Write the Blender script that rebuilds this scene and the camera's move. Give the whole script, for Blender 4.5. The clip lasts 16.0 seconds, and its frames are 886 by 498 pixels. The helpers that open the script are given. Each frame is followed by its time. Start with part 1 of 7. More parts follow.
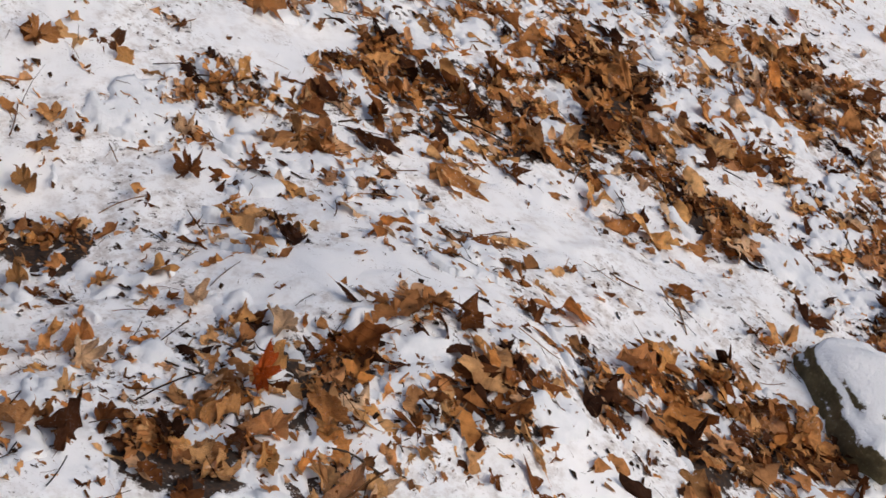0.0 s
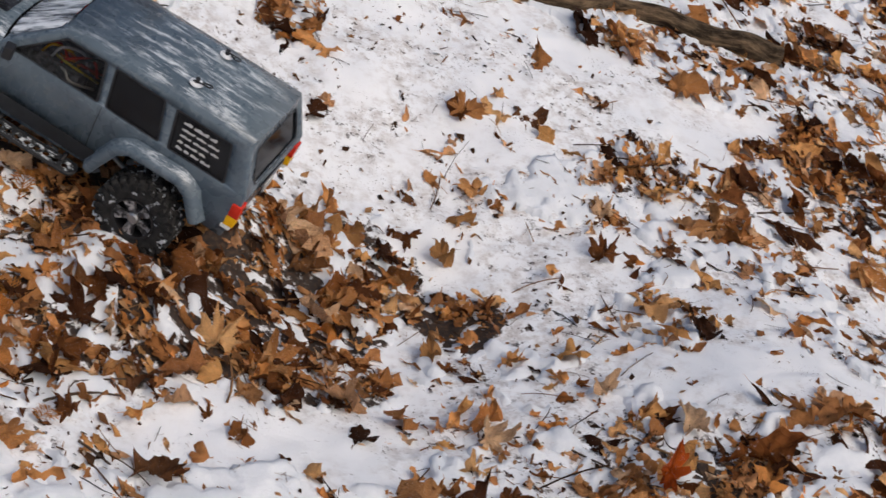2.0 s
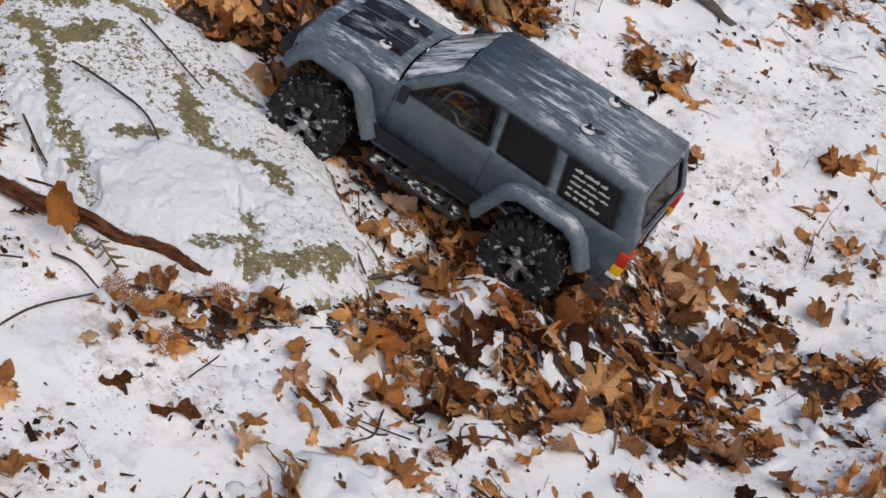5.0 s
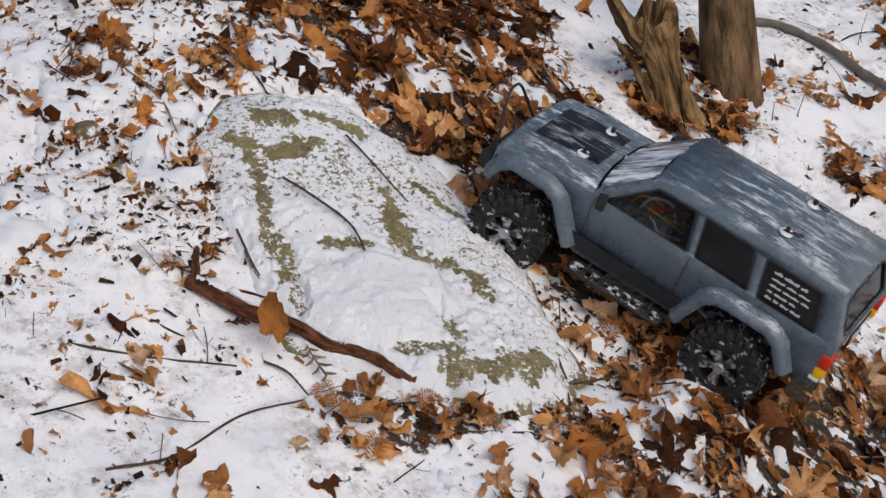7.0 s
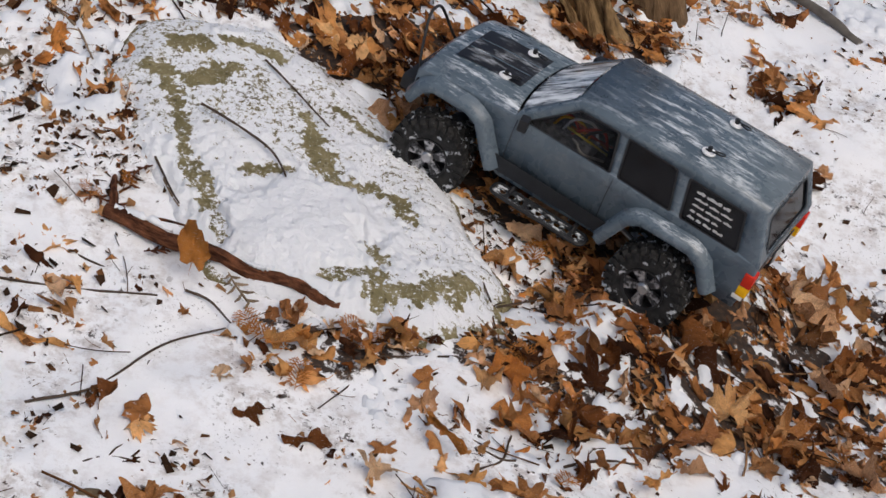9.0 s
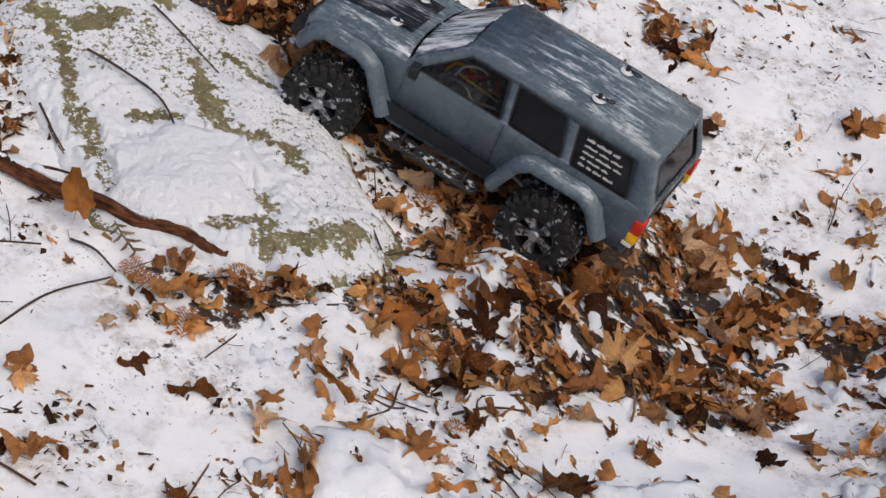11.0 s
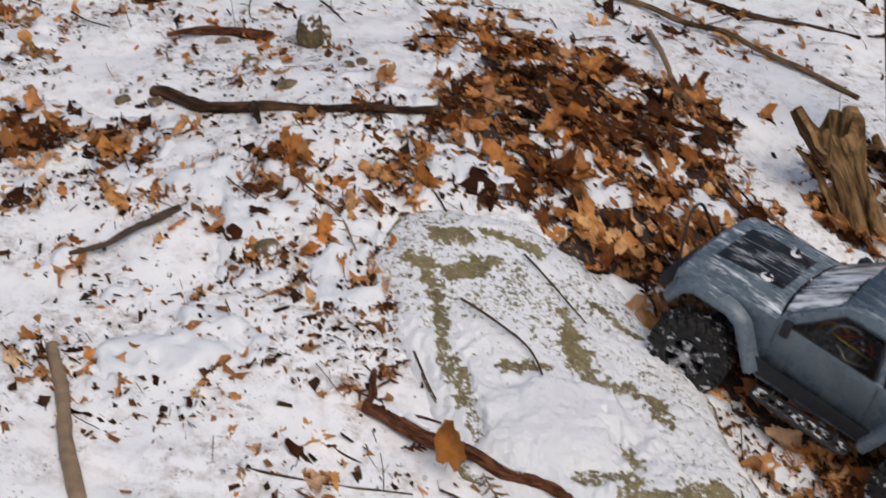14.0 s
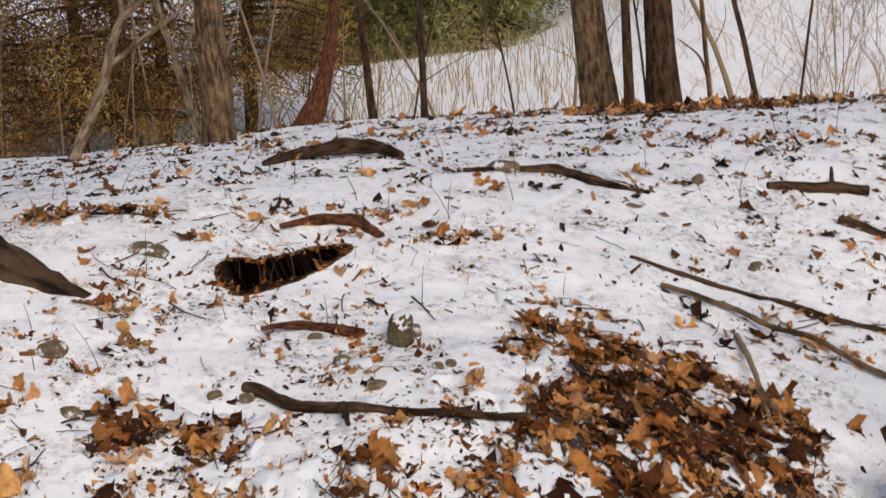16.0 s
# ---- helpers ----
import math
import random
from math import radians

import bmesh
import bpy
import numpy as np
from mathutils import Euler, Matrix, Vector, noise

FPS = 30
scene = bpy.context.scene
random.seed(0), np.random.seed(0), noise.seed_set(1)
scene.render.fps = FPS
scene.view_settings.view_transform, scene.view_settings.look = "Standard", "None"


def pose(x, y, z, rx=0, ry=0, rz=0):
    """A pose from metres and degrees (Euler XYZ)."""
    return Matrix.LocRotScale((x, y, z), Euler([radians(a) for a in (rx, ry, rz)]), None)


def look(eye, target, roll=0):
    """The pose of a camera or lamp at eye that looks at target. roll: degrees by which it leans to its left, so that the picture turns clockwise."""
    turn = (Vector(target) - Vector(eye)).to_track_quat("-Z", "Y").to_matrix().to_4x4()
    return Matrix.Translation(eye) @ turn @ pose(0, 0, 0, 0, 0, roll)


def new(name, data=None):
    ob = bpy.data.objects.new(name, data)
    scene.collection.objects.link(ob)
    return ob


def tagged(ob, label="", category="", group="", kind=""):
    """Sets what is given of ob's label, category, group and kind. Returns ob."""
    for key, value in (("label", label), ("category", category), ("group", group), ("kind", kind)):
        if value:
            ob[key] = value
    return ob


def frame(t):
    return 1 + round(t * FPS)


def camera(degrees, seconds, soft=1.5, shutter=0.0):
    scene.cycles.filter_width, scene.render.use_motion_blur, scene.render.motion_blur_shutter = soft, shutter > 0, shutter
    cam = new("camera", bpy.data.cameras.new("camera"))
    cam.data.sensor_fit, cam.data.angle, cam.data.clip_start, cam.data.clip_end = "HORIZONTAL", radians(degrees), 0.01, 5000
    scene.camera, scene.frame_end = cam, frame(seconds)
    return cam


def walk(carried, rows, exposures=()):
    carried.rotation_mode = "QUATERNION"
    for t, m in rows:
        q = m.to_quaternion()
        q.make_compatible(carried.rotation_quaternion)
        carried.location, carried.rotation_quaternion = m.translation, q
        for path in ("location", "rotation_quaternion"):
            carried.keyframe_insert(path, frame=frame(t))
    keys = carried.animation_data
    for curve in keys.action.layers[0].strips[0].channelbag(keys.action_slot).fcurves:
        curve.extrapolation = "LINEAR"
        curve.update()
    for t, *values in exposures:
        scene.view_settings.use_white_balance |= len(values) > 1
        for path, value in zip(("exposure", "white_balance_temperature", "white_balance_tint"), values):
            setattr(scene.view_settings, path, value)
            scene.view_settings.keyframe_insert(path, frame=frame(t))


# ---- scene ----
cam = camera(30.0, 16.0, soft=1.5, shutter=0.2)
PATH = [
    (0.0, pose(0.091, -0.088, -0.039, 63.894, -4.380, -29.935)),
    (0.5, pose(0.087, -0.069, -0.039, 64.161, -4.319, -27.328)),
    (1.0, pose(0.083, -0.050, -0.039, 64.984, -3.588, -23.703)),
    (1.5, pose(0.078, -0.029, -0.036, 65.432, -2.822, -20.491)),
    (2.0, pose(0.064, -0.014, -0.037, 65.461, -2.505, -16.427)),
    (2.5, pose(0.055, -0.009, -0.034, 65.681, -1.861, -14.472)),
    (3.0, pose(0.031, 0.010, -0.028, 65.784, -2.126, -11.716)),
    (3.5, pose(0.014, 0.031, -0.024, 64.510, -0.773, -9.207)),
    (3.7, pose(-0.019, 0.053, -0.023, 64.726, -0.880, -8.930)),
    (5.8, pose(-0.069, 0.021, -0.103, 68.468, 0.725, -4.371)),
    (6.0, pose(-0.062, 0.016, -0.097, 67.967, 1.105, -3.418)),
    (6.5, pose(-0.055, 0.003, -0.079, 68.699, 2.487, -1.228)),
    (7.0, pose(-0.059, 0.001, -0.068, 71.547, 2.892, -0.567)),
    (7.5, pose(-0.057, 0.007, -0.075, 71.305, 2.978, -1.179)),
    (8.0, pose(-0.051, 0.008, -0.075, 70.632, 2.956, -1.916)),
    (8.5, pose(-0.047, 0.012, -0.080, 69.865, 2.974, -2.467)),
    (9.0, pose(-0.044, 0.013, -0.077, 68.902, 3.005, -3.002)),
    (9.5, pose(-0.038, 0.020, -0.079, 68.568, 2.611, -4.312)),
    (10.0, pose(-0.033, 0.017, -0.081, 68.036, 1.971, -5.763)),
    (10.2, pose(-0.032, 0.019, -0.081, 67.615, 1.967, -5.777)),
    (12.3, pose(0.014, 0.012, -0.077, 66.719, 2.478, -5.658)),
    (12.5, pose(0.010, 0.010, -0.073, 67.612, 2.601, -5.136)),
    (13.0, pose(0.001, 0.024, -0.055, 69.731, 2.934, -2.113)),
    (13.5, pose(-0.009, 0.046, -0.037, 70.774, 4.668, 0.692)),
    (14.0, pose(-0.062, 0.042, -0.001, 74.095, 4.141, 5.352)),
    (14.5, pose(-0.067, 0.044, 0.024, 77.920, 5.553, 8.077)),
    (15.0, pose(-0.067, 0.048, 0.040, 81.014, 5.435, 9.796)),
    (15.5, pose(-0.052, 0.055, 0.048, 81.323, 5.746, 8.837)),
    (16.0, pose(-0.068, 0.039, 0.082, 82.991, 2.978, 8.428)),
]

walk(cam, PATH, [(0.0, -0.57, 6520, 10), (2.5, -0.56, 6420, 10), (6.0, -0.60, 6320, 10), (10.0, -0.60, 6360, 10), (12.5, -0.57, 6380, 10), (14.5, -0.59, 6420, 10), (16.0, -0.45, 6620, 10)])

# ---- daylight: bright overcast winter sky ----
SUN_EL, SUN_AZ = 38.0, 150.0
world = bpy.data.worlds.new("overcast_sky")
scene.world = world
world.use_nodes = True
wn = world.node_tree
sky = wn.nodes.new("ShaderNodeTexSky")
sky.sky_type = "NISHITA"
sky.sun_disc = False
sky.sun_elevation = radians(SUN_EL)
sky.sun_rotation = radians(SUN_AZ)
sky.air_density, sky.dust_density, sky.ozone_density = 1.0, 4.0, 1.0
wn.links.new(sky.outputs[0], wn.nodes["Background"].inputs[0])
wn.nodes["Background"].inputs[1].default_value = 0.17
sun = new("sun", bpy.data.lights.new("sun", "SUN"))
sun.data.energy = 0.8
sun.data.angle = radians(45)
sun.data.color = (1.0, 0.96, 0.9)
sd = Vector((math.sin(radians(SUN_AZ)) * math.cos(radians(SUN_EL)), math.cos(radians(SUN_AZ)) * math.cos(radians(SUN_EL)), math.sin(radians(SUN_EL))))
sun.matrix_world = look(sd * 20, (0, 0, 0))

# ---- materials ----


class Nodes:
    """Short ways to wire a node material."""

    def __init__(self, name, rough=0.7, metal=0.0, shine=0.5):
        self.mat = bpy.data.materials.new(name)
        self.mat.use_nodes = True
        self.t = self.mat.node_tree
        self.p = self.t.nodes["Principled BSDF"]
        self.p.inputs["Roughness"].default_value = rough
        self.p.inputs["Metallic"].default_value = metal
        self.p.inputs["Specular IOR Level"].default_value = shine
        self.co = self.t.nodes.new("ShaderNodeTexCoord")

    def put(self, socket, value):
        if hasattr(value, "is_output"):
            self.t.links.new(value, socket)
        elif isinstance(value, (tuple, list)) and len(value) == 3 and socket.type == "RGBA":
            socket.default_value = (*value, 1)
        else:
            socket.default_value = value

    def noise(self, scale, detail=3.0, stretch=(1, 1, 1), rough=0.55, grain=False):
        m = self.t.nodes.new("ShaderNodeMapping")
        m.inputs["Scale"].default_value = stretch
        if grain:
            a = self.t.nodes.new("ShaderNodeAttribute")
            a.attribute_name = "grain"
            self.t.links.new(a.outputs["Vector"], m.inputs[0])
        else:
            self.t.links.new(self.co.outputs["Object"], m.inputs[0])
        n = self.t.nodes.new("ShaderNodeTexNoise")
        n.inputs["Scale"].default_value = scale
        n.inputs["Detail"].default_value = detail
        n.inputs["Roughness"].default_value = rough
        self.t.links.new(m.outputs[0], n.inputs["Vector"])
        return n.outputs[0]

    def ramp(self, fac, stops):
        r = self.t.nodes.new("ShaderNodeValToRGB")
        while len(r.color_ramp.elements) < len(stops):
            r.color_ramp.elements.new(0.5)
        for e, (pos, col) in zip(r.color_ramp.elements, stops):
            e.position = pos
            e.color = (*col, 1) if isinstance(col, (tuple, list)) else (col, col, col, 1)
        self.put(r.inputs[0], fac)
        return r.outputs[0]

    def mix(self, fac, a, b, mode="MIX"):
        m = self.t.nodes.new("ShaderNodeMix")
        m.data_type, m.blend_type = "RGBA", mode
        self.put(m.inputs["Factor"], fac)
        self.put(m.inputs[6], a)
        self.put(m.inputs[7], b)
        return m.outputs[2]

    def math(self, op, a, b=0.0):
        m = self.t.nodes.new("ShaderNodeMath")
        m.operation, m.use_clamp = op, True
        self.put(m.inputs[0], a)
        self.put(m.inputs[1], b)
        return m.outputs[0]

    def attr(self, name):
        a = self.t.nodes.new("ShaderNodeAttribute")
        a.attribute_name = name
        return a.outputs["Fac"]

    def object_random(self):
        return self.t.nodes.new("ShaderNodeObjectInfo").outputs["Random"]

    def island_random(self):
        return self.t.nodes.new("ShaderNodeNewGeometry").outputs["Random Per Island"]

    def color(self, value):
        self.put(self.p.inputs["Base Color"], value)
        return self

    def bump(self, height, strength=0.4, distance=0.003):
        b = self.t.nodes.new("ShaderNodeBump")
        b.inputs["Strength"].default_value = strength
        b.inputs["Distance"].default_value = distance
        self.put(b.inputs["Height"], height)
        self.t.links.new(b.outputs[0], self.p.inputs["Normal"])
        return self


def plain(name, col, rough=0.6, metal=0.0, vary=0.25, scale=60.0):
    n = Nodes(name, rough, metal, shine=0.3)
    dark = tuple(c * (1 - vary) for c in col)
    light = tuple(min(1, c * (1 + vary)) for c in col)
    n.color(n.ramp(n.noise(scale), [(0.3, dark), (0.7, light)]))
    n.bump(n.noise(scale * 6), 0.15, 0.001)
    return n.mat


def snow_ground():
    n = Nodes("thin_snow_over_forest_soil", 0.85, shine=0.07)
    snow = n.ramp(n.noise(9, 4), [(0.3, (0.85, 0.87, 0.91)), (0.7, (0.93, 0.935, 0.955))])
    soil = n.ramp(n.noise(130, 4), [(0.3, (0.008, 0.005, 0.003)), (0.52, (0.032, 0.016, 0.008)), (0.75, (0.11, 0.052, 0.022))])
    fine = n.ramp(n.noise(230, 5, rough=0.7), [(0.60, 0.0), (0.66, 1.0)])
    fine = n.math("MULTIPLY", fine, n.ramp(n.noise(11, 3), [(0.52, 0.0), (0.62, 1.0)]))
    coarse = n.ramp(n.noise(70, 6, rough=0.68), [(0.58, 0.0), (0.62, 1.0)])
    coarse = n.math("MULTIPLY", coarse, n.ramp(n.noise(7, 4, rough=0.6), [(0.48, 0.0), (0.60, 1.0)]))
    stain = n.ramp(n.noise(42, 6, rough=0.72), [(0.46, 0.0), (0.58, 0.5), (0.72, 0.8)])
    stain = n.math("MULTIPLY", stain, n.ramp(n.noise(7, 4), [(0.38, 0.0), (0.58, 1.0)]))
    stain = n.math("MULTIPLY", stain, n.attr("strewn"))
    coarse = n.math("MULTIPLY", coarse, n.attr("strewn"))
    fine = n.math("MULTIPLY", fine, n.attr("strewn"))
    snow = n.mix(stain, snow, n.ramp(n.noise(140, 4), [(0.35, (0.26, 0.20, 0.16)), (0.6, (0.58, 0.53, 0.51))]))
    patchy = n.math("ADD", n.math("MULTIPLY", n.attr("litter"), 0.45), n.math("MULTIPLY", n.noise(55, 6, rough=0.7), 0.55))
    bare = n.ramp(patchy, [(0.515, 0.0), (0.555, 0.97)])
    col = n.mix(n.math("MAXIMUM", n.math("MAXIMUM", fine, coarse), bare), snow, soil)
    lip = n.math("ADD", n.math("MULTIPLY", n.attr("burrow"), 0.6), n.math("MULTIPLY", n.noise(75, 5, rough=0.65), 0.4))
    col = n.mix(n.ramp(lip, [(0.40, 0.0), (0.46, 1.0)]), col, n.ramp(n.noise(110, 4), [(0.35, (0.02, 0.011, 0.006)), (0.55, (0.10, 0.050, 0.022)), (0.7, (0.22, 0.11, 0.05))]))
    # inside the burrow mouth the shade is painted in as near-black
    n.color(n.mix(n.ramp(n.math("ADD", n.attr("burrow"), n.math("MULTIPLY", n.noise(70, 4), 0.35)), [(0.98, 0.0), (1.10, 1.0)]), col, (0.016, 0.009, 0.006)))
    n.bump(n.noise(200, 6, rough=0.7), 0.45, 0.004)
    return n.mat


def fresh_snow():
    n = Nodes("crusted_snow", 0.8, shine=0.2)
    n.color(n.ramp(n.noise(40, 4), [(0.3, (0.72, 0.75, 0.80)), (0.7, (0.84, 0.86, 0.90))]))
    n.bump(n.noise(260, 5, rough=0.7), 0.5, 0.004)
    return n.mat


def mossy_rock(name="lichen_covered_rock", snowy=False):
    n = Nodes(name, 0.9, shine=0.15)
    base = n.ramp(n.noise(30, 5), [(0.3, (0.13, 0.11, 0.055)), (0.55, (0.23, 0.195, 0.10)), (0.75, (0.34, 0.29, 0.17))])
    grit = n.ramp(n.noise(260, 4), [(0.55, 0.0), (0.68, 0.8)])
    col = n.mix(grit, base, (0.42, 0.38, 0.27))
    dark = n.ramp(n.noise(150, 5), [(0.30, 0.7), (0.40, 0.0)])
    col = n.mix(dark, col, (0.06, 0.045, 0.025))
    if snowy:
        cover = n.math("ADD", n.math("MULTIPLY", n.attr("snow"), 0.36), n.math("MULTIPLY", n.noise(150, 6, rough=0.75), 0.64))
        col = n.mix(n.ramp(cover, [(0.475, 0.0), (0.515, 1.0)]), col, (0.87, 0.89, 0.93))
    n.color(col)
    n.bump(n.noise(180, 6, rough=0.7), 0.8, 0.006)
    return n.mat


LEAF_STOPS = [(0.0, (0.031, 0.013, 0.007)), (0.10, (0.087, 0.032, 0.013)), (0.20, (0.235, 0.085, 0.025)), (0.30, (0.530, 0.242, 0.086)), (0.40, (0.347, 0.150, 0.059)), (0.50, (0.775, 0.456, 0.207)), (0.60, (0.612, 0.233, 0.056)), (0.70, (0.755, 0.524, 0.333)), (0.80, (0.449, 0.194, 0.077)), (0.90, (0.755, 0.398, 0.144)), (1.0, (0.133, 0.054, 0.025))]


def dead_leaf(name, per_object, stops=LEAF_STOPS, veined=True):
    n = Nodes(name, 0.7, shine=0.07)
    tone = n.ramp(n.object_random() if per_object else n.island_random(), stops)
    blotch = n.ramp(n.noise(60, 6, rough=0.65), [(0.30, 0.25), (0.44, 0.88), (0.60, 1.2)])
    col = n.mix(1.0, tone, blotch, "MULTIPLY")
    relief = n.noise(160, 4)
    if veined:
        at = n.t.nodes.new("ShaderNodeAttribute")
        at.attribute_name = "blade"
        sep = n.t.nodes.new("ShaderNodeSeparateXYZ")
        n.t.links.new(at.outputs["Vector"], sep.inputs[0])
        side = n.t.nodes.new("ShaderNodeMath")
        side.operation = "ABSOLUTE"
        n.t.links.new(sep.outputs["Y"], side.inputs[0])
        slant = n.t.nodes.new("ShaderNodeMath")
        slant.operation = "SUBTRACT"
        n.t.links.new(sep.outputs["X"], slant.inputs[0])
        n.t.links.new(side.outputs[0], slant.inputs[1])
        wave = n.t.nodes.new("ShaderNodeMath")
        wave.operation = "PINGPONG"
        n.t.links.new(slant.outputs[0], wave.inputs[0])
        wave.inputs[1].default_value = 0.075
        ribs = n.ramp(n.math("MULTIPLY", wave.outputs[0], 13.0), [(0.05, 0.8), (0.22, 0.0)])
        mid = n.ramp(n.math("MULTIPLY", side.outputs[0], 10.0), [(0.10, 1.0), (0.25, 0.0)])
        vein = n.math("MAXIMUM", ribs, mid)
        col = n.mix(n.math("MULTIPLY", vein, 0.35), col, n.mix(1.0, tone, (1.25, 1.2, 1.1), "MULTIPLY"))
        relief = n.math("ADD", n.math("MULTIPLY", relief, 0.6), n.math("MULTIPLY", vein, 0.4))
    if veined:
        far = n.t.nodes.new("ShaderNodeVectorMath")
        far.operation = "LENGTH"
        n.t.links.new(at.outputs["Vector"], far.inputs[0])
        rim = n.math("MULTIPLY", n.ramp(far.outputs["Value"], [(0.16, 0.0), (0.46, 1.0)]), n.ramp(n.noise(38, 4), [(0.40, 0.0), (0.62, 0.8)]))
        col = n.mix(rim, col, n.mix(1.0, tone, (0.34, 0.26, 0.22), "MULTIPLY"))
        crumbs = n.math("MULTIPLY", n.ramp(n.noise(150, 6, rough=0.7), [(0.60, 0.0), (0.64, 0.9)]), n.ramp(n.noise(14, 3), [(0.50, 0.0), (0.60, 1.0)]))
        col = n.mix(crumbs, col, (0.80, 0.82, 0.86))
    n.color(col)
    n.bump(relief, 0.7, 0.003)
    thin = n.t.nodes.new("ShaderNodeBsdfTranslucent")
    n.put(thin.inputs["Color"], col)
    both = n.t.nodes.new("ShaderNodeMixShader")
    both.inputs[0].default_value = 0.22
    n.t.links.new(n.p.outputs[0], both.inputs[1])
    n.t.links.new(thin.outputs[0], both.inputs[2])
    n.t.links.new(both.outputs[0], n.t.nodes["Material Output"].inputs["Surface"])
    return n.mat


def bark(name, dark, light, ridge=14.0):
    n = Nodes(name, 0.9, shine=0.12)
    ridges = n.noise(ridge, 5, (1, 1, 0.24), 0.66, grain=True)
    mottle = n.ramp(n.noise(ridge * 0.5, 4), [(0.3, 0.55), (0.7, 1.15)])
    n.color(n.mix(1.0, n.ramp(ridges, [(0.38, dark), (0.60, light)]), mottle, "MULTIPLY"))
    n.bump(ridges, 0.9, 0.02)
    return n.mat


def car_paint():
    n = Nodes("slate_blue_paint_with_frost_smears", 0.38)
    base = n.ramp(n.noise(25, 4), [(0.3, (0.074, 0.101, 0.128)), (0.7, (0.114, 0.149, 0.181))])
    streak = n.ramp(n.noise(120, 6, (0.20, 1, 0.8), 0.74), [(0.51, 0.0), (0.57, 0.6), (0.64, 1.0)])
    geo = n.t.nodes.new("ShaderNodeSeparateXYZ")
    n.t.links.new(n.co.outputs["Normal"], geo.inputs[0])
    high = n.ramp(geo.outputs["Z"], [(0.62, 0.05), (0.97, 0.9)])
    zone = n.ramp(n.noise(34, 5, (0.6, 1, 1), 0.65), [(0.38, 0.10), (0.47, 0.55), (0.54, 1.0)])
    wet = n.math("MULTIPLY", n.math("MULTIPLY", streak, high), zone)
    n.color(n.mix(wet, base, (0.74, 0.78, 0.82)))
    n.put(n.p.inputs["Roughness"], n.ramp(n.noise(60, 3), [(0.3, 0.2), (0.7, 0.38)]))
    n.bump(n.noise(300, 3), 0.08, 0.001)
    return n.mat


def rubber():
    n = Nodes("tyre_rubber_with_packed_snow", 0.85, shine=0.2)
    packed = n.ramp(n.noise(75, 4), [(0.585, 0.0), (0.66, 0.85)])
    n.color(n.mix(packed, n.ramp(n.noise(90, 3), [(0.3, (0.012, 0.012, 0.013)), (0.7, (0.035, 0.034, 0.033))]), (0.6, 0.62, 0.66)))
    n.bump(n.noise(200, 3), 0.3, 0.001)
    return n.mat


def rim_metal():
    n = Nodes("scuffed_grey_rim", 0.45, 0.6)
    worn = n.ramp(n.noise(120, 4), [(0.45, 0.0), (0.6, 1.0)])
    n.color(n.mix(worn, (0.05, 0.05, 0.055), (0.5, 0.5, 0.52)))
    return n.mat


def tinted(name, col, alpha, rough=0.06):
    n = Nodes(name, rough, shine=0.16)
    n.color(n.ramp(n.noise(45, 4, (0.4, 1, 1)), [(0.35, tuple(0.6 * c for c in col)), (0.7, col)]))
    n.p.inputs["Alpha"].default_value = alpha
    return n.mat


def brown_rock():
    """Damp rock with what snow has stayed on its top."""
    n = Nodes("damp_brown_rock", 0.85, shine=0.2)
    col = n.ramp(n.noise(22, 6, rough=0.65), [(0.3, (0.06, 0.045, 0.022)), (0.55, (0.13, 0.10, 0.05)), (0.75, (0.22, 0.17, 0.085))])
    col = n.mix(n.ramp(n.noise(200, 4), [(0.58, 0.0), (0.70, 0.6)]), col, (0.30, 0.24, 0.14))
    cover = n.math("ADD", n.math("MULTIPLY", n.attr("snow"), 0.45), n.math("MULTIPLY", n.noise(90, 6, rough=0.72), 0.55))
    n.color(n.mix(n.ramp(cover, [(0.48, 0.0), (0.52, 1.0)]), col, (0.82, 0.84, 0.88)))
    n.bump(n.noise(70, 6, rough=0.7), 0.8, 0.008)
    return n.mat


def field_stone():
    n = Nodes("grey_stone_dusted_with_snow", 0.85, shine=0.2)
    col = n.ramp(n.noise(60, 5), [(0.3, (0.085, 0.062, 0.036)), (0.7, (0.24, 0.185, 0.115))])
    n.color(n.mix(n.ramp(n.noise(36, 6, rough=0.7), [(0.56, 0.0), (0.61, 1.0)]), col, (0.80, 0.82, 0.86)))
    n.bump(n.noise(150, 5, rough=0.7), 0.7, 0.004)
    return n.mat


ROCK_BROWN, STONE = brown_rock(), field_stone()
SNOW_GROUND, SNOW, ROCK = snow_ground(), fresh_snow(), mossy_rock()
ROCK_SNOWY = mossy_rock("lichen_rock_speckled_with_snow", True)
LEAF_OB, LEAF_STUFF = dead_leaf("dead_leaf_single", True), dead_leaf("dead_leaf_litter", False)
LEAF_WET = dead_leaf("wet_trodden_leaf", False, [(0.0, (0.022, 0.009, 0.005)), (0.3, (0.075, 0.027, 0.010)), (0.55, (0.20, 0.068, 0.019)), (0.78, (0.43, 0.17, 0.047)), (1.0, (0.64, 0.31, 0.105))])
LEAF_RED = dead_leaf("red_oak_leaf", True, [(0.0, (0.42, 0.075, 0.012)), (1.0, (0.48, 0.10, 0.015))])
LEAF_FERN = dead_leaf("rust_fern_frond", True, [(0.0, (0.42, 0.17, 0.04)), (1.0, (0.48, 0.20, 0.05))])
DEBRIS = dead_leaf("crumbled_litter", False, [(0.0, (0.02, 0.013, 0.009)), (0.45, (0.07, 0.035, 0.018)), (0.75, (0.2, 0.09, 0.035)), (1.0, (0.34, 0.19, 0.09))], veined=False)
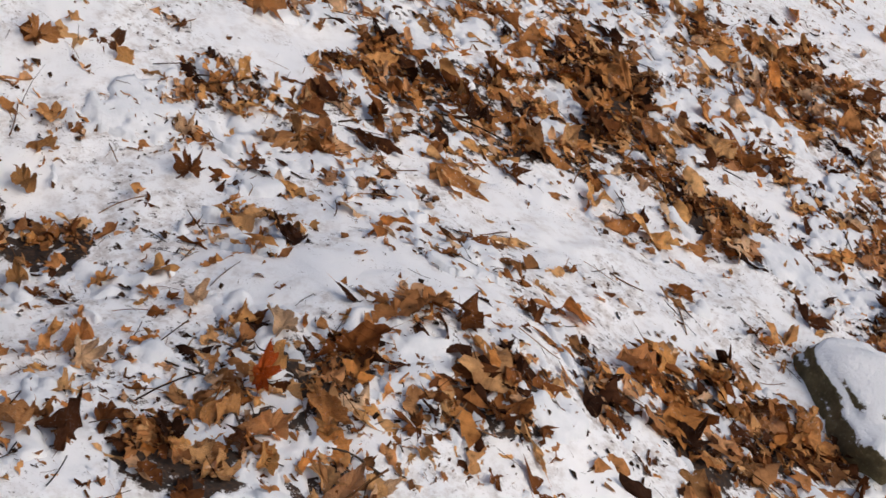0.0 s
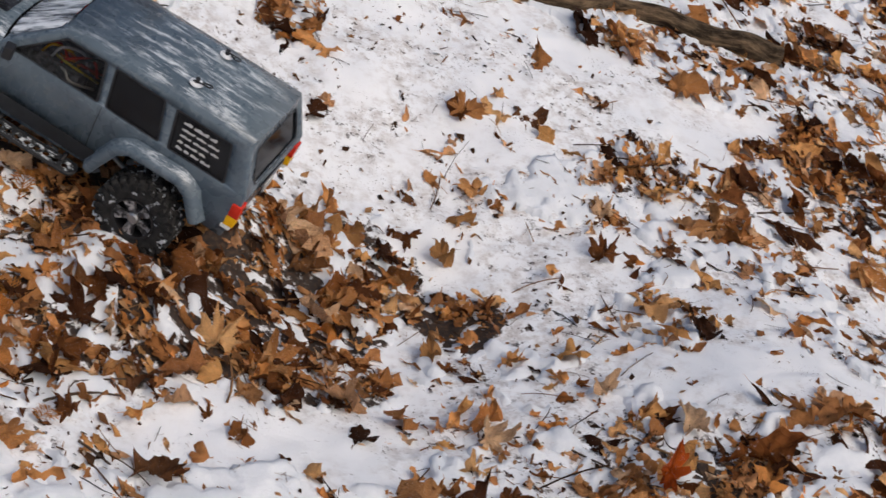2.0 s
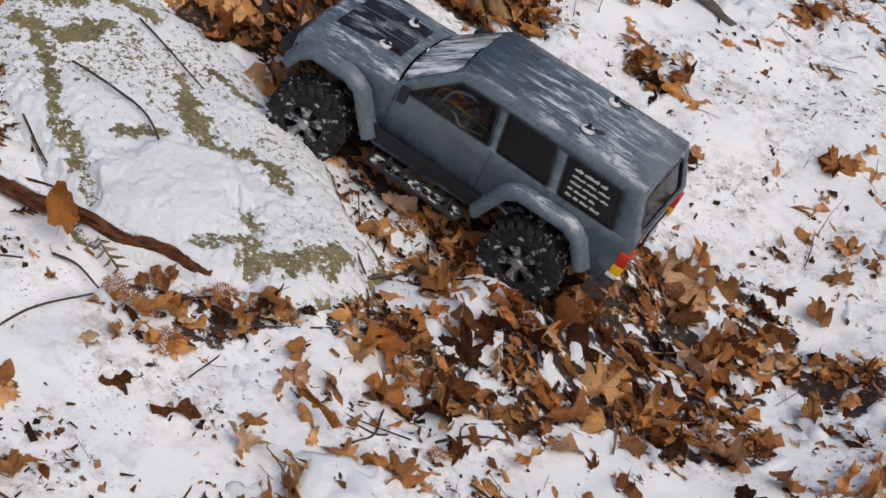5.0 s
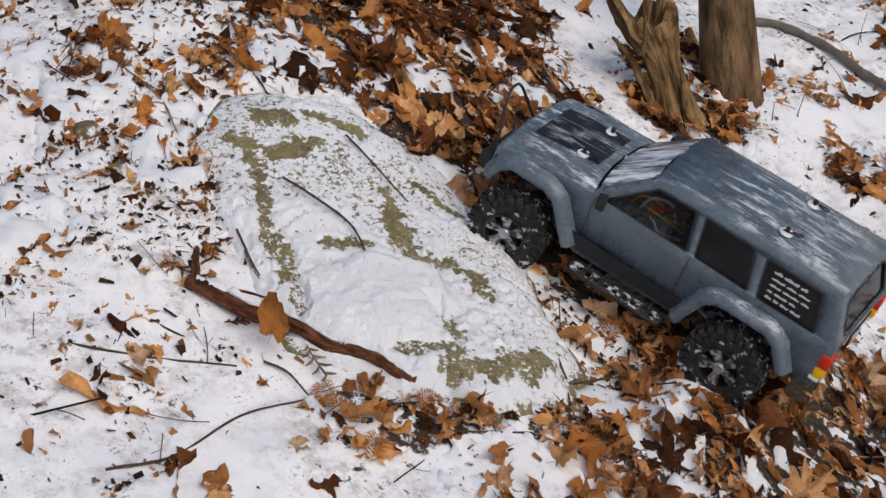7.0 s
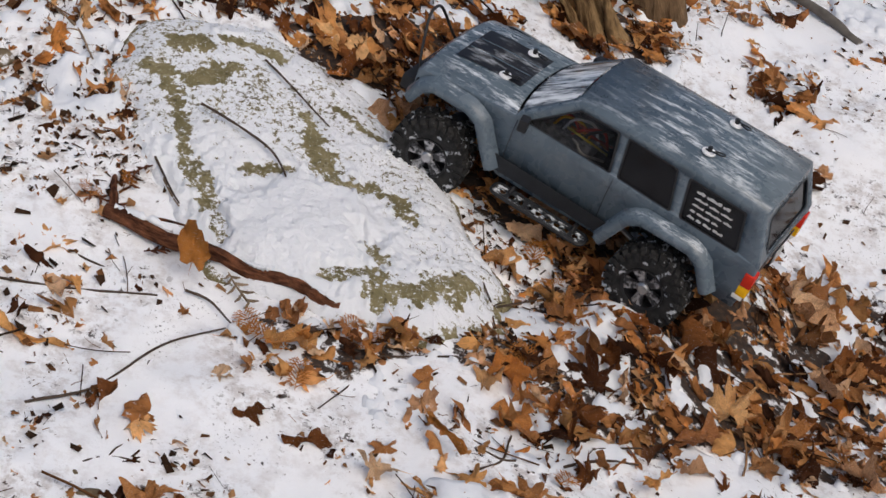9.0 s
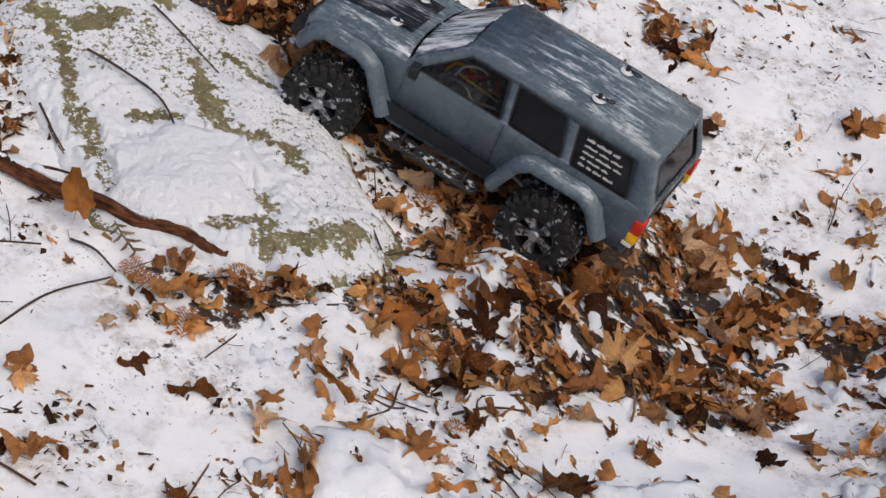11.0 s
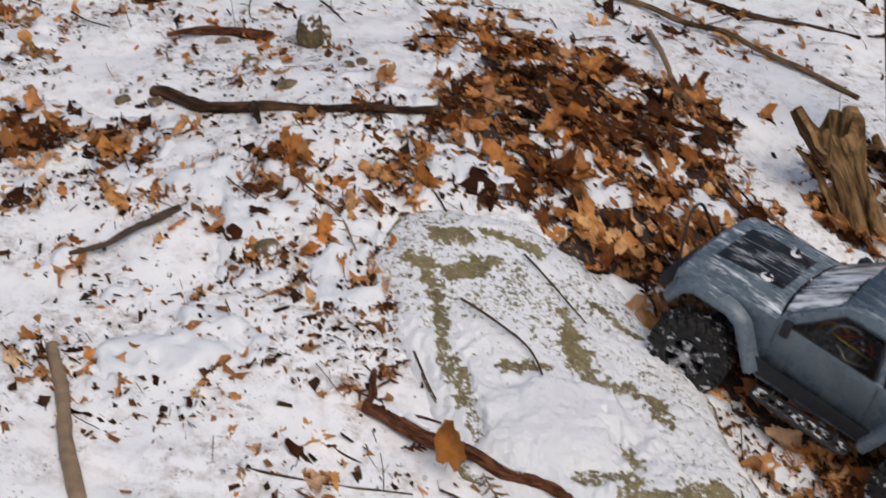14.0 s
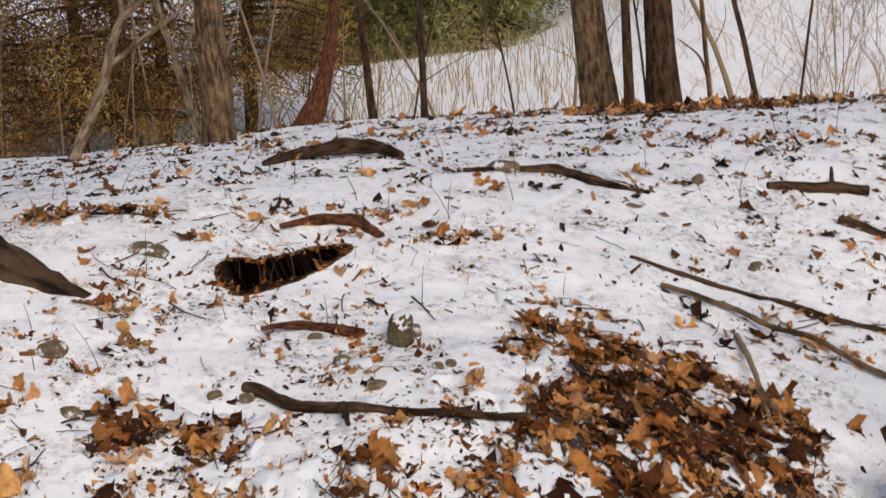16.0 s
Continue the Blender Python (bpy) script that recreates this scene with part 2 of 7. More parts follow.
BARK_GREY = bark("grey_brown_bark", (0.048, 0.030, 0.017), (0.25, 0.165, 0.092), 70)
BARK_PALE = bark("pale_sapling_bark", (0.10, 0.070, 0.042), (0.40, 0.29, 0.19), 70)
BARK_LOG = bark("weathered_log_bark", (0.03, 0.021, 0.014), (0.21, 0.145, 0.09), 70)
BARK_DARK = bark("dark_bark", (0.018, 0.011, 0.007), (0.12, 0.067, 0.038), 70)
BARK_WARM = bark("smooth_warm_brown_bark", (0.075, 0.044, 0.023), (0.25, 0.160, 0.088), 45)
BARK_RED = bark("red_brown_branch_bark", (0.055, 0.021, 0.012), (0.24, 0.095, 0.048), 140)
BARK_ROOT = bark("brown_root_bark", (0.014, 0.009, 0.006), (0.115, 0.072, 0.042), 34)
WOOD_ROT = bark("rotten_wood", (0.07, 0.037, 0.016), (0.36, 0.23, 0.11), 60)
TWIG = plain("twig_bark", (0.06, 0.04, 0.028), 0.8)
TWIG_PALE = plain("pale_twig_bark", (0.24, 0.17, 0.11), 0.8)
PAINT, RUBBER, RIM = car_paint(), rubber(), rim_metal()
BLACK = plain("black_plastic", (0.018, 0.018, 0.02), 0.45)
_n = Nodes("black_panel_with_frost_smears", 0.3)
_n.color(_n.mix(_n.math("MULTIPLY", _n.ramp(_n.noise(90, 5, (0.3, 1, 1), 0.7), [(0.5, 0.0), (0.66, 0.75)]), _n.ramp(_n.noise(24, 3), [(0.42, 0.0), (0.62, 1.0)])), (0.012, 0.012, 0.014), (0.5, 0.53, 0.56)))
PANEL = _n.mat
TRIM_DARK = plain("dark_lower_trim", (0.016, 0.018, 0.022), 0.5)
GREY = plain("grey_plastic", (0.20, 0.21, 0.23), 0.5, vary=0.9, scale=110)
_n = Nodes("frosted_black_plastic", 0.6, shine=0.3)
_n.color(_n.mix(_n.ramp(_n.noise(160, 5, (0.5, 1, 1), 0.7), [(0.50, 0.0), (0.58, 0.9)]), (0.02, 0.021, 0.023), (0.62, 0.65, 0.68)))
FROSTED_BLACK = _n.mat
STEEL = plain("brushed_steel", (0.45, 0.45, 0.46), 0.35, 0.9)
DISC = plain("white_nylon_disc", (0.75, 0.76, 0.78), 0.5, vary=0.08)
RED_LENS = plain("red_lens", (0.55, 0.03, 0.015), 0.2, vary=0.1)
AMBER_LENS = plain("amber_lens", (0.80, 0.42, 0.01), 0.2, vary=0.1)
WHITE_LENS = plain("white_lens", (0.72, 0.72, 0.70), 0.2, vary=0.1)
GLASS = tinted("tinted_window", (0.014, 0.014, 0.016), 0.94)
GLASS_FRONT = tinted("lightly_tinted_window", (0.02, 0.02, 0.022), 0.30)
# silvery reflection streaks of the windscreen, painted into its colour and alpha
_n = Nodes("windscreen_painted_reflections", 0.12, shine=0.5)
_n.color(_n.ramp(_n.noise(70, 4, (0.22, 1, 0.22), 0.65), [(0.40, (0.11, 0.12, 0.13)), (0.49, (0.50, 0.53, 0.56)), (0.60, (0.90, 0.92, 0.94))]))
_n.put(_n.p.inputs["Alpha"], _n.ramp(_n.noise(70, 4, (0.22, 1, 0.22), 0.65), [(0.38, 0.6), (0.54, 0.97)]))
WINDSCREEN = _n.mat
WHITE_INK = plain("white_ink", (0.42, 0.42, 0.42), 0.6, vary=0.05)


def needles(name, stops):
    n = Nodes(name, 0.7, shine=0.15)
    tone = n.ramp(n.noise(2.6, 4, rough=0.6), stops)
    col = n.mix(1.0, tone, n.ramp(n.island_random(), [(0.0, 0.7), (1.0, 1.25)]), "MULTIPLY")
    n.color(col)
    thin = n.t.nodes.new("ShaderNodeBsdfTranslucent")
    n.put(thin.inputs["Color"], col)
    both = n.t.nodes.new("ShaderNodeMixShader")
    both.inputs[0].default_value = 0.4
    n.t.links.new(n.p.outputs[0], both.inputs[1])
    n.t.links.new(thin.outputs[0], both.inputs[2])
    n.t.links.new(both.outputs[0], n.t.nodes["Material Output"].inputs["Surface"])
    return n.mat


NEEDLES = needles("hemlock_needles", [(0.35, (0.10, 0.11, 0.035)), (0.52, (0.24, 0.23, 0.075)), (0.66, (0.46, 0.40, 0.18))])
NEEDLES_BROWN = needles("browned_needles", [(0.38, (0.05, 0.024, 0.008)), (0.52, (0.26, 0.135, 0.036)), (0.66, (0.70, 0.48, 0.15))])
STRAW = dead_leaf("dry_grass", False, [(0.0, (0.36, 0.25, 0.12)), (1.0, (0.58, 0.45, 0.26))], veined=False)

# ---- small helpers ----
rng = np.random.default_rng(7)


def mesh_of(bm, name, smooth=True, angle=40):
    me = bpy.data.meshes.new(name)
    bm.to_mesh(me)
    bm.free()
    if smooth:
        me.shade_smooth()
        me.set_sharp_from_angle(angle=radians(angle))
    return me


def part(name, bm, material, parent, label="", smooth=True, angle=40):
    """Links a bmesh as one mesh object under a thing or a part."""
    ob = new(name, mesh_of(bm, name, smooth, angle))
    ob.data.materials.append(material)
    ob.parent = parent
    return tagged(ob, label)


def arrays_mesh(name, verts, faces, material, smooth=True, blade=None):
    me = bpy.data.meshes.new(name)
    verts, faces = np.asarray(verts, np.float32), np.asarray(faces, np.int32)
    count, corners = faces.shape
    me.vertices.add(len(verts))
    me.vertices.foreach_set("co", verts.ravel())
    me.loops.add(count * corners)
    me.loops.foreach_set("vertex_index", faces.ravel())
    me.polygons.add(count)
    me.polygons.foreach_set("loop_start", np.arange(0, count * corners, corners, dtype=np.int32))
    me.update(calc_edges=True)
    me.materials.append(material)
    if smooth:
        me.shade_smooth()
    else:
        me.shade_flat()
    if blade is not None:
        at = me.attributes.new("blade", "FLOAT_VECTOR", "POINT")
        at.data.foreach_set("vector", np.asarray(blade, np.float32).ravel())
    return me


def box(bm, cx, cy, cz, sx, sy, sz, m=None, bevel=0.0):
    r = bmesh.ops.create_cube(bm, size=1.0)
    vs = r["verts"]
    bmesh.ops.scale(bm, vec=(sx, sy, sz), verts=vs)
    if bevel:
        es = list({e for v in vs for e in v.link_edges})
        out = bmesh.ops.bevel(bm, geom=es, offset=bevel, segments=2, affect="EDGES", profile=0.6)
        vs = list({v for f in out["faces"] for v in f.verts} | {v for v in vs if v.is_valid})
    if m is not None:
        bmesh.ops.transform(bm, matrix=m, verts=vs)
    bmesh.ops.translate(bm, vec=(cx, cy, cz), verts=vs)
    return vs


def tube(bm, pts, radii, sides=10, rough=0.0, seed=0, caps=True):
    """A tapered tube through pts; rough makes its skin uneven."""
    pts = [Vector(p) for p in pts]
    grain = bm.verts.layers.float_vector.get("grain") or bm.verts.layers.float_vector.new("grain")
    rings = []
    side, run = None, seed * 0.37
    for i, p in enumerate(pts):
        run += (p - pts[i - 1]).length if i else 0.0
        d = (pts[min(i + 1, len(pts) - 1)] - pts[max(i - 1, 0)]).normalized()
        if side is None:
            side = d.orthogonal().normalized()
        side = (side - d * side.dot(d)).normalized()
        up = d.cross(side)
        r = radii[i] if isinstance(radii, (list, tuple)) else radii
        ring = []
        for k in range(sides):
            a = 2 * math.pi * k / sides
            q = side * math.cos(a) + up * math.sin(a)
            rr = r * (1 + rough * noise.noise((p + q * r) * (0.38 / max(r, 1e-4)) + Vector((seed, 0, 0))))
            ring.append(bm.verts.new(p + q * rr))
            ring[-1][grain] = (r * math.cos(a), r * math.sin(a), run)
        rings.append(ring)
    for a, b in zip(rings, rings[1:]):
        for k in range(sides):
            bm.faces.new((a[k], a[(k + 1) % sides], b[(k + 1) % sides], b[k]))
    if caps:
        bm.faces.new(rings[0][::-1])
        bm.faces.new(rings[-1])


def smooth_line(pts, n):
    """Catmull-Rom through pts, n steps a stretch."""
    p = [Vector(q) for q in pts]
    p = [p[0] * 2 - p[1], *p, p[-1] * 2 - p[-2]]
    out = []
    for i in range(1, len(p) - 2):
        for k in range(n):
            t = k / n
            out.append(0.5 * (2 * p[i] + (p[i + 1] - p[i - 1]) * t + (2 * p[i - 1] - 5 * p[i] + 4 * p[i + 1] - p[i + 2]) * t * t + (3 * p[i] - p[i - 1] - 3 * p[i + 1] + p[i + 2]) * t ** 3))
    return out + [p[-2]]


def vnoise(x, y, scale, seed=0):
    """Smooth value noise in 0..1 over arrays."""
    x, y = np.asarray(x, float) * scale, np.asarray(y, float) * scale
    xi, yi = np.floor(x), np.floor(y)
    fx, fy = x - xi, y - yi
    fx, fy = fx * fx * (3 - 2 * fx), fy * fy * (3 - 2 * fy)

    def h(a, b):
        v = np.sin(a * 127.1 + b * 311.7 + seed * 74.7) * 43758.5453
        return v - np.floor(v)

    return (h(xi, yi) * (1 - fx) + h(xi + 1, yi) * fx) * (1 - fy) + (h(xi, yi + 1) * (1 - fx) + h(xi + 1, yi + 1) * fx) * fy


# ---- the lie of the land ----
SWELLS = [(0.12, 1.15, 1.55, 0.35), (-0.10, 0.55, 2.0, 0.4), (0.13, -0.3, 2.45, 0.45)]
TREADS = [(0.045, 0.36, 2.10, 0.16), (0.030, 0.42, 2.06, 0.07), (0.040, 0.25, 1.86, 0.10), (-0.014, 0.06, 2.15, 0.15)]
# centre, half width, half length, turn of the long axis
HOLES = [(-0.895, 2.960, 0.036, 0.052, 25), (-0.820, 3.035, 0.038, 0.130, -26)]


def smoothstep(a, b, v):
    t = np.clip((v - a) / (b - a), 0, 1)
    return t * t * (3 - 2 * t)


def slope(x, y):
    """Height of the hillside: a bank that climbs to a rounded brow."""
    x, y = np.asarray(x, float), np.asarray(y, float)
    xs = np.where(np.abs(x) > 6, np.sign(x) * (6 + 6 * np.tanh((np.abs(x) - 6) / 6)), x)
    ys = np.where(y < -2, -2 + 6 * np.tanh((y + 2) / 6), y)
    p = -1.46 - 0.24 * xs + 0.318 * ys
    for a, cx, cy, r in SWELLS:
        p = p + a * np.exp(-((x - cx) ** 2 + (y - cy) ** 2) / r ** 2)
    top = -0.185 + 0.012 * (np.clip(y, -50, 5.6) - 4) - 0.085 * smoothstep(-1.1, -2.6, x)
    k = 0.08
    z = -k * np.logaddexp(-p / k, -top / k)
    for a, cx, cy, r in TREADS:
        z = z + a * np.exp(-((x - cx) ** 2 + (y - cy) ** 2) / r ** 2)
    far = np.maximum(y - 11, 0)
    z = z - 0.42 * smoothstep(5.8, 8.5, y)
    z = z + 0.60 * smoothstep(8.5, 12.5, y) + 2.6 * smoothstep(12.5, 32, y)
    z = z + 25 * (1 - np.exp(-far * 0.20 / 25)) * smoothstep(-0.13, 0.02, x / np.maximum(y, 1))
    return z


def burrow_rim(x, y):
    """Below 1 inside the mouth of the burrow."""
    d = np.full(np.shape(x), 99.0)
    for cx, cy, a, b, turn in HOLES:
        c, s = math.cos(radians(turn)), math.sin(radians(turn))
        u, v = (x - cx) * c + (y - cy) * s, (y - cy) * c - (x - cx) * s
        d = np.minimum(d, (u / a) ** 2 + (v / b) ** 2)
    return d + 0.6 * (vnoise(x, y, 15, 5) - 0.5)


SLAB = [(-0.400, 2.140), (-0.350, 2.220), (-0.197, 2.262), (-0.120, 2.220), (-0.045, 2.170), (0.020, 2.090), (0.082, 1.915), (0.070, 1.855), (-0.020, 1.808), (-0.115, 1.800), (-0.255, 1.852), (-0.350, 2.000)]
BARE = [
    (-0.342, 2.131, -0.290, 2.124, 0.012), (-0.290, 2.124, -0.238, 2.145, 0.013), (-0.315, 2.178, -0.276, 2.183, 0.012),
    (-0.252, 2.195, -0.212, 2.195, 0.008), (-0.212, 2.195, -0.175, 2.188, 0.008), (-0.321, 2.112, -0.305, 2.063, 0.010),
    (-0.305, 2.063, -0.294, 2.006, 0.011), (-0.294, 2.006, -0.283, 1.967, 0.015), (-0.283, 1.967, -0.261, 1.931, 0.017),
    (-0.261, 1.931, -0.245, 1.901, 0.015), (-0.226, 1.996, -0.170, 2.008, 0.008), (-0.143, 2.099, -0.137, 2.058, 0.009),
    (-0.137, 2.058, -0.123, 2.026, 0.016), (-0.123, 2.026, -0.105, 2.001, 0.017), (-0.105, 2.001, -0.068, 2.011, 0.011),
    (-0.068, 2.011, -0.039, 1.999, 0.011), (-0.039, 1.999, -0.023, 1.968, 0.014), (-0.089, 1.934, -0.067, 1.899, 0.013),
    (-0.067, 1.899, -0.060, 1.858, 0.015), (-0.132, 1.848, -0.069, 1.861, 0.009), (-0.075, 1.829, -0.025, 1.840, 0.014),
    (0.003, 1.861, 0.050, 1.882, 0.017), (-0.106, 2.136, -0.064, 2.106, 0.005), (-0.064, 2.106, -0.025, 2.101, 0.005),
]


def slab_inside(x, y):
    """Distance in metres inside the slab's rim (negative outside)."""
    d = np.full(np.shape(x), 9.0)
    n = len(SLAB)
    for i in range(n):
        (ax, ay), (bx, by) = SLAB[i], SLAB[(i + 1) % n]
        ln = math.hypot(bx - ax, by - ay)
        d = np.minimum(d, ((by - ay) * (ax - x) + (bx - ax) * (y - ay)) / ln * -1)
    return d


def ground_z(x, y):
    """Surface of the snow with its lumps."""
    x, y = np.asarray(x, float), np.asarray(y, float)
    z = slope(x, y)
    near = smoothstep(10, 6, np.hypot(x, y))
    z = z + near * (0.016 * (vnoise(x, y, 9, 1) - 0.5) + 0.007 * (vnoise(x, y, 27, 2) - 0.5) + 0.0035 * (vnoise(x, y, 62, 3) - 0.5))
    z = z + (1 - near) * 0.12 * (vnoise(x, y, 0.9, 4) - 0.5)
    z = z - 0.030 * smoothstep(0.022, 0.06, slab_inside(x, y))
    return z - 0.45 * smoothstep(1.0, 0.74, burrow_rim(x, y))


def normal_at(x, y, e=0.03):
    x, y = float(x), float(y)
    return Vector((float(slope(x - e, y) - slope(x + e, y)), float(slope(x, y - e) - slope(x, y + e)), 2 * e)).normalized()


# litter drifts: x, y, half length, half width, turn, cover
DRIFTS_LOW = [
    (2.26, 2.53, 0.62, 0.33, 11, 0.50), (1.56, 2.37, 0.21, 0.12, 10, 0.80), (1.59, 1.51, 0.21, 0.13, 10, 0.90),
    (0.73, 1.47, 0.10, 0.07, -15, 0.90), (0.87, 1.39, 0.08, 0.05, -16, 0.80), (1.15, 1.45, 0.12, 0.06, 0, 0.80),
    (2.19, 1.87, 0.19, 0.19, 4, 0.45), (1.70, 1.43, 0.26, 0.10, 4, 0.60), (0.70, 1.95, 0.08, 0.07, -11, 0.90),
    (0.99, 1.90, 0.09, 0.08, -17, 0.55), (0.77, 1.84, 0.11, 0.05, -22, 0.40), (0.48, 2.02, 0.24, 0.16, 13, 0.82),
    (0.34, 2.21, 0.08, 0.07, 24, 0.85), (0.41, 1.76, 0.05, 0.08, 15, 0.60), (1.66, 2.62, 0.38, 0.20, 15, 0.62),
]
DRIFTS_MID = [
    # churned leafy soil under the car, laid dense to deepen the shade there
    (0.20, 2.03, 0.17, 0.05, 149, 0.97), (0.07, 2.13, 0.09, 0.045, 149, 0.96), (0.33, 1.97, 0.09, 0.06, 20, 0.97),
    (-0.19, 1.770, 0.06, 0.03, 0, 0.70), (-0.115, 1.752, 0.07, 0.04, 0, 0.80), (-0.036, 1.780, 0.06, 0.03, 20, 0.80), (0.058, 1.80, 0.07, 0.035, 20, 0.80), (0.14, 1.815, 0.07, 0.04, 20, 0.80), (-0.053, 1.708, 0.05, 0.04, 0, 0.55),
    (1.13, 1.56, 0.15, 0.10, 4, 0.50), (0.09, 2.24, 0.21, 0.10, 30, 0.90), (0.23, 2.16, 0.08, 0.17, 29, 0.85),
    (0.29, 1.93, 0.15, 0.12, 27, 0.84), (0.49, 1.94, 0.15, 0.10, 17, 0.86), (0.11, 1.87, 0.30, 0.035, 24, 0.60),
    (-0.14, 1.74, 0.08, 0.05, 14, 0.60), (0.39, 1.75, 0.08, 0.10, 21, 0.50), (0.15, 1.71, 0.07, 0.07, 19, 0.60),
    (0.34, 1.89, 0.28, 0.13, 22, 0.82), (-0.04, 2.30, 0.12, 0.09, 30, 0.95), (0.30, 2.57, 0.12, 0.12, 29, 0.92),
    (0.20, 2.06, 0.21, 0.10, 149, 0.88), (0.08, 1.98, 0.08, 0.05, 150, 0.6), (0.11, 1.68, 0.10, 0.06, 18, 0.50), (0.60, 2.52, 0.07, 0.07, 14, 0.75), (0.47, 1.83, 0.11, 0.12, 18, 0.74),
]
DRIFTS_HIGH = [
    (-0.918, 2.348, 0.040, 0.030, -30, 0.40), (-0.753, 2.260, 0.040, 0.030, 7, 0.40), (-0.672, 2.259, 0.040, 0.030, -16, 0.40), (-0.481, 2.280, 0.040, 0.030, 21, 0.40), (-0.610, 2.016, 0.040, 0.030, -2, 0.40), (-0.719, 2.043, 0.040, 0.030, -25, 0.40), (-0.603, 1.867, 0.040, 0.030, 12, 0.40), (-0.686, 1.869, 0.040, 0.030, -11, 0.40), (-0.452, 2.157, 0.040, 0.030, 26, 0.40), (-0.419, 2.060, 0.040, 0.030, 3, 0.40), (-0.565, 2.099, 0.040, 0.030, -20, 0.40), (-0.552, 2.269, 0.040, 0.030, 17, 0.40), (-0.388, 2.310, 0.040, 0.030, -6, 0.40), (-0.901, 2.234, 0.040, 0.030, -29, 0.40), (-0.793, 2.099, 0.040, 0.030, 8, 0.40), (-0.792, 1.906, 0.040, 0.030, -15, 0.40),
    (-0.31, 2.36, 0.09, 0.05, 25, 0.70), (-0.21, 2.43, 0.10, 0.07, 30, 0.85), (-0.08, 2.53, 0.12, 0.09, 30, 0.95), (0.03, 2.55, 0.10, 0.08, 25, 0.90), (-0.12, 2.33, 0.10, 0.06, 30, 0.90), (-0.05, 2.25, 0.09, 0.06, 40, 0.90),
    (-0.653, 2.256, 0.05, 0.04, 10, 0.50), (-0.55, 2.288, 0.06, 0.04, 0, 0.60), (-0.777, 2.255, 0.05, 0.03, 20, 0.50), (-0.896, 2.206, 0.04, 0.04, 0, 0.50), (-1.06, 2.19, 0.05, 0.04, 0, 0.60), (-1.05, 2.755, 0.04, 0.05, 0, 0.50), (-1.016, 2.63, 0.03, 0.06, 0, 0.50), (-1.227, 3.26, 0.10, 0.06, 0, 0.60), (-0.72, 2.424, 0.04, 0.03, 0, 0.50), (-0.63, 2.605, 0.06, 0.03, 0, 0.40), (-0.40, 2.52, 0.10, 0.03, 0, 0.45),
    (-0.47, 2.13, 0.10, 0.12, 20, 0.44), (-0.42, 1.60, 0.12, 0.06, 20, 0.34), (-0.55, 2.20, 0.12, 0.12, 0, 0.40), (-0.62, 1.95, 0.14, 0.06, 15, 0.40), (-0.9, 3.35, 0.22, 0.07, 10, 0.42), (-0.62, 3.30, 0.22, 0.07, 20, 0.38), (0.35, 3.6, 0.5, 0.10, 5, 0.36), (0.1, 4.4, 0.6, 0.12, 0, 0.38), (-0.10, 2.45, 0.24, 0.13, 34, 0.85), (-0.24, 2.42, 0.18, 0.08, 26, 0.70), (0.34, 2.66, 0.12, 0.12, 29, 0.90),
    (-0.10, 2.62, 0.24, 0.32, 20, 0.88), (-0.28, 2.95, 0.13, 0.18, 31, 0.50), (-0.91, 2.40, 0.09, 0.09, 10, 0.80),
    (-0.78, 2.37, 0.06, 0.06, 3, 0.75), (-1.37, 3.22, 0.10, 0.14, 6, 0.65), (-0.15, 5.52, 0.42, 0.16, 0, 0.95), (0.22, 5.62, 0.36, 0.09, 4, 0.85),
    (-2.51, 5.51, 0.16, 0.12, 0, 0.95), (-2.31, 5.49, 0.16, 0.12, 0, 0.95), (-1.99, 5.20, 0.16, 0.12, 0, 0.95), (-2.45, 5.19, 0.16, 0.12, 0, 0.95), (-2.13, 4.91, 0.16, 0.12, 0, 0.95), (-1.95, 4.80, 0.30, 0.25, -10, 0.70), (-1.03, 2.73, 0.06, 0.13, 18, 0.40), (-0.27, 2.40, 0.16, 0.12, 24, 0.75),
]


# stretches of unbroken snow: x, y, half width, half length
CLEAN = [(0.62, 2.42, 0.28, 0.26), (0.95, 2.50, 0.26, 0.22), (0.80, 2.02, 0.20, 0.14), (1.25, 2.42, 0.16, 0.16)]


def litter(x, y):
    """How much of the ground the leaves hide, 0 to 1."""
    x, y = np.asarray(x, float), np.asarray(y, float)
    d = 0.14 + 0.21 * smoothstep(0.3, 1.0, x) + 0.20 * smoothstep(1.2, 2.0, x) + 0.10 * smoothstep(1.75, 1.5, y)
    d = d * (0.12 + 1.75 * smoothstep(0.25, 0.8, 0.65 * vnoise(x, y, 4.5, 11) + 0.35 * vnoise(x, y, 13, 13)))
    for cx, cy, a, b in CLEAN:
        d = d * (1 - 0.8 * smoothstep(1.15, 0.7, np.sqrt(((x - cx) / a) ** 2 + ((y - cy) / b) ** 2)))
    for cx, cy, a, b, turn, cover in (*DRIFTS_LOW, *DRIFTS_MID, *DRIFTS_HIGH):
        c, s = math.cos(radians(turn)), math.sin(radians(turn))
        u, v = ((x - cx) * c + (y - cy) * s) / a, ((y - cy) * c - (x - cx) * s) / b
        q = np.sqrt(u * u + v * v) + 0.7 * (vnoise(x, y, 14, 12) - 0.5)
        d = np.maximum(d, cover * smoothstep(1.25, 0.75, q))
    d = d * (1 - 0.50 * np.exp(-((x - 0.065) ** 2 + (y - 1.985) ** 2) / 0.06 ** 2))
    return d * (0.12 + 0.88 * smoothstep(-2.3, -1.2, x) * smoothstep(3.5, 2.3, x) * smoothstep(0.6, 1.35, y))


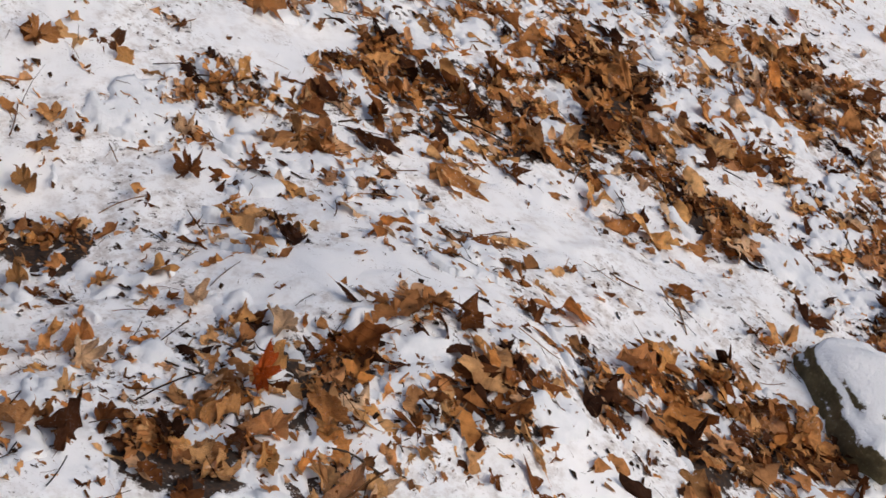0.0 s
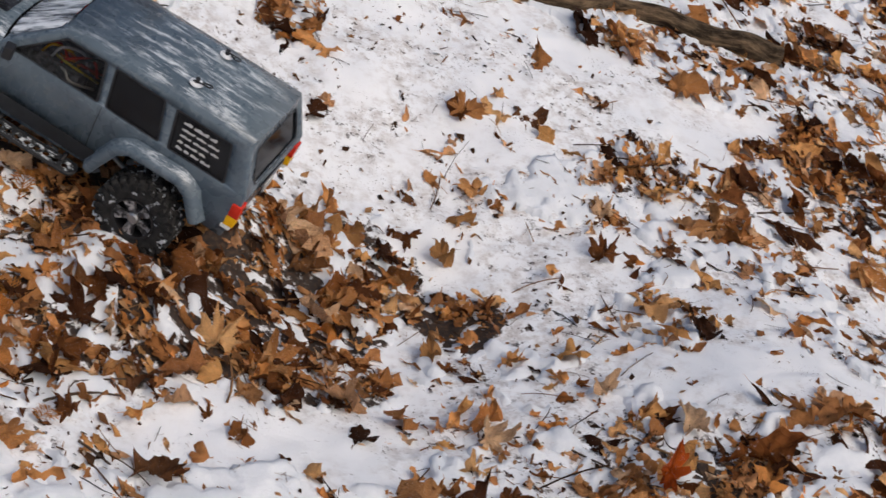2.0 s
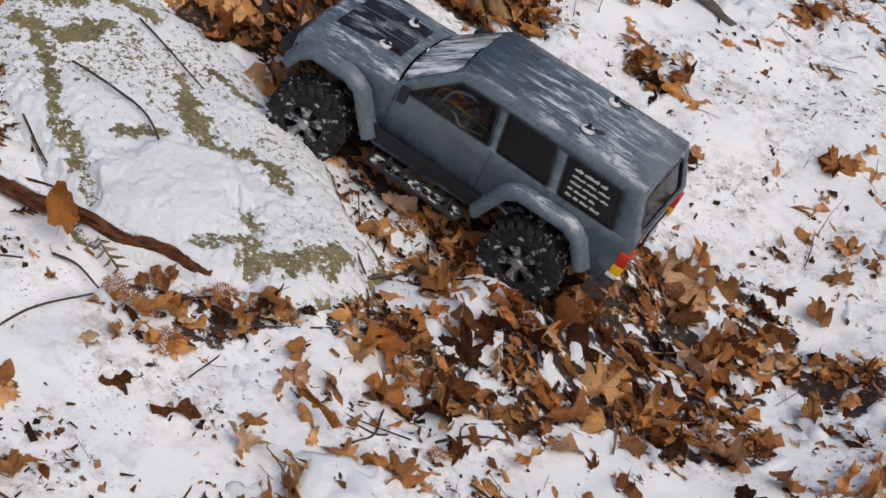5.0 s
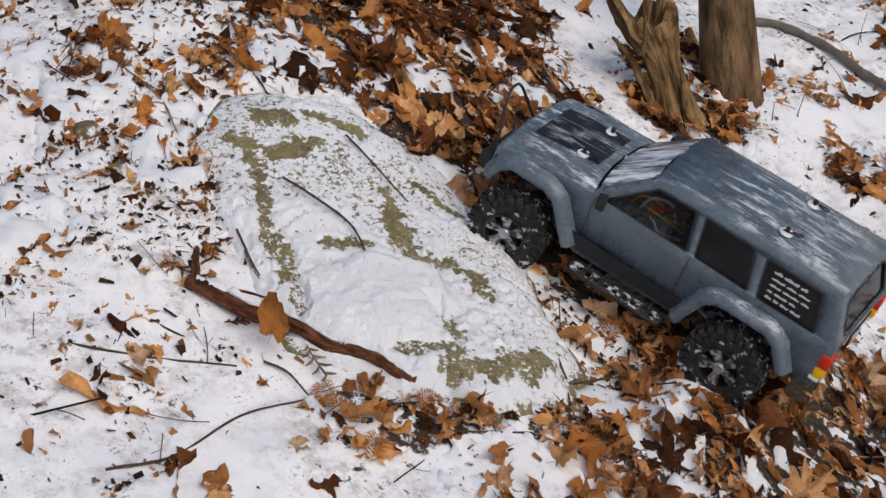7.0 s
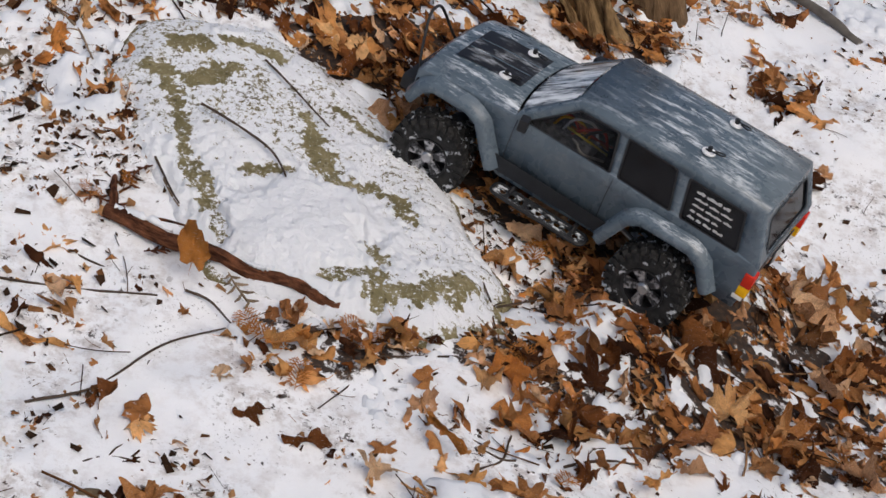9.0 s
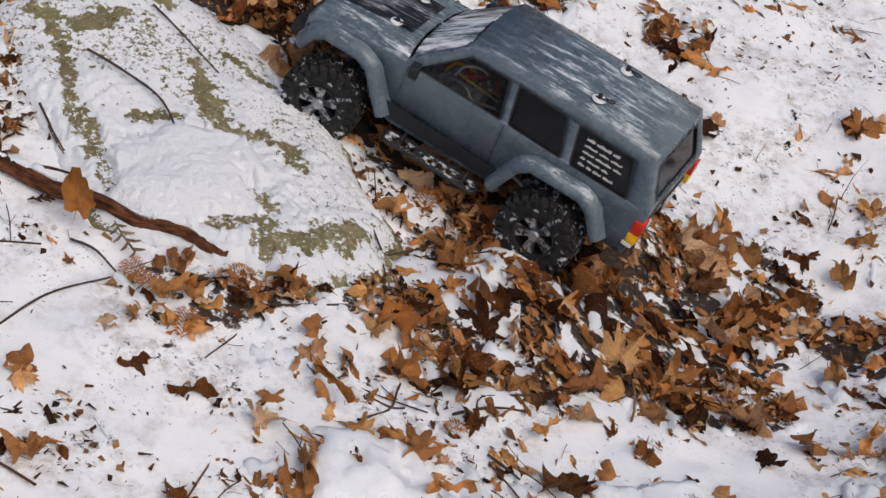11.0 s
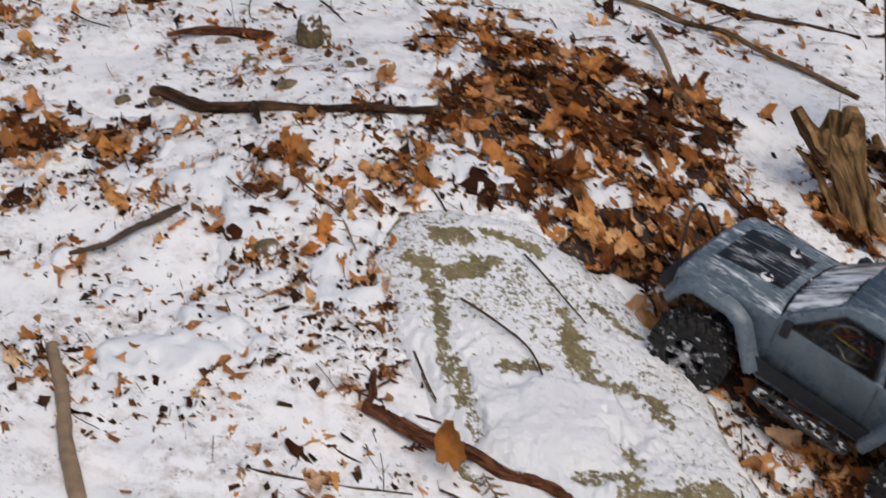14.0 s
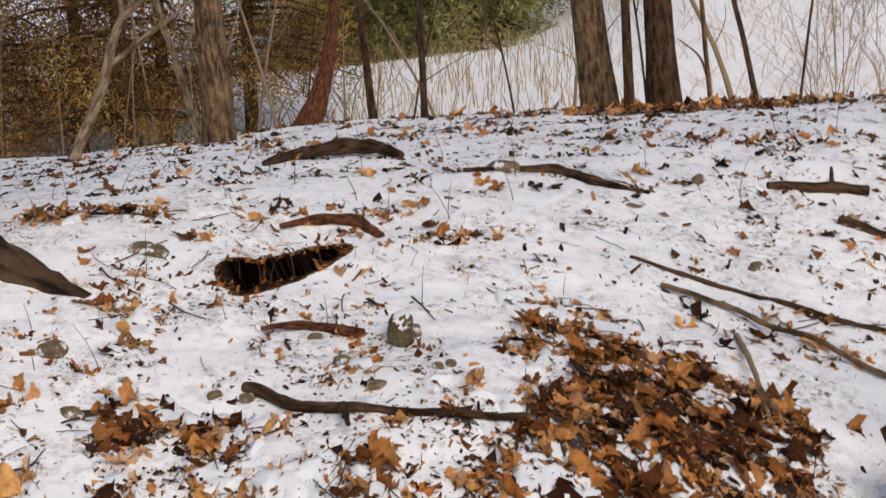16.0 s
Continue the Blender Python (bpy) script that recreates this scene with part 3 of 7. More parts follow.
def steps(lo, hi, step, reach, grow):
    core = list(np.arange(lo, hi + 1e-6, step))
    a, s = lo, step
    while a > -reach:
        s *= grow
        a -= s
        core.insert(0, a)
    b, s = hi, step
    while b < reach:
        s *= grow
        b += s
        core.append(b)
    return np.array(core)


def build_ground():
    xs = steps(-1.3, 2.6, 0.0095, 400, 1.09)
    ys = steps(1.25, 3.5, 0.0095, 400, 1.07)
    gx, gy = np.meshgrid(xs, ys)
    z = ground_z(gx, gy)
    nx, ny = len(xs), len(ys)
    # the burrow runs in under the bank
    deep = smoothstep(1.0, 0.74, burrow_rim(gx, gy))
    verts = np.stack([gx.ravel(), (gy + 0.55 * deep ** 0.4).ravel(), z.ravel()], 1)
    i = (np.arange(ny - 1)[:, None] * nx + np.arange(nx - 1)[None]).ravel()
    faces = np.stack([i, i + 1, i + nx + 1, i + nx], 1)
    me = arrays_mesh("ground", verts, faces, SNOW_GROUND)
    cover = litter(gx, gy)
    cover = np.where((gy > 3.6) | (gy < 1.1), np.minimum(cover, 0.9), cover)
    d = burrow_rim(gx, gy)
    cover = cover * smoothstep(-1.7, -1.25, gx) * smoothstep(2.95, 2.5, gx) * smoothstep(1.0, 1.3, gy)
    cover = np.maximum(cover * 0.82, 0.75 * smoothstep(1.7, 1.1, d))
    at = me.attributes.new("litter", "FLOAT", "POINT")
    at.data.foreach_set("value", cover.ravel().astype(np.float32))
    at = me.attributes.new("strewn", "FLOAT", "POINT")
    at.data.foreach_set("value", smoothstep(8.0, 4.5, np.hypot(gx, gy)).ravel().astype(np.float32))
    # burrow: mask for the earthy lip and the painted shade within it
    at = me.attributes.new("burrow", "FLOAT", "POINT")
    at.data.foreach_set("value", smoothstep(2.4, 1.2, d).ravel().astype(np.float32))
    tagged(new("ground", me), "hillside under thin snow with bare leafy soil patches", "ground", kind="structure")


build_ground()

# ---- the lichen-covered slab with its snow ----
def build_slab():
    xs, ys = np.arange(-0.43, 0.13, 0.0028), np.arange(1.75, 2.29, 0.0028)
    gx, gy = np.meshgrid(xs, ys)
    ins = slab_inside(gx, gy) + 0.02 * (vnoise(gx, gy, 25, 21) - 0.5)
    rock = slope(gx, gy) - 0.030 + (0.044 + 0.018 * smoothstep(-0.22, 0.0, gx - 0.4 * (gy - 1.9))) * smoothstep(-0.065, 0.045, ins) + 0.008 * (vnoise(gx, gy, 14, 22) - 0.5) + 0.003 * (vnoise(gx, gy, 60, 23) - 0.5) + 0.0025 * (vnoise(gx, gy, 160, 24) - 0.5)
    bare = np.zeros_like(gx)
    narrow = 0.80
    wob = 1.0 * (vnoise(gx, gy, 38, 27) - 0.5) + 1.3 * (vnoise(gx, gy, 100, 28) - 0.5) + 1.3 * (vnoise(gx, gy, 230, 30) - 0.5)
    for ax, ay, bx, by, r in BARE:
        t = np.clip(((gx - ax) * (bx - ax) + (gy - ay) * (by - ay)) / ((bx - ax) ** 2 + (by - ay) ** 2), 0, 1)
        q = np.hypot(gx - ax - t * (bx - ax), gy - ay - t * (by - ay)) / (r * narrow) + wob
        bare = np.maximum(bare, smoothstep(1.5, 0.6, q))
    mx, my = gx + 0.158 + 0.018 * (vnoise(gx, gy, 30, 35) - 0.5), gy - 1.921 + 0.018 * (vnoise(gx, gy, 30, 36) - 0.5)
    q = np.sqrt((mx / 0.088) ** 2 + ((my - 0.28 * mx) / 0.064) ** 2)
    soft = 0.45 - 0.32 * np.clip((0.5 * mx + 0.9 * my) / 0.06, -0.4, 1.0)
    mound = smoothstep(1 + soft, 1 - soft, q)
    grain = 0.55 * vnoise(gx, gy, 120, 26) + 0.45 * vnoise(gx, gy, 250, 31)
    thick = 0.0050 + 0.007 * (vnoise(gx, gy, 24, 25) - 0.45) + (0.010 - 0.008 * mound) * (grain - 0.5) + 0.012 * mound - 0.0150 * bare * (1 - 0.5 * mound)
    thick = thick - 0.004 * smoothstep(1.98, 2.12, gy)
    thick = thick - 0.02 * smoothstep(0.004, -0.014, ins)
    cap = rock + np.where(thick > 0.003, (thick - 0.003) * 1.1, np.maximum((thick - 0.003) * 2, -0.006))
    nx, ny = len(xs), len(ys)
    i = (np.arange(ny - 1)[:, None] * nx + np.arange(nx - 1)[None]).ravel()
    faces = np.stack([i, i + 1, i + nx + 1, i + nx], 1)
    keep = ins.ravel()[i] > -0.06
    flat = lambda z: np.stack([gx.ravel(), gy.ravel(), z.ravel()], 1)
    slab = new("boulder", arrays_mesh("boulder", flat(rock), faces[keep], ROCK_SNOWY))
    at = slab.data.attributes.new("snow", "FLOAT", "POINT")
    at.data.foreach_set("value", np.clip(0.56 + thick / 0.040, 0, 1).ravel().astype(np.float32))
    tagged(slab, "olive lichen-covered flat boulder partly hidden by snow", "rock")
    keep = (np.maximum.reduce([thick.ravel()[i], thick.ravel()[i + 1], thick.ravel()[i + nx], thick.ravel()[i + nx + 1]]) > 0.0005) & (ins.ravel()[i] > -0.02)
    cover = new("snow_cover", arrays_mesh("snow_cover", flat(cap), faces[keep], ROCK_SNOWY))
    at = cover.data.attributes.new("snow", "FLOAT", "POINT")
    at.data.foreach_set("value", np.clip(0.56 + 0.42 * (vnoise(gx, gy, 18, 33) - 0.5) + thick / 0.024 + 0.4 * mound + 0.35 * smoothstep(0.03, 0.0, ins) * (1 - bare), 0, 1).ravel().astype(np.float32))
    cover.parent = slab
    tagged(cover, "patchy crusted snow")


build_slab()


def build_round_rock(x, y, size, squash, seed, snowy, label, material=STONE, sink=0.35, turn=None, boxy=1.0):
    bm = bmesh.new()
    bmesh.ops.create_icosphere(bm, subdivisions=5 if size > 0.05 else 3, radius=1.0)
    for v in bm.verts:
        n = noise.noise(v.co * 1.3 + Vector((seed, 0, 0))) * 0.28 + noise.noise(v.co * 4 + Vector((0, seed, 0))) * 0.07
        v.co = Vector([math.copysign(abs(c) ** boxy, c) for c in v.co]) * (1 + n)
        v.co = Vector((v.co.x * size, v.co.y * size * (0.7 + 0.3 * math.sin(seed)), v.co.z * size * squash))
    ob = new("boulder" if size > 0.05 else "stone", mesh_of(bm, "boulder", angle=60))
    ob.data.materials.append(material)
    nz = normal_at(x, y)
    up = Vector((nz.x * 0.6, nz.y * 0.6, nz.z)).normalized()
    ob.matrix_world = Matrix.Translation((x, y, float(slope(x, y)) + size * squash * (1 - 2 * sink))) @ up.to_track_quat("Z", "Y").to_matrix().to_4x4() @ Matrix.Rotation(seed * 1.7 if turn is None else turn, 4, "Z")
    tagged(ob, label, "rock", group="" if size > 0.05 else "small stones")
    turned = ob.matrix_world.to_3x3()
    if snowy:
        at = ob.data.attributes.new("snow", "FLOAT", "POINT")
        at.data.foreach_set("value", [max(0.0, min(1.0, 0.5 + 1.3 * ((turned @ v.normal).z - 0.72))) for v in ob.data.vertices])
    return ob


build_round_rock(1.965, 1.53, 0.160, 0.46, 3.1, True, "damp brown boulder with snow on its top", ROCK_BROWN, turn=radians(38), boxy=0.62, sink=0.44)

GREY_TWIG = plain("grey_branch_bark", (0.13, 0.115, 0.10), 0.8)
# ---- branches lying on the snow ----


def on_ground(pts, lift):
    return [(x, y, float(slope(x, y)) + lift) for x, y in pts]


def fallen_branch(pts, r0, r1, material, label, name="fallen_branch", lift=None, rough=0.35, forks=(), arch=0.0, belly=0.0):
    line = smooth_line(on_ground(pts, r0 * 0.8 if lift is None else lift), 8)
    n = len(line)
    line = [p + Vector((0.35 * r0 * math.sin(i * 0.5 + n), 0.3 * r0 * math.cos(i * 0.37), arch * math.sin(math.pi * i / (n - 1)) + 0.2 * r0 * math.sin(i * 0.6))) for i, p in enumerate(line)]
    root = new(name)
    root.location = line[0]
    inv = Matrix.Translation(-line[0])
    bm = bmesh.new()
    tube(bm, [inv @ p for p in line], [(r0 + (r1 - r0) * i / (n - 1)) * (1 + belly * math.sin(math.pi * i / (n - 1))) for i in range(n)], 12, rough, seed=n + r0 * 900)
    part("stem", bm, material, root, angle=70)
    for k, dx, dy, dz, r in forks:
        bm = bmesh.new()
        a = inv @ line[int(k * (n - 1))]
        b = a + Vector((dx, dy, dz))
        tube(bm, smooth_line([a, (a + b) / 2 + Vector((0, 0, 0.1 * (b - a).length)), b], 5), [r * (1 - 0.06 * i) for i in range(11)], 7, 0.3, seed=k * 10)
        part("side_shoot", bm, material, root, angle=70)
    return tagged(root, label, "branch")


fallen_branch([(-0.388, 1.897), (-0.309, 1.872), (-0.23, 1.846), (-0.165, 1.833), (-0.108, 1.812)], 0.0105, 0.0062, BARK_RED, "reddish-brown dead branch lying along the rock", lift=0.012, rough=0.26, forks=[(0.05, -0.006, 0.085, 0.022, 0.0065), (0.14, 0.060, 0.000, -0.008, 0.0032), (0.30, 0.06, -0.030, -0.010, 0.0030)])


def clinging_snow(pts, radius, lift, seed):
    """A crumbly ridge of snow left lying along the top of a branch."""
    rnd = random.Random(seed)
    line = smooth_line(on_ground(pts, lift), 10)
    bm = bmesh.new()
    tube(bm, [p - line[0] + Vector((0, rnd.uniform(-0.2, 0.5) * radius, rnd.uniform(-0.35, 0.2) * radius)) for p in line], [radius * rnd.uniform(0.25, 1.0) for p in line], 9, 0.55, seed)
    me = bpy.data.meshes.new("clinging_snow")
    bm.to_mesh(me)
    bm.free()
    me.materials.append(SNOW)
    me.shade_smooth()
    ob = new("clinging_snow", me)
    ob.location = line[0]
    return tagged(ob, "crumbly white snow clinging to the dead branch", "snow")


clinging_snow([(-0.372, 1.894), (-0.345, 1.885), (-0.305, 1.872)], 0.0058, 0.0225, 3)
clinging_snow([(-0.222, 1.845), (-0.205, 1.841), (-0.192, 1.839)], 0.0040, 0.0200, 5)
clinging_snow([(-0.168, 1.836), (-0.148, 1.828), (-0.128, 1.821)], 0.0042, 0.0182, 7)
fallen_branch([(-0.780, 2.511), (-0.672, 2.456), (-0.546, 2.436), (-0.417, 2.429), (-0.322, 2.448)], 0.0105, 0.005, BARK_DARK, "long dark dead branch lying on snow", lift=0.005, forks=[(0.38, 0.022, -0.065, -0.012, 0.009)])
fallen_branch([(-0.20, 3.33), (-0.116, 3.301), (-0.004, 3.266), (0.11, 3.252), (0.25, 3.226), (0.40, 3.22)], 0.0065, 0.0045, BARK_DARK, "thin dark bough lying across snow", lift=0.003)
fallen_branch([(-0.138, 3.224), (-0.02, 3.175), (0.06, 3.118), (0.145, 3.10), (0.25, 3.03), (0.36, 2.97)], 0.0055, 0.005, BARK_GREY, "crooked grey-brown bough lying on snow", arch=0.01)
fallen_branch([(0.000, 3.06), (0.022, 2.85), (0.045, 2.70)], 0.006, 0.003, TWIG_PALE, "pale bent twig reaching over leaves", arch=0.02)
fallen_branch([(-1.125, 4.02), (-1.04, 4.13), (-0.95, 4.22), (-0.87, 4.20), (-0.79, 4.13)], 0.008, 0.009, BARK_DARK, "rotting brown log half sunk in snow", name="fallen_log", arch=0.018, lift=0.004, belly=1.4)
fallen_branch([(-0.888, 3.235), (-0.825, 3.285), (-0.749, 3.30), (-0.685, 3.245)], 0.005, 0.008, BARK_RED, "stubby brown root piece above the burrow", arch=0.006, lift=0.003, belly=0.9)
for bx, by, r0, tip in [(-0.885, 3.02, 0.004, 0.012), (-0.868, 3.035, 0.0028, -0.01), (-0.875, 3.03, 0.0055, 0.006), (-0.845, 3.09, 0.0022, 0.02), (-0.80, 3.15, 0.0020, 0.014)]:
    z0 = float(slope(bx, by))
    hang = new("tree_root")
    hang.location = (bx, by + 0.02, z0 + 0.004)
    bm = bmesh.new()
    tube(bm, smooth_line([(-tip, 0.03, -0.004), (0, 0, 0.004), (tip * 0.6, -0.022, -0.012), (tip, -0.03, -0.06)], 5), [r0 * (1 - 0.04 * i) for i in range(16)], 8, 0.4, tip * 99)
    part("root_wood", bm, BARK_RED, hang, angle=70)
    tagged(hang, "brown root hanging over the burrow mouth", "tree root", group="roots at the burrow")
fallen_branch([(-0.803, 2.732), (-0.737, 2.762), (-0.628, 2.73)], 0.004, 0.011, BARK_RED, "short brown stick in snow")
fallen_branch([(-0.80, 2.105), (-0.749, 2.119), (-0.711, 2.160), (-0.670, 2.208)], 0.0035, 0.006, TWIG, "curved grey stick on snow", arch=0.012)
fallen_branch([(0.43, 2.92), (0.485, 2.914), (0.561, 2.908), (0.628, 2.845), (0.697, 2.765), (0.76, 2.68)], 0.007, 0.008, GREY_TWIG, "smooth grey branch arching over snow", arch=0.006)
fallen_branch([(1.04, 2.69), (1.12, 2.70), (1.233, 2.722), (1.347, 2.716), (1.45, 2.68), (1.56, 2.66)], 0.014, 0.024, BARK_LOG, "dark rotten log dusted with snow", name="fallen_log", lift=0.012)
fallen_branch([(0.245, 3.707), (0.334, 3.668), (0.45, 3.62)], 0.012, 0.01, BARK_DARK, "dark stick end in snow")
fallen_branch([(-0.277, 2.069), (-0.224, 2.044), (-0.182, 2.009), (-0.162, 1.953), (-0.148, 1.906)], 0.0019, 0.0011, TWIG, "thin twig lying on the snowy rock", name="twig", lift=0.026)
fallen_branch([(-0.196, 2.167), (-0.153, 2.125), (-0.116, 2.088)], 0.0016, 0.0010, TWIG, "thin bent twig half sunk in snow on the rock", name="twig", lift=0.024)
fallen_branch([(0.007, 2.035), (0.051, 1.954), (0.071, 1.872)], 0.0018, 0.0012, TWIG, "thin twig leaning down the edge of the rock", name="twig", lift=0.022)
fallen_branch([(-0.774, 1.93), (-0.74, 1.839), (-0.685, 1.70)], 0.008, 0.010, TWIG_PALE, "weathered pale stick lying on snow", lift=0.004)
fallen_branch([(-0.60, 3.83), (-0.462, 3.855), (-0.372, 3.86), (-0.29, 3.77), (-0.167, 3.72)], 0.005, 0.007, BARK_DARK, "dark crooked log sunk in snow on the brow", name="fallen_log", lift=0.004, belly=1.2)
fallen_branch([(-0.331, 1.991), (-0.317, 1.958), (-0.300, 1.926)], 0.0017, 0.0010, TWIG, "thin dark twig leaning on the dead branch", name="twig", lift=0.012)


def frond(pts, material, label, lift, spikes=9):
    """A dried evergreen sprig: a thin stem with a row of short scaly spikes on either side."""
    line = smooth_line(on_ground(pts, lift), 6)
    root = new("sprig")
    root.location = line[0]
    line = [p - root.location for p in line]
    n = len(line)
    bm = bmesh.new()
    tube(bm, line, [0.0016 - 0.0008 * i / (n - 1) for i in range(n)], 6, 0.2, seed=n)
    part("stem", bm, material, root, angle=70)
    for k in range(spikes):
        f = k / (spikes - 1)
        p = line[min(n - 2, int(f * (n - 1)))]
        d = (line[min(n - 1, int(f * (n - 1)) + 1)] - p).normalized()
        side = d.cross(Vector((0, 0, 1))).normalized() * (1 if k % 2 else -1)
        size = 0.013 * (0.45 + 0.75 * math.sin(math.pi * min(1.0, 0.15 + 0.8 * f)))
        bm = bmesh.new()
        q = p - d * size * 0.55 + side * size + Vector((0, 0, 0.0015 * math.sin(3.1 * k)))
        tube(bm, [p, (p + q) / 2 - d * size * 0.10, q], [0.0015, 0.0019, 0.0007], 5, 0.25, seed=k)
        part("spike", bm, material, root, angle=70)
    return tagged(root, label, "sprig")


frond([(-0.366, 1.911), (-0.393, 1.918), (-0.415, 1.929)], BARK_RED, "dry brown evergreen sprig beside the dead branch", 0.010)
frond([(-0.360, 1.946), (-0.354, 1.971), (-0.335, 1.984)], BARK_RED, "dry brown evergreen sprig half sunk in snow", 0.006)
frond([(-0.216, 1.797), (-0.231, 1.820), (-0.240, 1.838)], BARK_PALE, "yellowish dry sprig in front of the dead branch", 0.008)
frond([(-0.315, 1.859), (-0.338, 1.852)], BARK_RED, "dry brown sprig under the dead branch", 0.006, spikes=6)
fallen_branch([(0.10, 3.87), (0.199, 3.909), (0.325, 3.925)], 0.009, 0.016, BARK_DARK, "short dark log end lying on snow", forks=[(0.7, 0.0, 0.0, 0.05, 0.008)])
TWIGS_A = [[(-0.444, 1.61), (-0.375, 1.646), (-0.308, 1.72), (-0.241, 1.758)], [(-0.52, 1.785), (-0.419, 1.783), (-0.319, 1.791)], [(-0.444, 1.878), (-0.418, 1.839), (-0.353, 1.811)], [(-0.474, 2.23), (-0.419, 2.143)], [(-0.288, 1.805), (-0.236, 1.767)], [(0.022, 2.054), (0.052, 1.981), (0.08, 1.901)], [(0.025, 1.608), (0.075, 1.677)], [(-0.379, 1.539), (-0.321, 1.551)], [(-0.329, 1.987), (-0.3, 1.928)], [(0.091, 1.867), (0.114, 1.832)], [(-0.089, 1.751), (0.043, 1.793)], [(0.131, 1.645), (0.219, 1.676)]]
TWIGS_B = [[(0.717, 1.728), (0.762, 1.643), (0.82, 1.568)], [(0.756, 1.645), (0.803, 1.649), (0.834, 1.592)], [(1.289, 2.182), (1.4, 2.206)], [(0.899, 1.428), (0.951, 1.374)], [(0.814, 1.519), (0.82, 1.436)], [(1.046, 1.497), (1.126, 1.469), (1.244, 1.513)], [(0.54, 1.535), (0.611, 1.547)], [(-0.012, 1.834), (0.07, 1.885), (0.172, 1.939)], [(0.163, 1.592), (0.194, 1.562)], [(0.134, 1.678), (0.228, 1.705)], [(0.316, 2.378), (0.447, 2.413)], [(0.324, 1.792), (0.448, 1.828)], [(0.043, 1.643), (0.106, 1.651)]]
TWIGS_C = [[(-0.457, 3.046), (-0.241, 2.76)], [(-0.579, 2.947), (-0.521, 2.833)], [(-0.984, 2.796), (-0.905, 2.748)], [(-0.292, 3.477), (-0.21, 3.463)], [(-0.271, 3.814), (-0.156, 3.736)], [(-1.023, 2.366), (-0.965, 2.404)], [(-1.049, 2.23), (-1.023, 2.296)], [(-1.143, 2.903), (-1.071, 2.844)], [(-0.983, 3.048), (-0.989, 2.954)], [(0.177, 3.198), (0.284, 3.248)]]
for i, pts in enumerate((*TWIGS_A, *TWIGS_B, *TWIGS_C)):
    if len(pts) == 2:
        (ax, ay), (bx, by) = pts
        pts = [pts[0], ((ax + bx) / 2 + 0.01 * math.sin(i * 2.3), (ay + by) / 2 + 0.01 * math.cos(i * 1.7)), pts[1]]
    tw = fallen_branch(pts, 0.0019, 0.0011, TWIG_PALE if i % 5 == 3 else TWIG, "thin dead twig lying on snow and leaves", name="twig", lift=0.004, forks=[(0.55, 0.02 * math.cos(i), 0.02 * math.sin(i * 2), 0.004, 0.0014)] if i % 2 else ())
    tagged(tw, group="scattered twigs")

# ---- leaves ----


OUTLINES = {
    "maple": ((0, 0.58), (7, 0.44), (13, 0.46), (20, 0.30), (27, 0.22), (35, 0.34), (42, 0.37), (49, 0.53), (56, 0.38), (65, 0.36), (74, 0.24), (82, 0.22), (92, 0.30), (103, 0.42), (115, 0.29), (132, 0.25), (152, 0.20), (170, 0.14), (180, 0.07)),
    "oak": ((0, 0.56), (9, 0.42), (17, 0.31), (25, 0.37), (32, 0.30), (40, 0.17), (52, 0.28), (62, 0.29), (72, 0.16), (90, 0.13), (103, 0.25), (113, 0.26), (124, 0.16), (140, 0.22), (152, 0.30), (163, 0.28), (180, 0.44)),
    "beech": ((0, 0.58), (8, 0.49), (16, 0.45), (26, 0.38), (37, 0.345), (50, 0.30), (64, 0.28), (80, 0.27), (97, 0.28), (113, 0.29), (128, 0.33), (142, 0.37), (156, 0.42), (168, 0.45), (180, 0.48)),
    "broad": ((0, 0.56), (12, 0.49), (24, 0.45), (36, 0.46), (49, 0.40), (62, 0.42), (76, 0.36), (90, 0.39), (104, 0.36), (118, 0.39), (133, 0.35), (148, 0.34), (164, 0.27), (180, 0.20)),
}


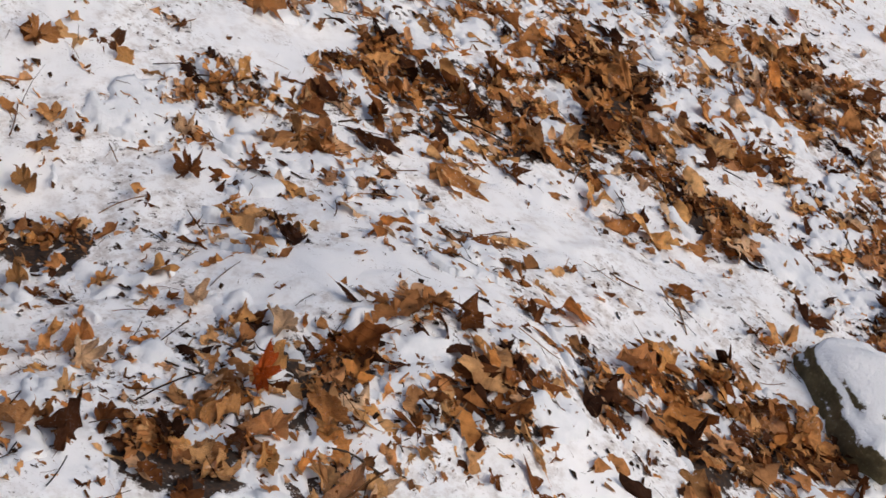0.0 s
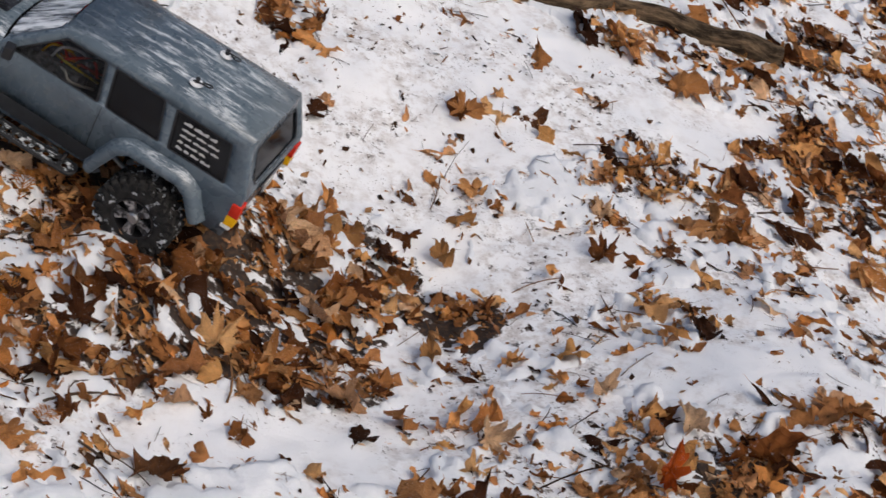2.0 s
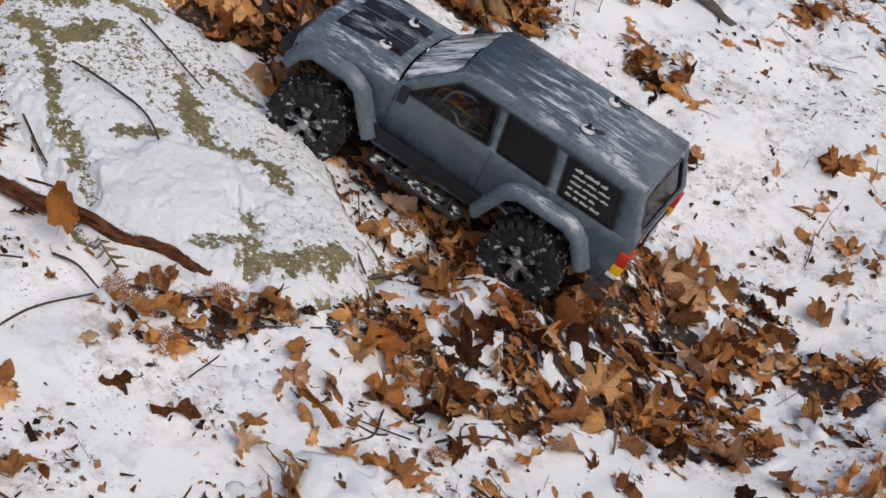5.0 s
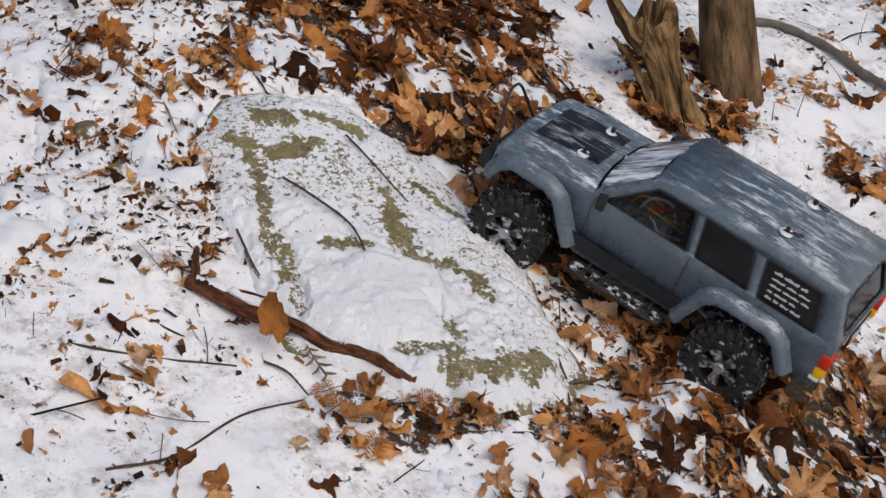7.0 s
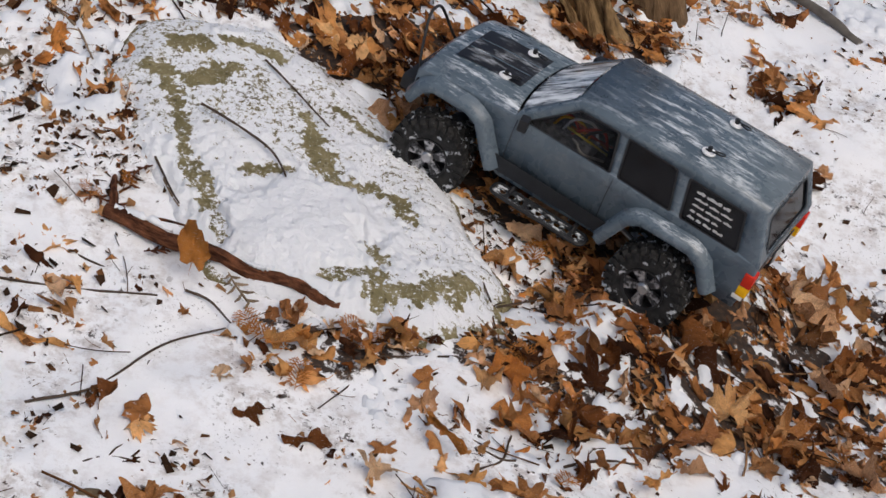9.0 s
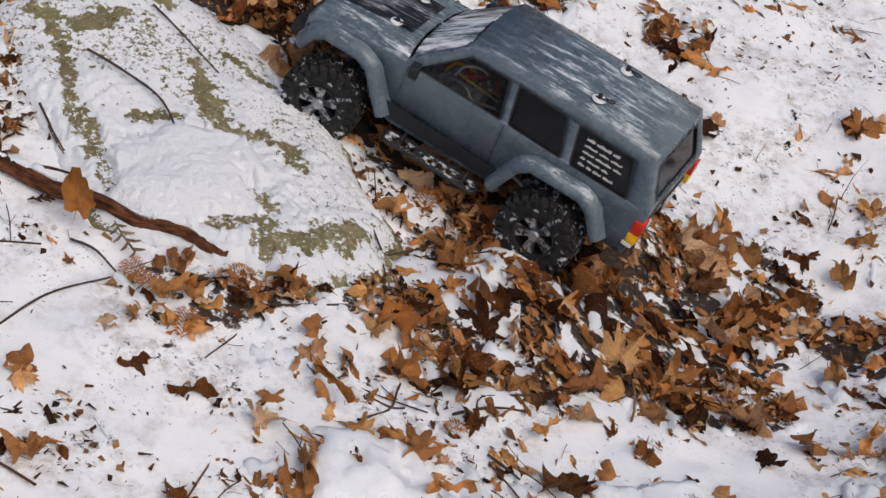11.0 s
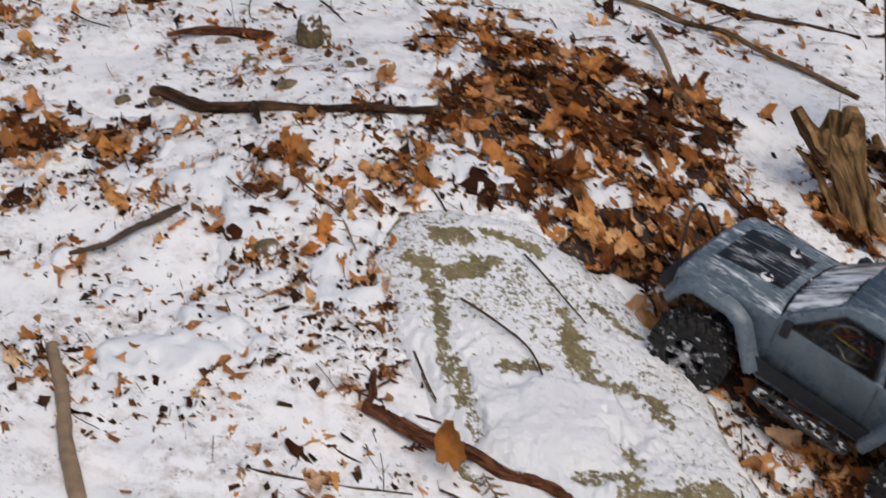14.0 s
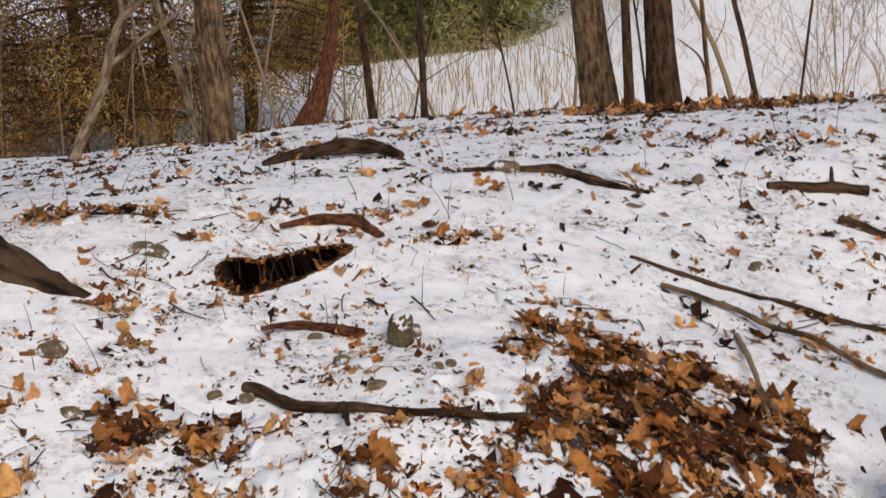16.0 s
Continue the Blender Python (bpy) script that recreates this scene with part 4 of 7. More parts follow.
def leaf_shape(kind, seed, fold, curl, dense=1):
    """Vertices, triangles and flat outline places of one dead leaf, 1 unit long, crumpled and curled as dry leaves are."""
    r = np.random.default_rng(seed)
    keys = np.array(OUTLINES["beech" if kind == "rolled" else kind])
    deg, reach = keys[:, 0], keys[:, 1]
    th = np.radians(np.concatenate([deg, 360 - deg[-2:0:-1]]))
    n = len(th)
    rad = np.concatenate([reach, reach[-2:0:-1]]) * (1 + 0.34 * (r.random(n) - 0.5)) * (1 + 0.12 * np.sin(th + r.uniform(0, 6.28)))
    if dense > 1:
        step = np.arange(0, n, 1 / dense)
        th, rad = np.interp(step, np.arange(n + 1), np.append(th, 2 * np.pi)), np.interp(step, np.arange(n + 1), np.append(rad, rad[0]))
        n = n * dense
        rad = rad * (1 + 0.09 * (r.random(n) - 0.5))
    rings = (1.0, 0.8, 0.58, 0.34, 0.15) if dense > 1 else (1.0, 0.64, 0.30) if dense else (1.0, 0.5)
    k = len(rings)
    x = np.concatenate([rad * np.cos(th) * q for q in rings] + [[0.0]])
    y = np.concatenate([rad * np.sin(th) * q for q in rings] + [[0.0]])
    rho = np.concatenate([np.full(n, q) for q in rings] + [[0.0]])
    way = np.concatenate([th] * k + [[0.0]])
    flat = np.stack([x, y, 0 * x], 1)
    a, b, c, d = r.uniform(0, 6.28, 4)
    z = fold * np.abs(y) + 0.13 * rho ** 2 * (np.sin(2 * way + a) + 0.8 * np.sin(3 * way + b)) + 0.07 * rho ** 3 * np.sin(5 * way + c) + 0.04 * rho ** 3 * np.sin(11 * way + d)
    z = z + 0.09 * np.abs(np.sin(5 * x + 4 * y + d)) + 0.06 * np.abs(np.sin(9 * x - 7 * y + c)) + 0.035 * np.abs(np.sin(17 * x + 13 * y + a)) + 0.03 * (r.random(len(x)) - 0.5)
    axis = 0.0 if kind == "rolled" else r.uniform(-0.9, 0.9)
    turn = 7.0 if kind == "rolled" else curl * 3.4
    u, v = x * math.cos(axis) + y * math.sin(axis), y * math.cos(axis) - x * math.sin(axis)
    bow = turn * (0.7 + 0.8 * (u + 0.3))
    bow = np.where(np.abs(bow) < 0.15, 0.15, bow)
    v, z = np.sin(v * bow) / bow - z * np.sin(v * bow) * 0.7, (1 - np.cos(v * bow)) / bow + z * np.cos(v * bow * 0.7)
    x, y = u * math.cos(axis) - v * math.sin(axis), u * math.sin(axis) + v * math.cos(axis)
    z = z + r.uniform(-0.5, 0.7) * x * x
    i = np.arange(n)
    j = (i + 1) % n
    tris = []
    for q in range(0, (k - 1) * n, n):
        tris += [np.stack([q + i, q + j, q + n + j], 1), np.stack([q + i, q + n + j, q + n + i], 1)]
    tris.append(np.stack([(k - 1) * n + i, (k - 1) * n + j, np.full(n, k * n)], 1))
    verts = np.stack([x, y, z - 0.5 * z[-1]], 1)
    m = len(verts)
    tail = verts[(n // 2)]
    stalk = tail + np.array([[0.02, -0.010, 0.0], [0.02, 0.010, 0.0], [-0.24, 0.06 * math.sin(a), 0.05]])
    return np.concatenate([verts, stalk]), np.concatenate(tris + [np.array([(m, m + 1, m + 2)])]), np.concatenate([flat, flat[[0, 0, 0]] * 0])


LEAF_KINDS = [("maple", 1, 0.10, 0.45), ("maple", 2, 0.25, -0.75), ("broad", 3, -0.4, 0.6), ("broad", 4, 0.05, -0.45), ("beech", 5, 0.5, 0.6), ("beech", 6, -0.2, -0.8), ("oak", 7, 0.3, 0.5), ("rolled", 8, 0.2, 0.3), ("broad", 9, 0.6, 0.9), ("beech", 10, -0.6, 0.7), ("rolled", 11, 0.4, 0.2), ("broad", 12, 0.1, -1.0), ("maple", 13, 0.2, 0.95), ("broad", 14, -0.2, 1.1), ("maple", 15, 0.35, 0.2), ("oak", 16, 0.1, -0.8)]
SHAPES = [leaf_shape(*kind) for kind in LEAF_KINDS]
LOW_SHAPES = [leaf_shape(*kind, dense=0) for kind in LEAF_KINDS]
LEAF_MESHES = []
for leaf_kind in LEAF_KINDS:
    sv, sf, sb = leaf_shape(*leaf_kind, dense=2)
    LEAF_MESHES.append(arrays_mesh("fallen_leaf", sv, sf, LEAF_OB, blade=sb))
LEAF_WORDS = ["lobed tan maple leaf, dry and curled, on snow", "wrinkled brown maple leaf lying face down", "broad brown leaf sagging at its edges", "flat tan leaf with a ragged edge", "dry oval beech leaf folded along its rib", "arched oval leaf lying on snow", "lobed brown oak leaf on snow", "rolled dry leaf like a small tube", "broad brown leaf folded half shut", "oval tan leaf folded downwards", "tightly rolled dead leaf", "domed broad brown leaf", "curled maple leaf with its lobes drawn in", "dry broad leaf curled half round", "tan maple leaf with pointed lobes", "arched lobed oak leaf"]


def leaf_pose(x, y, size, tilt, lift, spin=None):
    up = normal_at(x, y)
    a, b = rng.normal(0, tilt), rng.normal(0, tilt)
    m = up.to_track_quat("Z", "Y").to_matrix().to_4x4() @ Matrix.Rotation(rng.uniform(0, 6.283) if spin is None else spin, 4, "Z") @ Matrix.Rotation(a, 4, "X") @ Matrix.Rotation(b, 4, "Y")
    low = 0.28 * size * min(1.0, abs(a) + abs(b))
    return Matrix.Translation((x, y, float(ground_z(x, y)) + lift + 0.6 * low)) @ m @ Matrix.Diagonal((size, size, size, 1))


BIG_A = [(1.096, 2.413, 0.073), (0.973, 2.307, 0.084), (1.126, 2.331, 0.038), (0.830, 2.352, 0.074), (1.083, 2.053, 0.070), (1.000, 1.917, 0.083), (1.041, 1.840, 0.074), (0.966, 2.041, 0.069), (0.719, 2.064, 0.084), (0.839, 1.820, 0.071), (0.752, 1.836, 0.055), (0.718, 1.492, 0.076), (0.739, 1.464, 0.062), (0.816, 1.428, 0.062), (1.579, 1.412, 0.094), (1.734, 1.514, 0.082), (2.240, 2.064, 0.068), (2.422, 2.392, 0.105), (2.640, 2.257, 0.089), (1.004, 2.146, 0.062), (0.897, 2.361, 0.075), (1.491, 1.431, 0.083), (1.150, 1.426, 0.067), (0.663, 1.841, 0.039), (1.605, 2.239, 0.092), (0.877, 1.389, 0.062), (0.587, 2.331, 0.061), (0.840, 2.359, 0.082), (1.285, 2.492, 0.101)]
BIG_B = [(0.569, 1.975, 0.102), (0.417, 1.802, 0.080), (0.305, 1.959, 0.105), (0.531, 2.085, 0.089), (0.420, 1.744, 0.071), (0.282, 1.683, 0.054), (1.522, 1.814, 0.054), (1.188, 1.593, 0.084), (0.503, 1.927, 0.092), (0.345, 1.867, 0.073), (1.017, 2.508, 0.068), (0.411, 1.792, 0.092), (0.156, 1.639, 0.051), (0.505, 1.680, 0.055), (0.430, 1.588, 0.040), (-0.033, 1.525, 0.067), (0.025, 1.586, 0.062), (0.275, 2.249, 0.065), (0.911, 2.409, 0.055), (0.944, 2.363, 0.082), (-0.167, 1.477, 0.053), (0.073, 1.769, 0.074), (0.151, 1.720, 0.086), (0.214, 2.134, 0.085), (0.538, 1.922, 0.091), (-0.072, 1.625, 0.056), (-0.045, 1.797, 0.067), (0.650, 1.870, 0.068), (-0.214, 1.640, 0.047)]
BIG_C = [(-0.245, 1.684, 0.038), (-0.290, 1.777, 0.030), (-0.079, 1.588, 0.067), (-0.036, 1.794, 0.053), (0.305, 1.893, 0.094), (0.282, 1.843, 0.078), (0.403, 1.759, 0.077), (0.571, 2.663, 0.048), (0.578, 2.530, 0.075), (0.625, 2.501, 0.055), (0.613, 2.349, 0.044), (0.143, 1.690, 0.085), (-0.064, 2.219, 0.070), (0.037, 2.365, 0.083), (0.059, 1.752, 0.060), (-0.438, 1.906, 0.028), (-0.023, 1.726, 0.046), (0.524, 2.034, 0.102), (0.490, 2.055, 0.105), (-0.191, 1.742, 0.052), (0.181, 1.822, 0.076), (-0.101, 1.783, 0.040), (-1.043, 2.759, 0.055), (-0.580, 2.528, 0.040), (-0.765, 2.486, 0.036), (-0.553, 2.302, 0.074), (0.180, 2.811, 0.073), (0.065, 2.809, 0.068), (-1.030, 2.222, 0.059), (-0.729, 3.029, 0.074)]
BIG_D = [(-1.395, 3.216, 0.071), (-1.348, 3.250, 0.071), (-1.003, 2.633, 0.057), (-0.780, 2.375, 0.086), (-0.946, 2.345, 0.061), (-0.150, 2.612, 0.081), (-0.193, 2.606, 0.072), (-0.333, 2.586, 0.089), (-0.123, 2.388, 0.075), (-0.416, 2.536, 0.079), (-0.521, 2.416, 0.051), (-0.697, 2.428, 0.052), (-0.242, 2.886, 0.089), (-0.066, 3.124, 0.075), (0.010, 2.714, 0.094), (0.058, 2.615, 0.082), (-0.920, 2.429, 0.080), (-1.031, 2.517, 0.055)]


def single_leaf(kind, m):
    ob = new("fallen_leaf", LEAF_MESHES[kind])
    ob.matrix_world = m
    return tagged(ob, LEAF_WORDS[kind], "leaf", group="fallen leaves")


for x, y, size in (*BIG_A, *BIG_B, *BIG_C, *BIG_D):
    kind = int(rng.choice([0, 1, 2, 3, 4, 5, 6, 8, 9, 11, 12, 13, 14, 15]))
    single_leaf(kind, leaf_pose(x, y, size * (0.88 if x > -0.3 else 0.68), 0.26, 0.012 * float(litter(x, y)) - float(rng.uniform(0, 0.10)) * size))


def odd_leaf(shape, material, m, label):
    ob = new("fallen_leaf", arrays_mesh("fallen_leaf", shape[0], shape[1], material, blade=shape[2]))
    ob.matrix_world = m
    tagged(ob, label, "leaf", group="fallen leaves")


odd_leaf(leaf_shape("oak", 31, 0.1, 0.15, dense=2), LEAF_RED, Matrix.Translation((0.856, 1.532, float(slope(0.856, 1.532)) + 0.032)) @ Euler((radians(72), radians(-80), radians(-20))).to_matrix().to_4x4() @ Matrix.Diagonal((0.072, 0.072, 0.072, 1)), "bright red-orange oak leaf standing on edge in snow")
odd_leaf(leaf_shape("broad", 33, 0.15, 0.35, dense=2), LEAF_FERN, Matrix.Translation((-0.276, 1.822, float(slope(-0.276, 1.822)) + 0.040)) @ Euler((radians(78), radians(12), radians(4))).to_matrix().to_4x4() @ Matrix.Rotation(1.5, 4, "Z") @ Matrix.Diagonal((0.070, 0.056, 0.05, 1)), "golden-brown maple leaf leaning on the branch")
odd_leaf(leaf_shape("rolled", 35, 0.2, 0.2, dense=2), LEAF_FERN, Matrix.Translation((-0.005, 1.645, float(slope(-0.005, 1.645)) + 0.02)) @ Euler((radians(20), radians(20), radians(-62))).to_matrix().to_4x4() @ Matrix.Diagonal((0.078, 0.05, 0.06, 1)), "tan leaf rolled into a cone on snow")


def scatter(count, lo, hi, power, seed, clump=0.0, back=None, front=None):
    """Places drawn so that they gather where the litter is thick, thinning out towards the edges."""
    r = np.random.default_rng(seed)
    out = []
    while sum(map(len, out)) < count:
        p = r.uniform(lo, hi, (6000, 2))
        ok = r.random(6000) < litter(p[:, 0], p[:, 1]) ** power
        ok &= slab_inside(p[:, 0], p[:, 1]) < 0.018
        ok &= burrow_rim(p[:, 0], p[:, 1]) > 1.05
        if back:
            ok &= r.random(6000) < smoothstep(back + 0.4, back - 0.3, p[:, 1])
        if front:
            ok &= r.random(6000) < smoothstep(front - 0.3, front + 0.4, p[:, 1])
        if clump:
            ok &= r.random(6000) < 1 - clump + clump * smoothstep(0.58, 0.78, vnoise(p[:, 0], p[:, 1], 16, 60))
        out.append(p[ok])
    return np.concatenate(out)[:count]


def build_litter(name, places, sizes, shapes, material, tilt, lift, label, category, seed):
    r = np.random.default_rng(seed)
    vs, fs, blades, base = [], [], [], 0
    e = 0.03
    z = ground_z(places[:, 0], places[:, 1])
    gx = (slope(places[:, 0] + e, places[:, 1]) - slope(places[:, 0] - e, places[:, 1])) / (2 * e)
    gy = (slope(places[:, 0], places[:, 1] + e) - slope(places[:, 0], places[:, 1] - e)) / (2 * e)
    cover = litter(places[:, 0], places[:, 1])
    for k, (x, y) in enumerate(places):
        v, f, flat = shapes[r.integers(len(shapes))]
        a = r.uniform(0, 2 * np.pi)
        tx, ty = r.normal(0, tilt, 2) * (0.8 + 0.2 * cover[k])
        q = v * sizes[k] * np.array([1, r.uniform(0.75, 1.1), r.uniform(0.35, 0.95)])
        c, s = np.cos(tx), np.sin(tx)
        q = np.stack([q[:, 0], c * q[:, 1] - s * q[:, 2], s * q[:, 1] + c * q[:, 2]], 1)
        c, s = np.cos(ty), np.sin(ty)
        q = np.stack([c * q[:, 0] + s * q[:, 2], q[:, 1], c * q[:, 2] - s * q[:, 0]], 1)
        c, s = np.cos(a), np.sin(a)
        q = np.stack([c * q[:, 0] - s * q[:, 1], s * q[:, 0] + c * q[:, 1], q[:, 2]], 1)
        q[:, 2] += gx[k] * q[:, 0] + gy[k] * q[:, 1] + z[k] + lift + sizes[k] * (0.12 * min(1.0, abs(tx) + abs(ty)) - r.uniform(0, 0.16) * (1 - cover[k])) + r.uniform(0, 0.018) * cover[k] ** 2
        q[:, 0] += x
        q[:, 1] += y
        vs.append(q)
        blades.append(flat)
        fs.append(f + base)
        base += len(v)
    ob = new(name, arrays_mesh(name, np.concatenate(vs), np.concatenate(fs), material, blade=np.concatenate(blades)))
    return tagged(ob, label, category, kind="stuff")


near = scatter(6200, (-2.4, 0.6), (3.6, 3.7), 1.7, 41, 0.3, back=3.3)
sizes = np.clip(np.random.default_rng(42).lognormal(math.log(0.047), 0.40, len(near)), 0.016, 0.10)
sizes = sizes * np.where(near[:, 0] > 1.1, 1.15, np.where(near[:, 1] > 2.3, 0.82, 1.0))
singles = (near[:, 0] > -0.35) & (near[:, 0] < 0.95) & (near[:, 1] < 2.2) & (sizes > 0.052)
for x, y in near[singles][:170]:
    kind = int(rng.integers(len(SHAPES)))
    single_leaf(kind, leaf_pose(x, y, float(rng.uniform(0.045, 0.078)), 0.24, 0.0))
rest = ~singles


def torn(shape, seed):
    """A leaf with part of its blade gone."""
    r_ = np.random.default_rng(seed)
    v, f, flat = shape
    a = r_.uniform(0, 6.28)
    c = v[f].mean(axis=1)
    keep = c[:, 0] * math.cos(a) + c[:, 1] * math.sin(a) < r_.uniform(-0.12, 0.15)
    used, at = np.unique(f[keep], return_inverse=True)
    return v[used], at.reshape(-1, 3), flat[used]


SCRAPS = [torn(LOW_SHAPES[i % len(SHAPES)], 300 + i) for i in range(22)]
wet = rest & (np.random.default_rng(56).random(len(near)) < np.where((near[:, 1] > 2.2) & (near[:, 0] < 0.8), 0.72, 0.30) * smoothstep(0.45, 0.8, litter(near[:, 0], near[:, 1])))
build_litter("leaf_litter", near[wet], sizes[wet], SHAPES + SCRAPS, LEAF_WET, 0.16, 0.0, "dark wet leaves trodden flat in drifts", "leaves", 57)
rest = rest & ~wet
build_litter("leaf_litter", near[rest], sizes[rest], SHAPES + SCRAPS, LEAF_STUFF, 0.17, -0.002, "brown and tan dead leaves heaped on snow", "leaves", 43)
scraps = scatter(10500, (-2.4, 0.6), (3.6, 3.7), 1.2, 53, 0.75, back=3.3)
build_litter("leaf_scraps", scraps, np.clip(np.random.default_rng(54).lognormal(math.log(0.024), 0.45, len(scraps)), 0.008, 0.06), SCRAPS, LEAF_STUFF, 0.35, -0.001, "torn scraps of brown leaves trodden into snow", "leaves", 55)
far = scatter(1600, (-3.2, 2.9), (2.8, 6.6), 2.1, 44, front=3.3)
build_litter("leaf_litter", far, np.random.default_rng(45).uniform(0.03, 0.07, len(far)), SHAPES + SCRAPS, LEAF_STUFF, 0.5, 0.003, "russet leaves drifted along the brow of the hill", "leaves", 46)
bits_shape = [(np.array([[-0.5, -0.16, 0], [0.5, -0.1, 0.08], [0.42, 0.18, 0.02], [-0.4, 0.2, 0.1]]), np.array([(0, 1, 2), (0, 2, 3)])), (np.array([[-0.5, -0.04, 0], [0.5, -0.03, 0.15], [0.5, 0.04, 0.15], [-0.5, 0.05, 0.05]]), np.array([(0, 1, 2), (0, 2, 3)])), (np.array([[-0.5, -0.3, 0], [0.3, -0.35, 0.1], [0.5, 0.1, 0.0], [-0.1, 0.4, 0.2]]), np.array([(0, 1, 2), (0, 2, 3)]))]
bits_shape = [(v, f, 0 * v) for v, f in bits_shape]
bits = scatter(30000, (-2.4, 0.6), (3.6, 3.7), 0.55, 47, 0.93, back=3.3)
build_litter("crumbled_litter", bits, np.clip(np.random.default_rng(48).lognormal(math.log(0.0060), 0.55, len(bits)), 0.0025, 0.018), bits_shape, DEBRIS, 0.5, 0.002, "dark crumbs of leaves, needles and bark on snow", "litter", 49)
bits = scatter(21000, (-3.2, 2.9), (2.8, 6.2), 0.5, 50, 0.9, front=3.3)
build_litter("crumbled_litter", bits, np.clip(np.random.default_rng(51).lognormal(math.log(0.013), 0.5, len(bits)), 0.005, 0.04), bits_shape, DEBRIS, 0.5, 0.002, "dark crumbs and stalks on the snowy brow", "litter", 52)


def twiglet(seed):
    """A thin bent stem with a side shoot, 1 unit long."""
    r_ = np.random.default_rng(seed)
    a, b = r_.uniform(-0.25, 0.25, 2)
    vs, fs = [], []
    for p0, way, ln, w in ((np.zeros(2), 0.0, 1.0, 0.014), (np.array([0.45, 0.5 * a]), r_.choice([-0.7, 0.7]), 0.35, 0.009)):
        for k in range(5):
            t = k / 4
            x_, y_ = ln * t, ln * (a * t * t + b * t * (1 - t))
            x_, y_ = p0[0] + x_ * math.cos(way) - y_ * math.sin(way) - 0.5 * (1 if way == 0 else 1), p0[1] + x_ * math.sin(way) + y_ * math.cos(way)
            z_ = 0.06 * math.sin(3 * t + seed)
            i = len(vs)
            vs += [(x_, y_ - w, z_), (x_, y_ + w, z_), (x_, y_, z_ + 1.6 * w)]
            if k:
                for u, v in ((0, 1), (1, 2), (2, 0)):
                    fs += [(i - 3 + u, i - 3 + v, i + v), (i - 3 + u, i + v, i + u)]
    return np.array(vs), np.array(fs), np.zeros((len(vs), 3))


TUFTS = [(-0.48, 2.28), (-0.61, 2.02), (-0.72, 2.04), (-0.60, 1.87), (-0.69, 1.87), (-0.45, 2.16), (-0.42, 2.06), (-0.56, 2.10), (-0.55, 2.27), (-0.39, 2.31), (-0.90, 2.23), (-0.79, 2.10), (-0.79, 1.91), (0.04, 2.03), (0.085, 1.97), (0.065, 1.93), (0.11, 1.93), (0.10, 1.99), (-0.52, 2.42), (-0.44, 2.40), (-0.37, 2.42), (-0.33, 2.33), (-0.60, 2.28), (-0.55, 2.10), (-0.45, 2.08), (-0.42, 2.16), (-0.24, 2.32), (-0.29, 2.28), (-0.46, 2.15), (-0.4, 2.12), (-0.44, 2.01), (-0.35, 2.03), (-0.37, 1.98), (-0.49, 1.95), (-0.28, 1.53), (-0.93, 2.36), (-0.96, 2.76), (-0.97, 2.56), (-0.68, 2.57), (-0.48, 2.55), (-0.67, 2.42), (-0.78, 2.69), (-1.23, 2.58), (-0.8, 2.26)]
r_tuft = np.random.default_rng(61)
tuft_at = np.concatenate([r_tuft.normal((tx, ty), (0.030, 0.036), (62, 2)) for tx, ty in TUFTS])
build_litter("crumbled_litter", tuft_at, np.clip(r_tuft.lognormal(math.log(0.0072), 0.5, len(tuft_at)), 0.003, 0.024), bits_shape, DEBRIS, 0.4, 0.002, "dense dark specks of litter showing through snow", "litter", 62)
tuft_at = np.concatenate([r_tuft.normal((tx, ty), (0.035, 0.04), (5, 2)) for tx, ty in TUFTS])
build_litter("leaf_scraps", tuft_at, r_tuft.uniform(0.010, 0.024, len(tuft_at)), SCRAPS, LEAF_WET, 0.25, 0.0, "dark leaf scraps half sunk in snow", "leaves", 63)
# crumbled leaves and earth thrown up round the mouth of the burrow
r_rim = np.random.default_rng(71)
rim_at = np.column_stack([r_rim.uniform(min(h[0] for h in HOLES) - 0.25, max(h[0] for h in HOLES) + 0.25, 4000), r_rim.uniform(min(h[1] for h in HOLES) - 0.2, max(h[1] for h in HOLES) + 0.2, 4000)])
rim_near = burrow_rim(rim_at[:, 0], rim_at[:, 1])
rim_at = rim_at[(rim_near > 1.02) & (rim_near < 1.02 + 1.1 * r_rim.random(4000) ** 2)][:110]
build_litter("burrow_litter", rim_at, r_rim.uniform(0.012, 0.034, len(rim_at)), SCRAPS, LEAF_WET, 0.35, 0.0, "dark leaf scraps and earth round the burrow mouth", "leaves", 72)
stems = scatter(1300, (-2.2, 0.8), (3.3, 3.7), 0.5, 58, 0.5, back=3.3)
build_litter("fine_twigs", stems, np.clip(np.random.default_rng(59).lognormal(math.log(0.05), 0.5, len(stems)), 0.02, 0.14), [twiglet(s) for s in range(8)], DEBRIS, 0.10, 0.006, "thin dark stems and needles lying on snow", "twigs", 60)
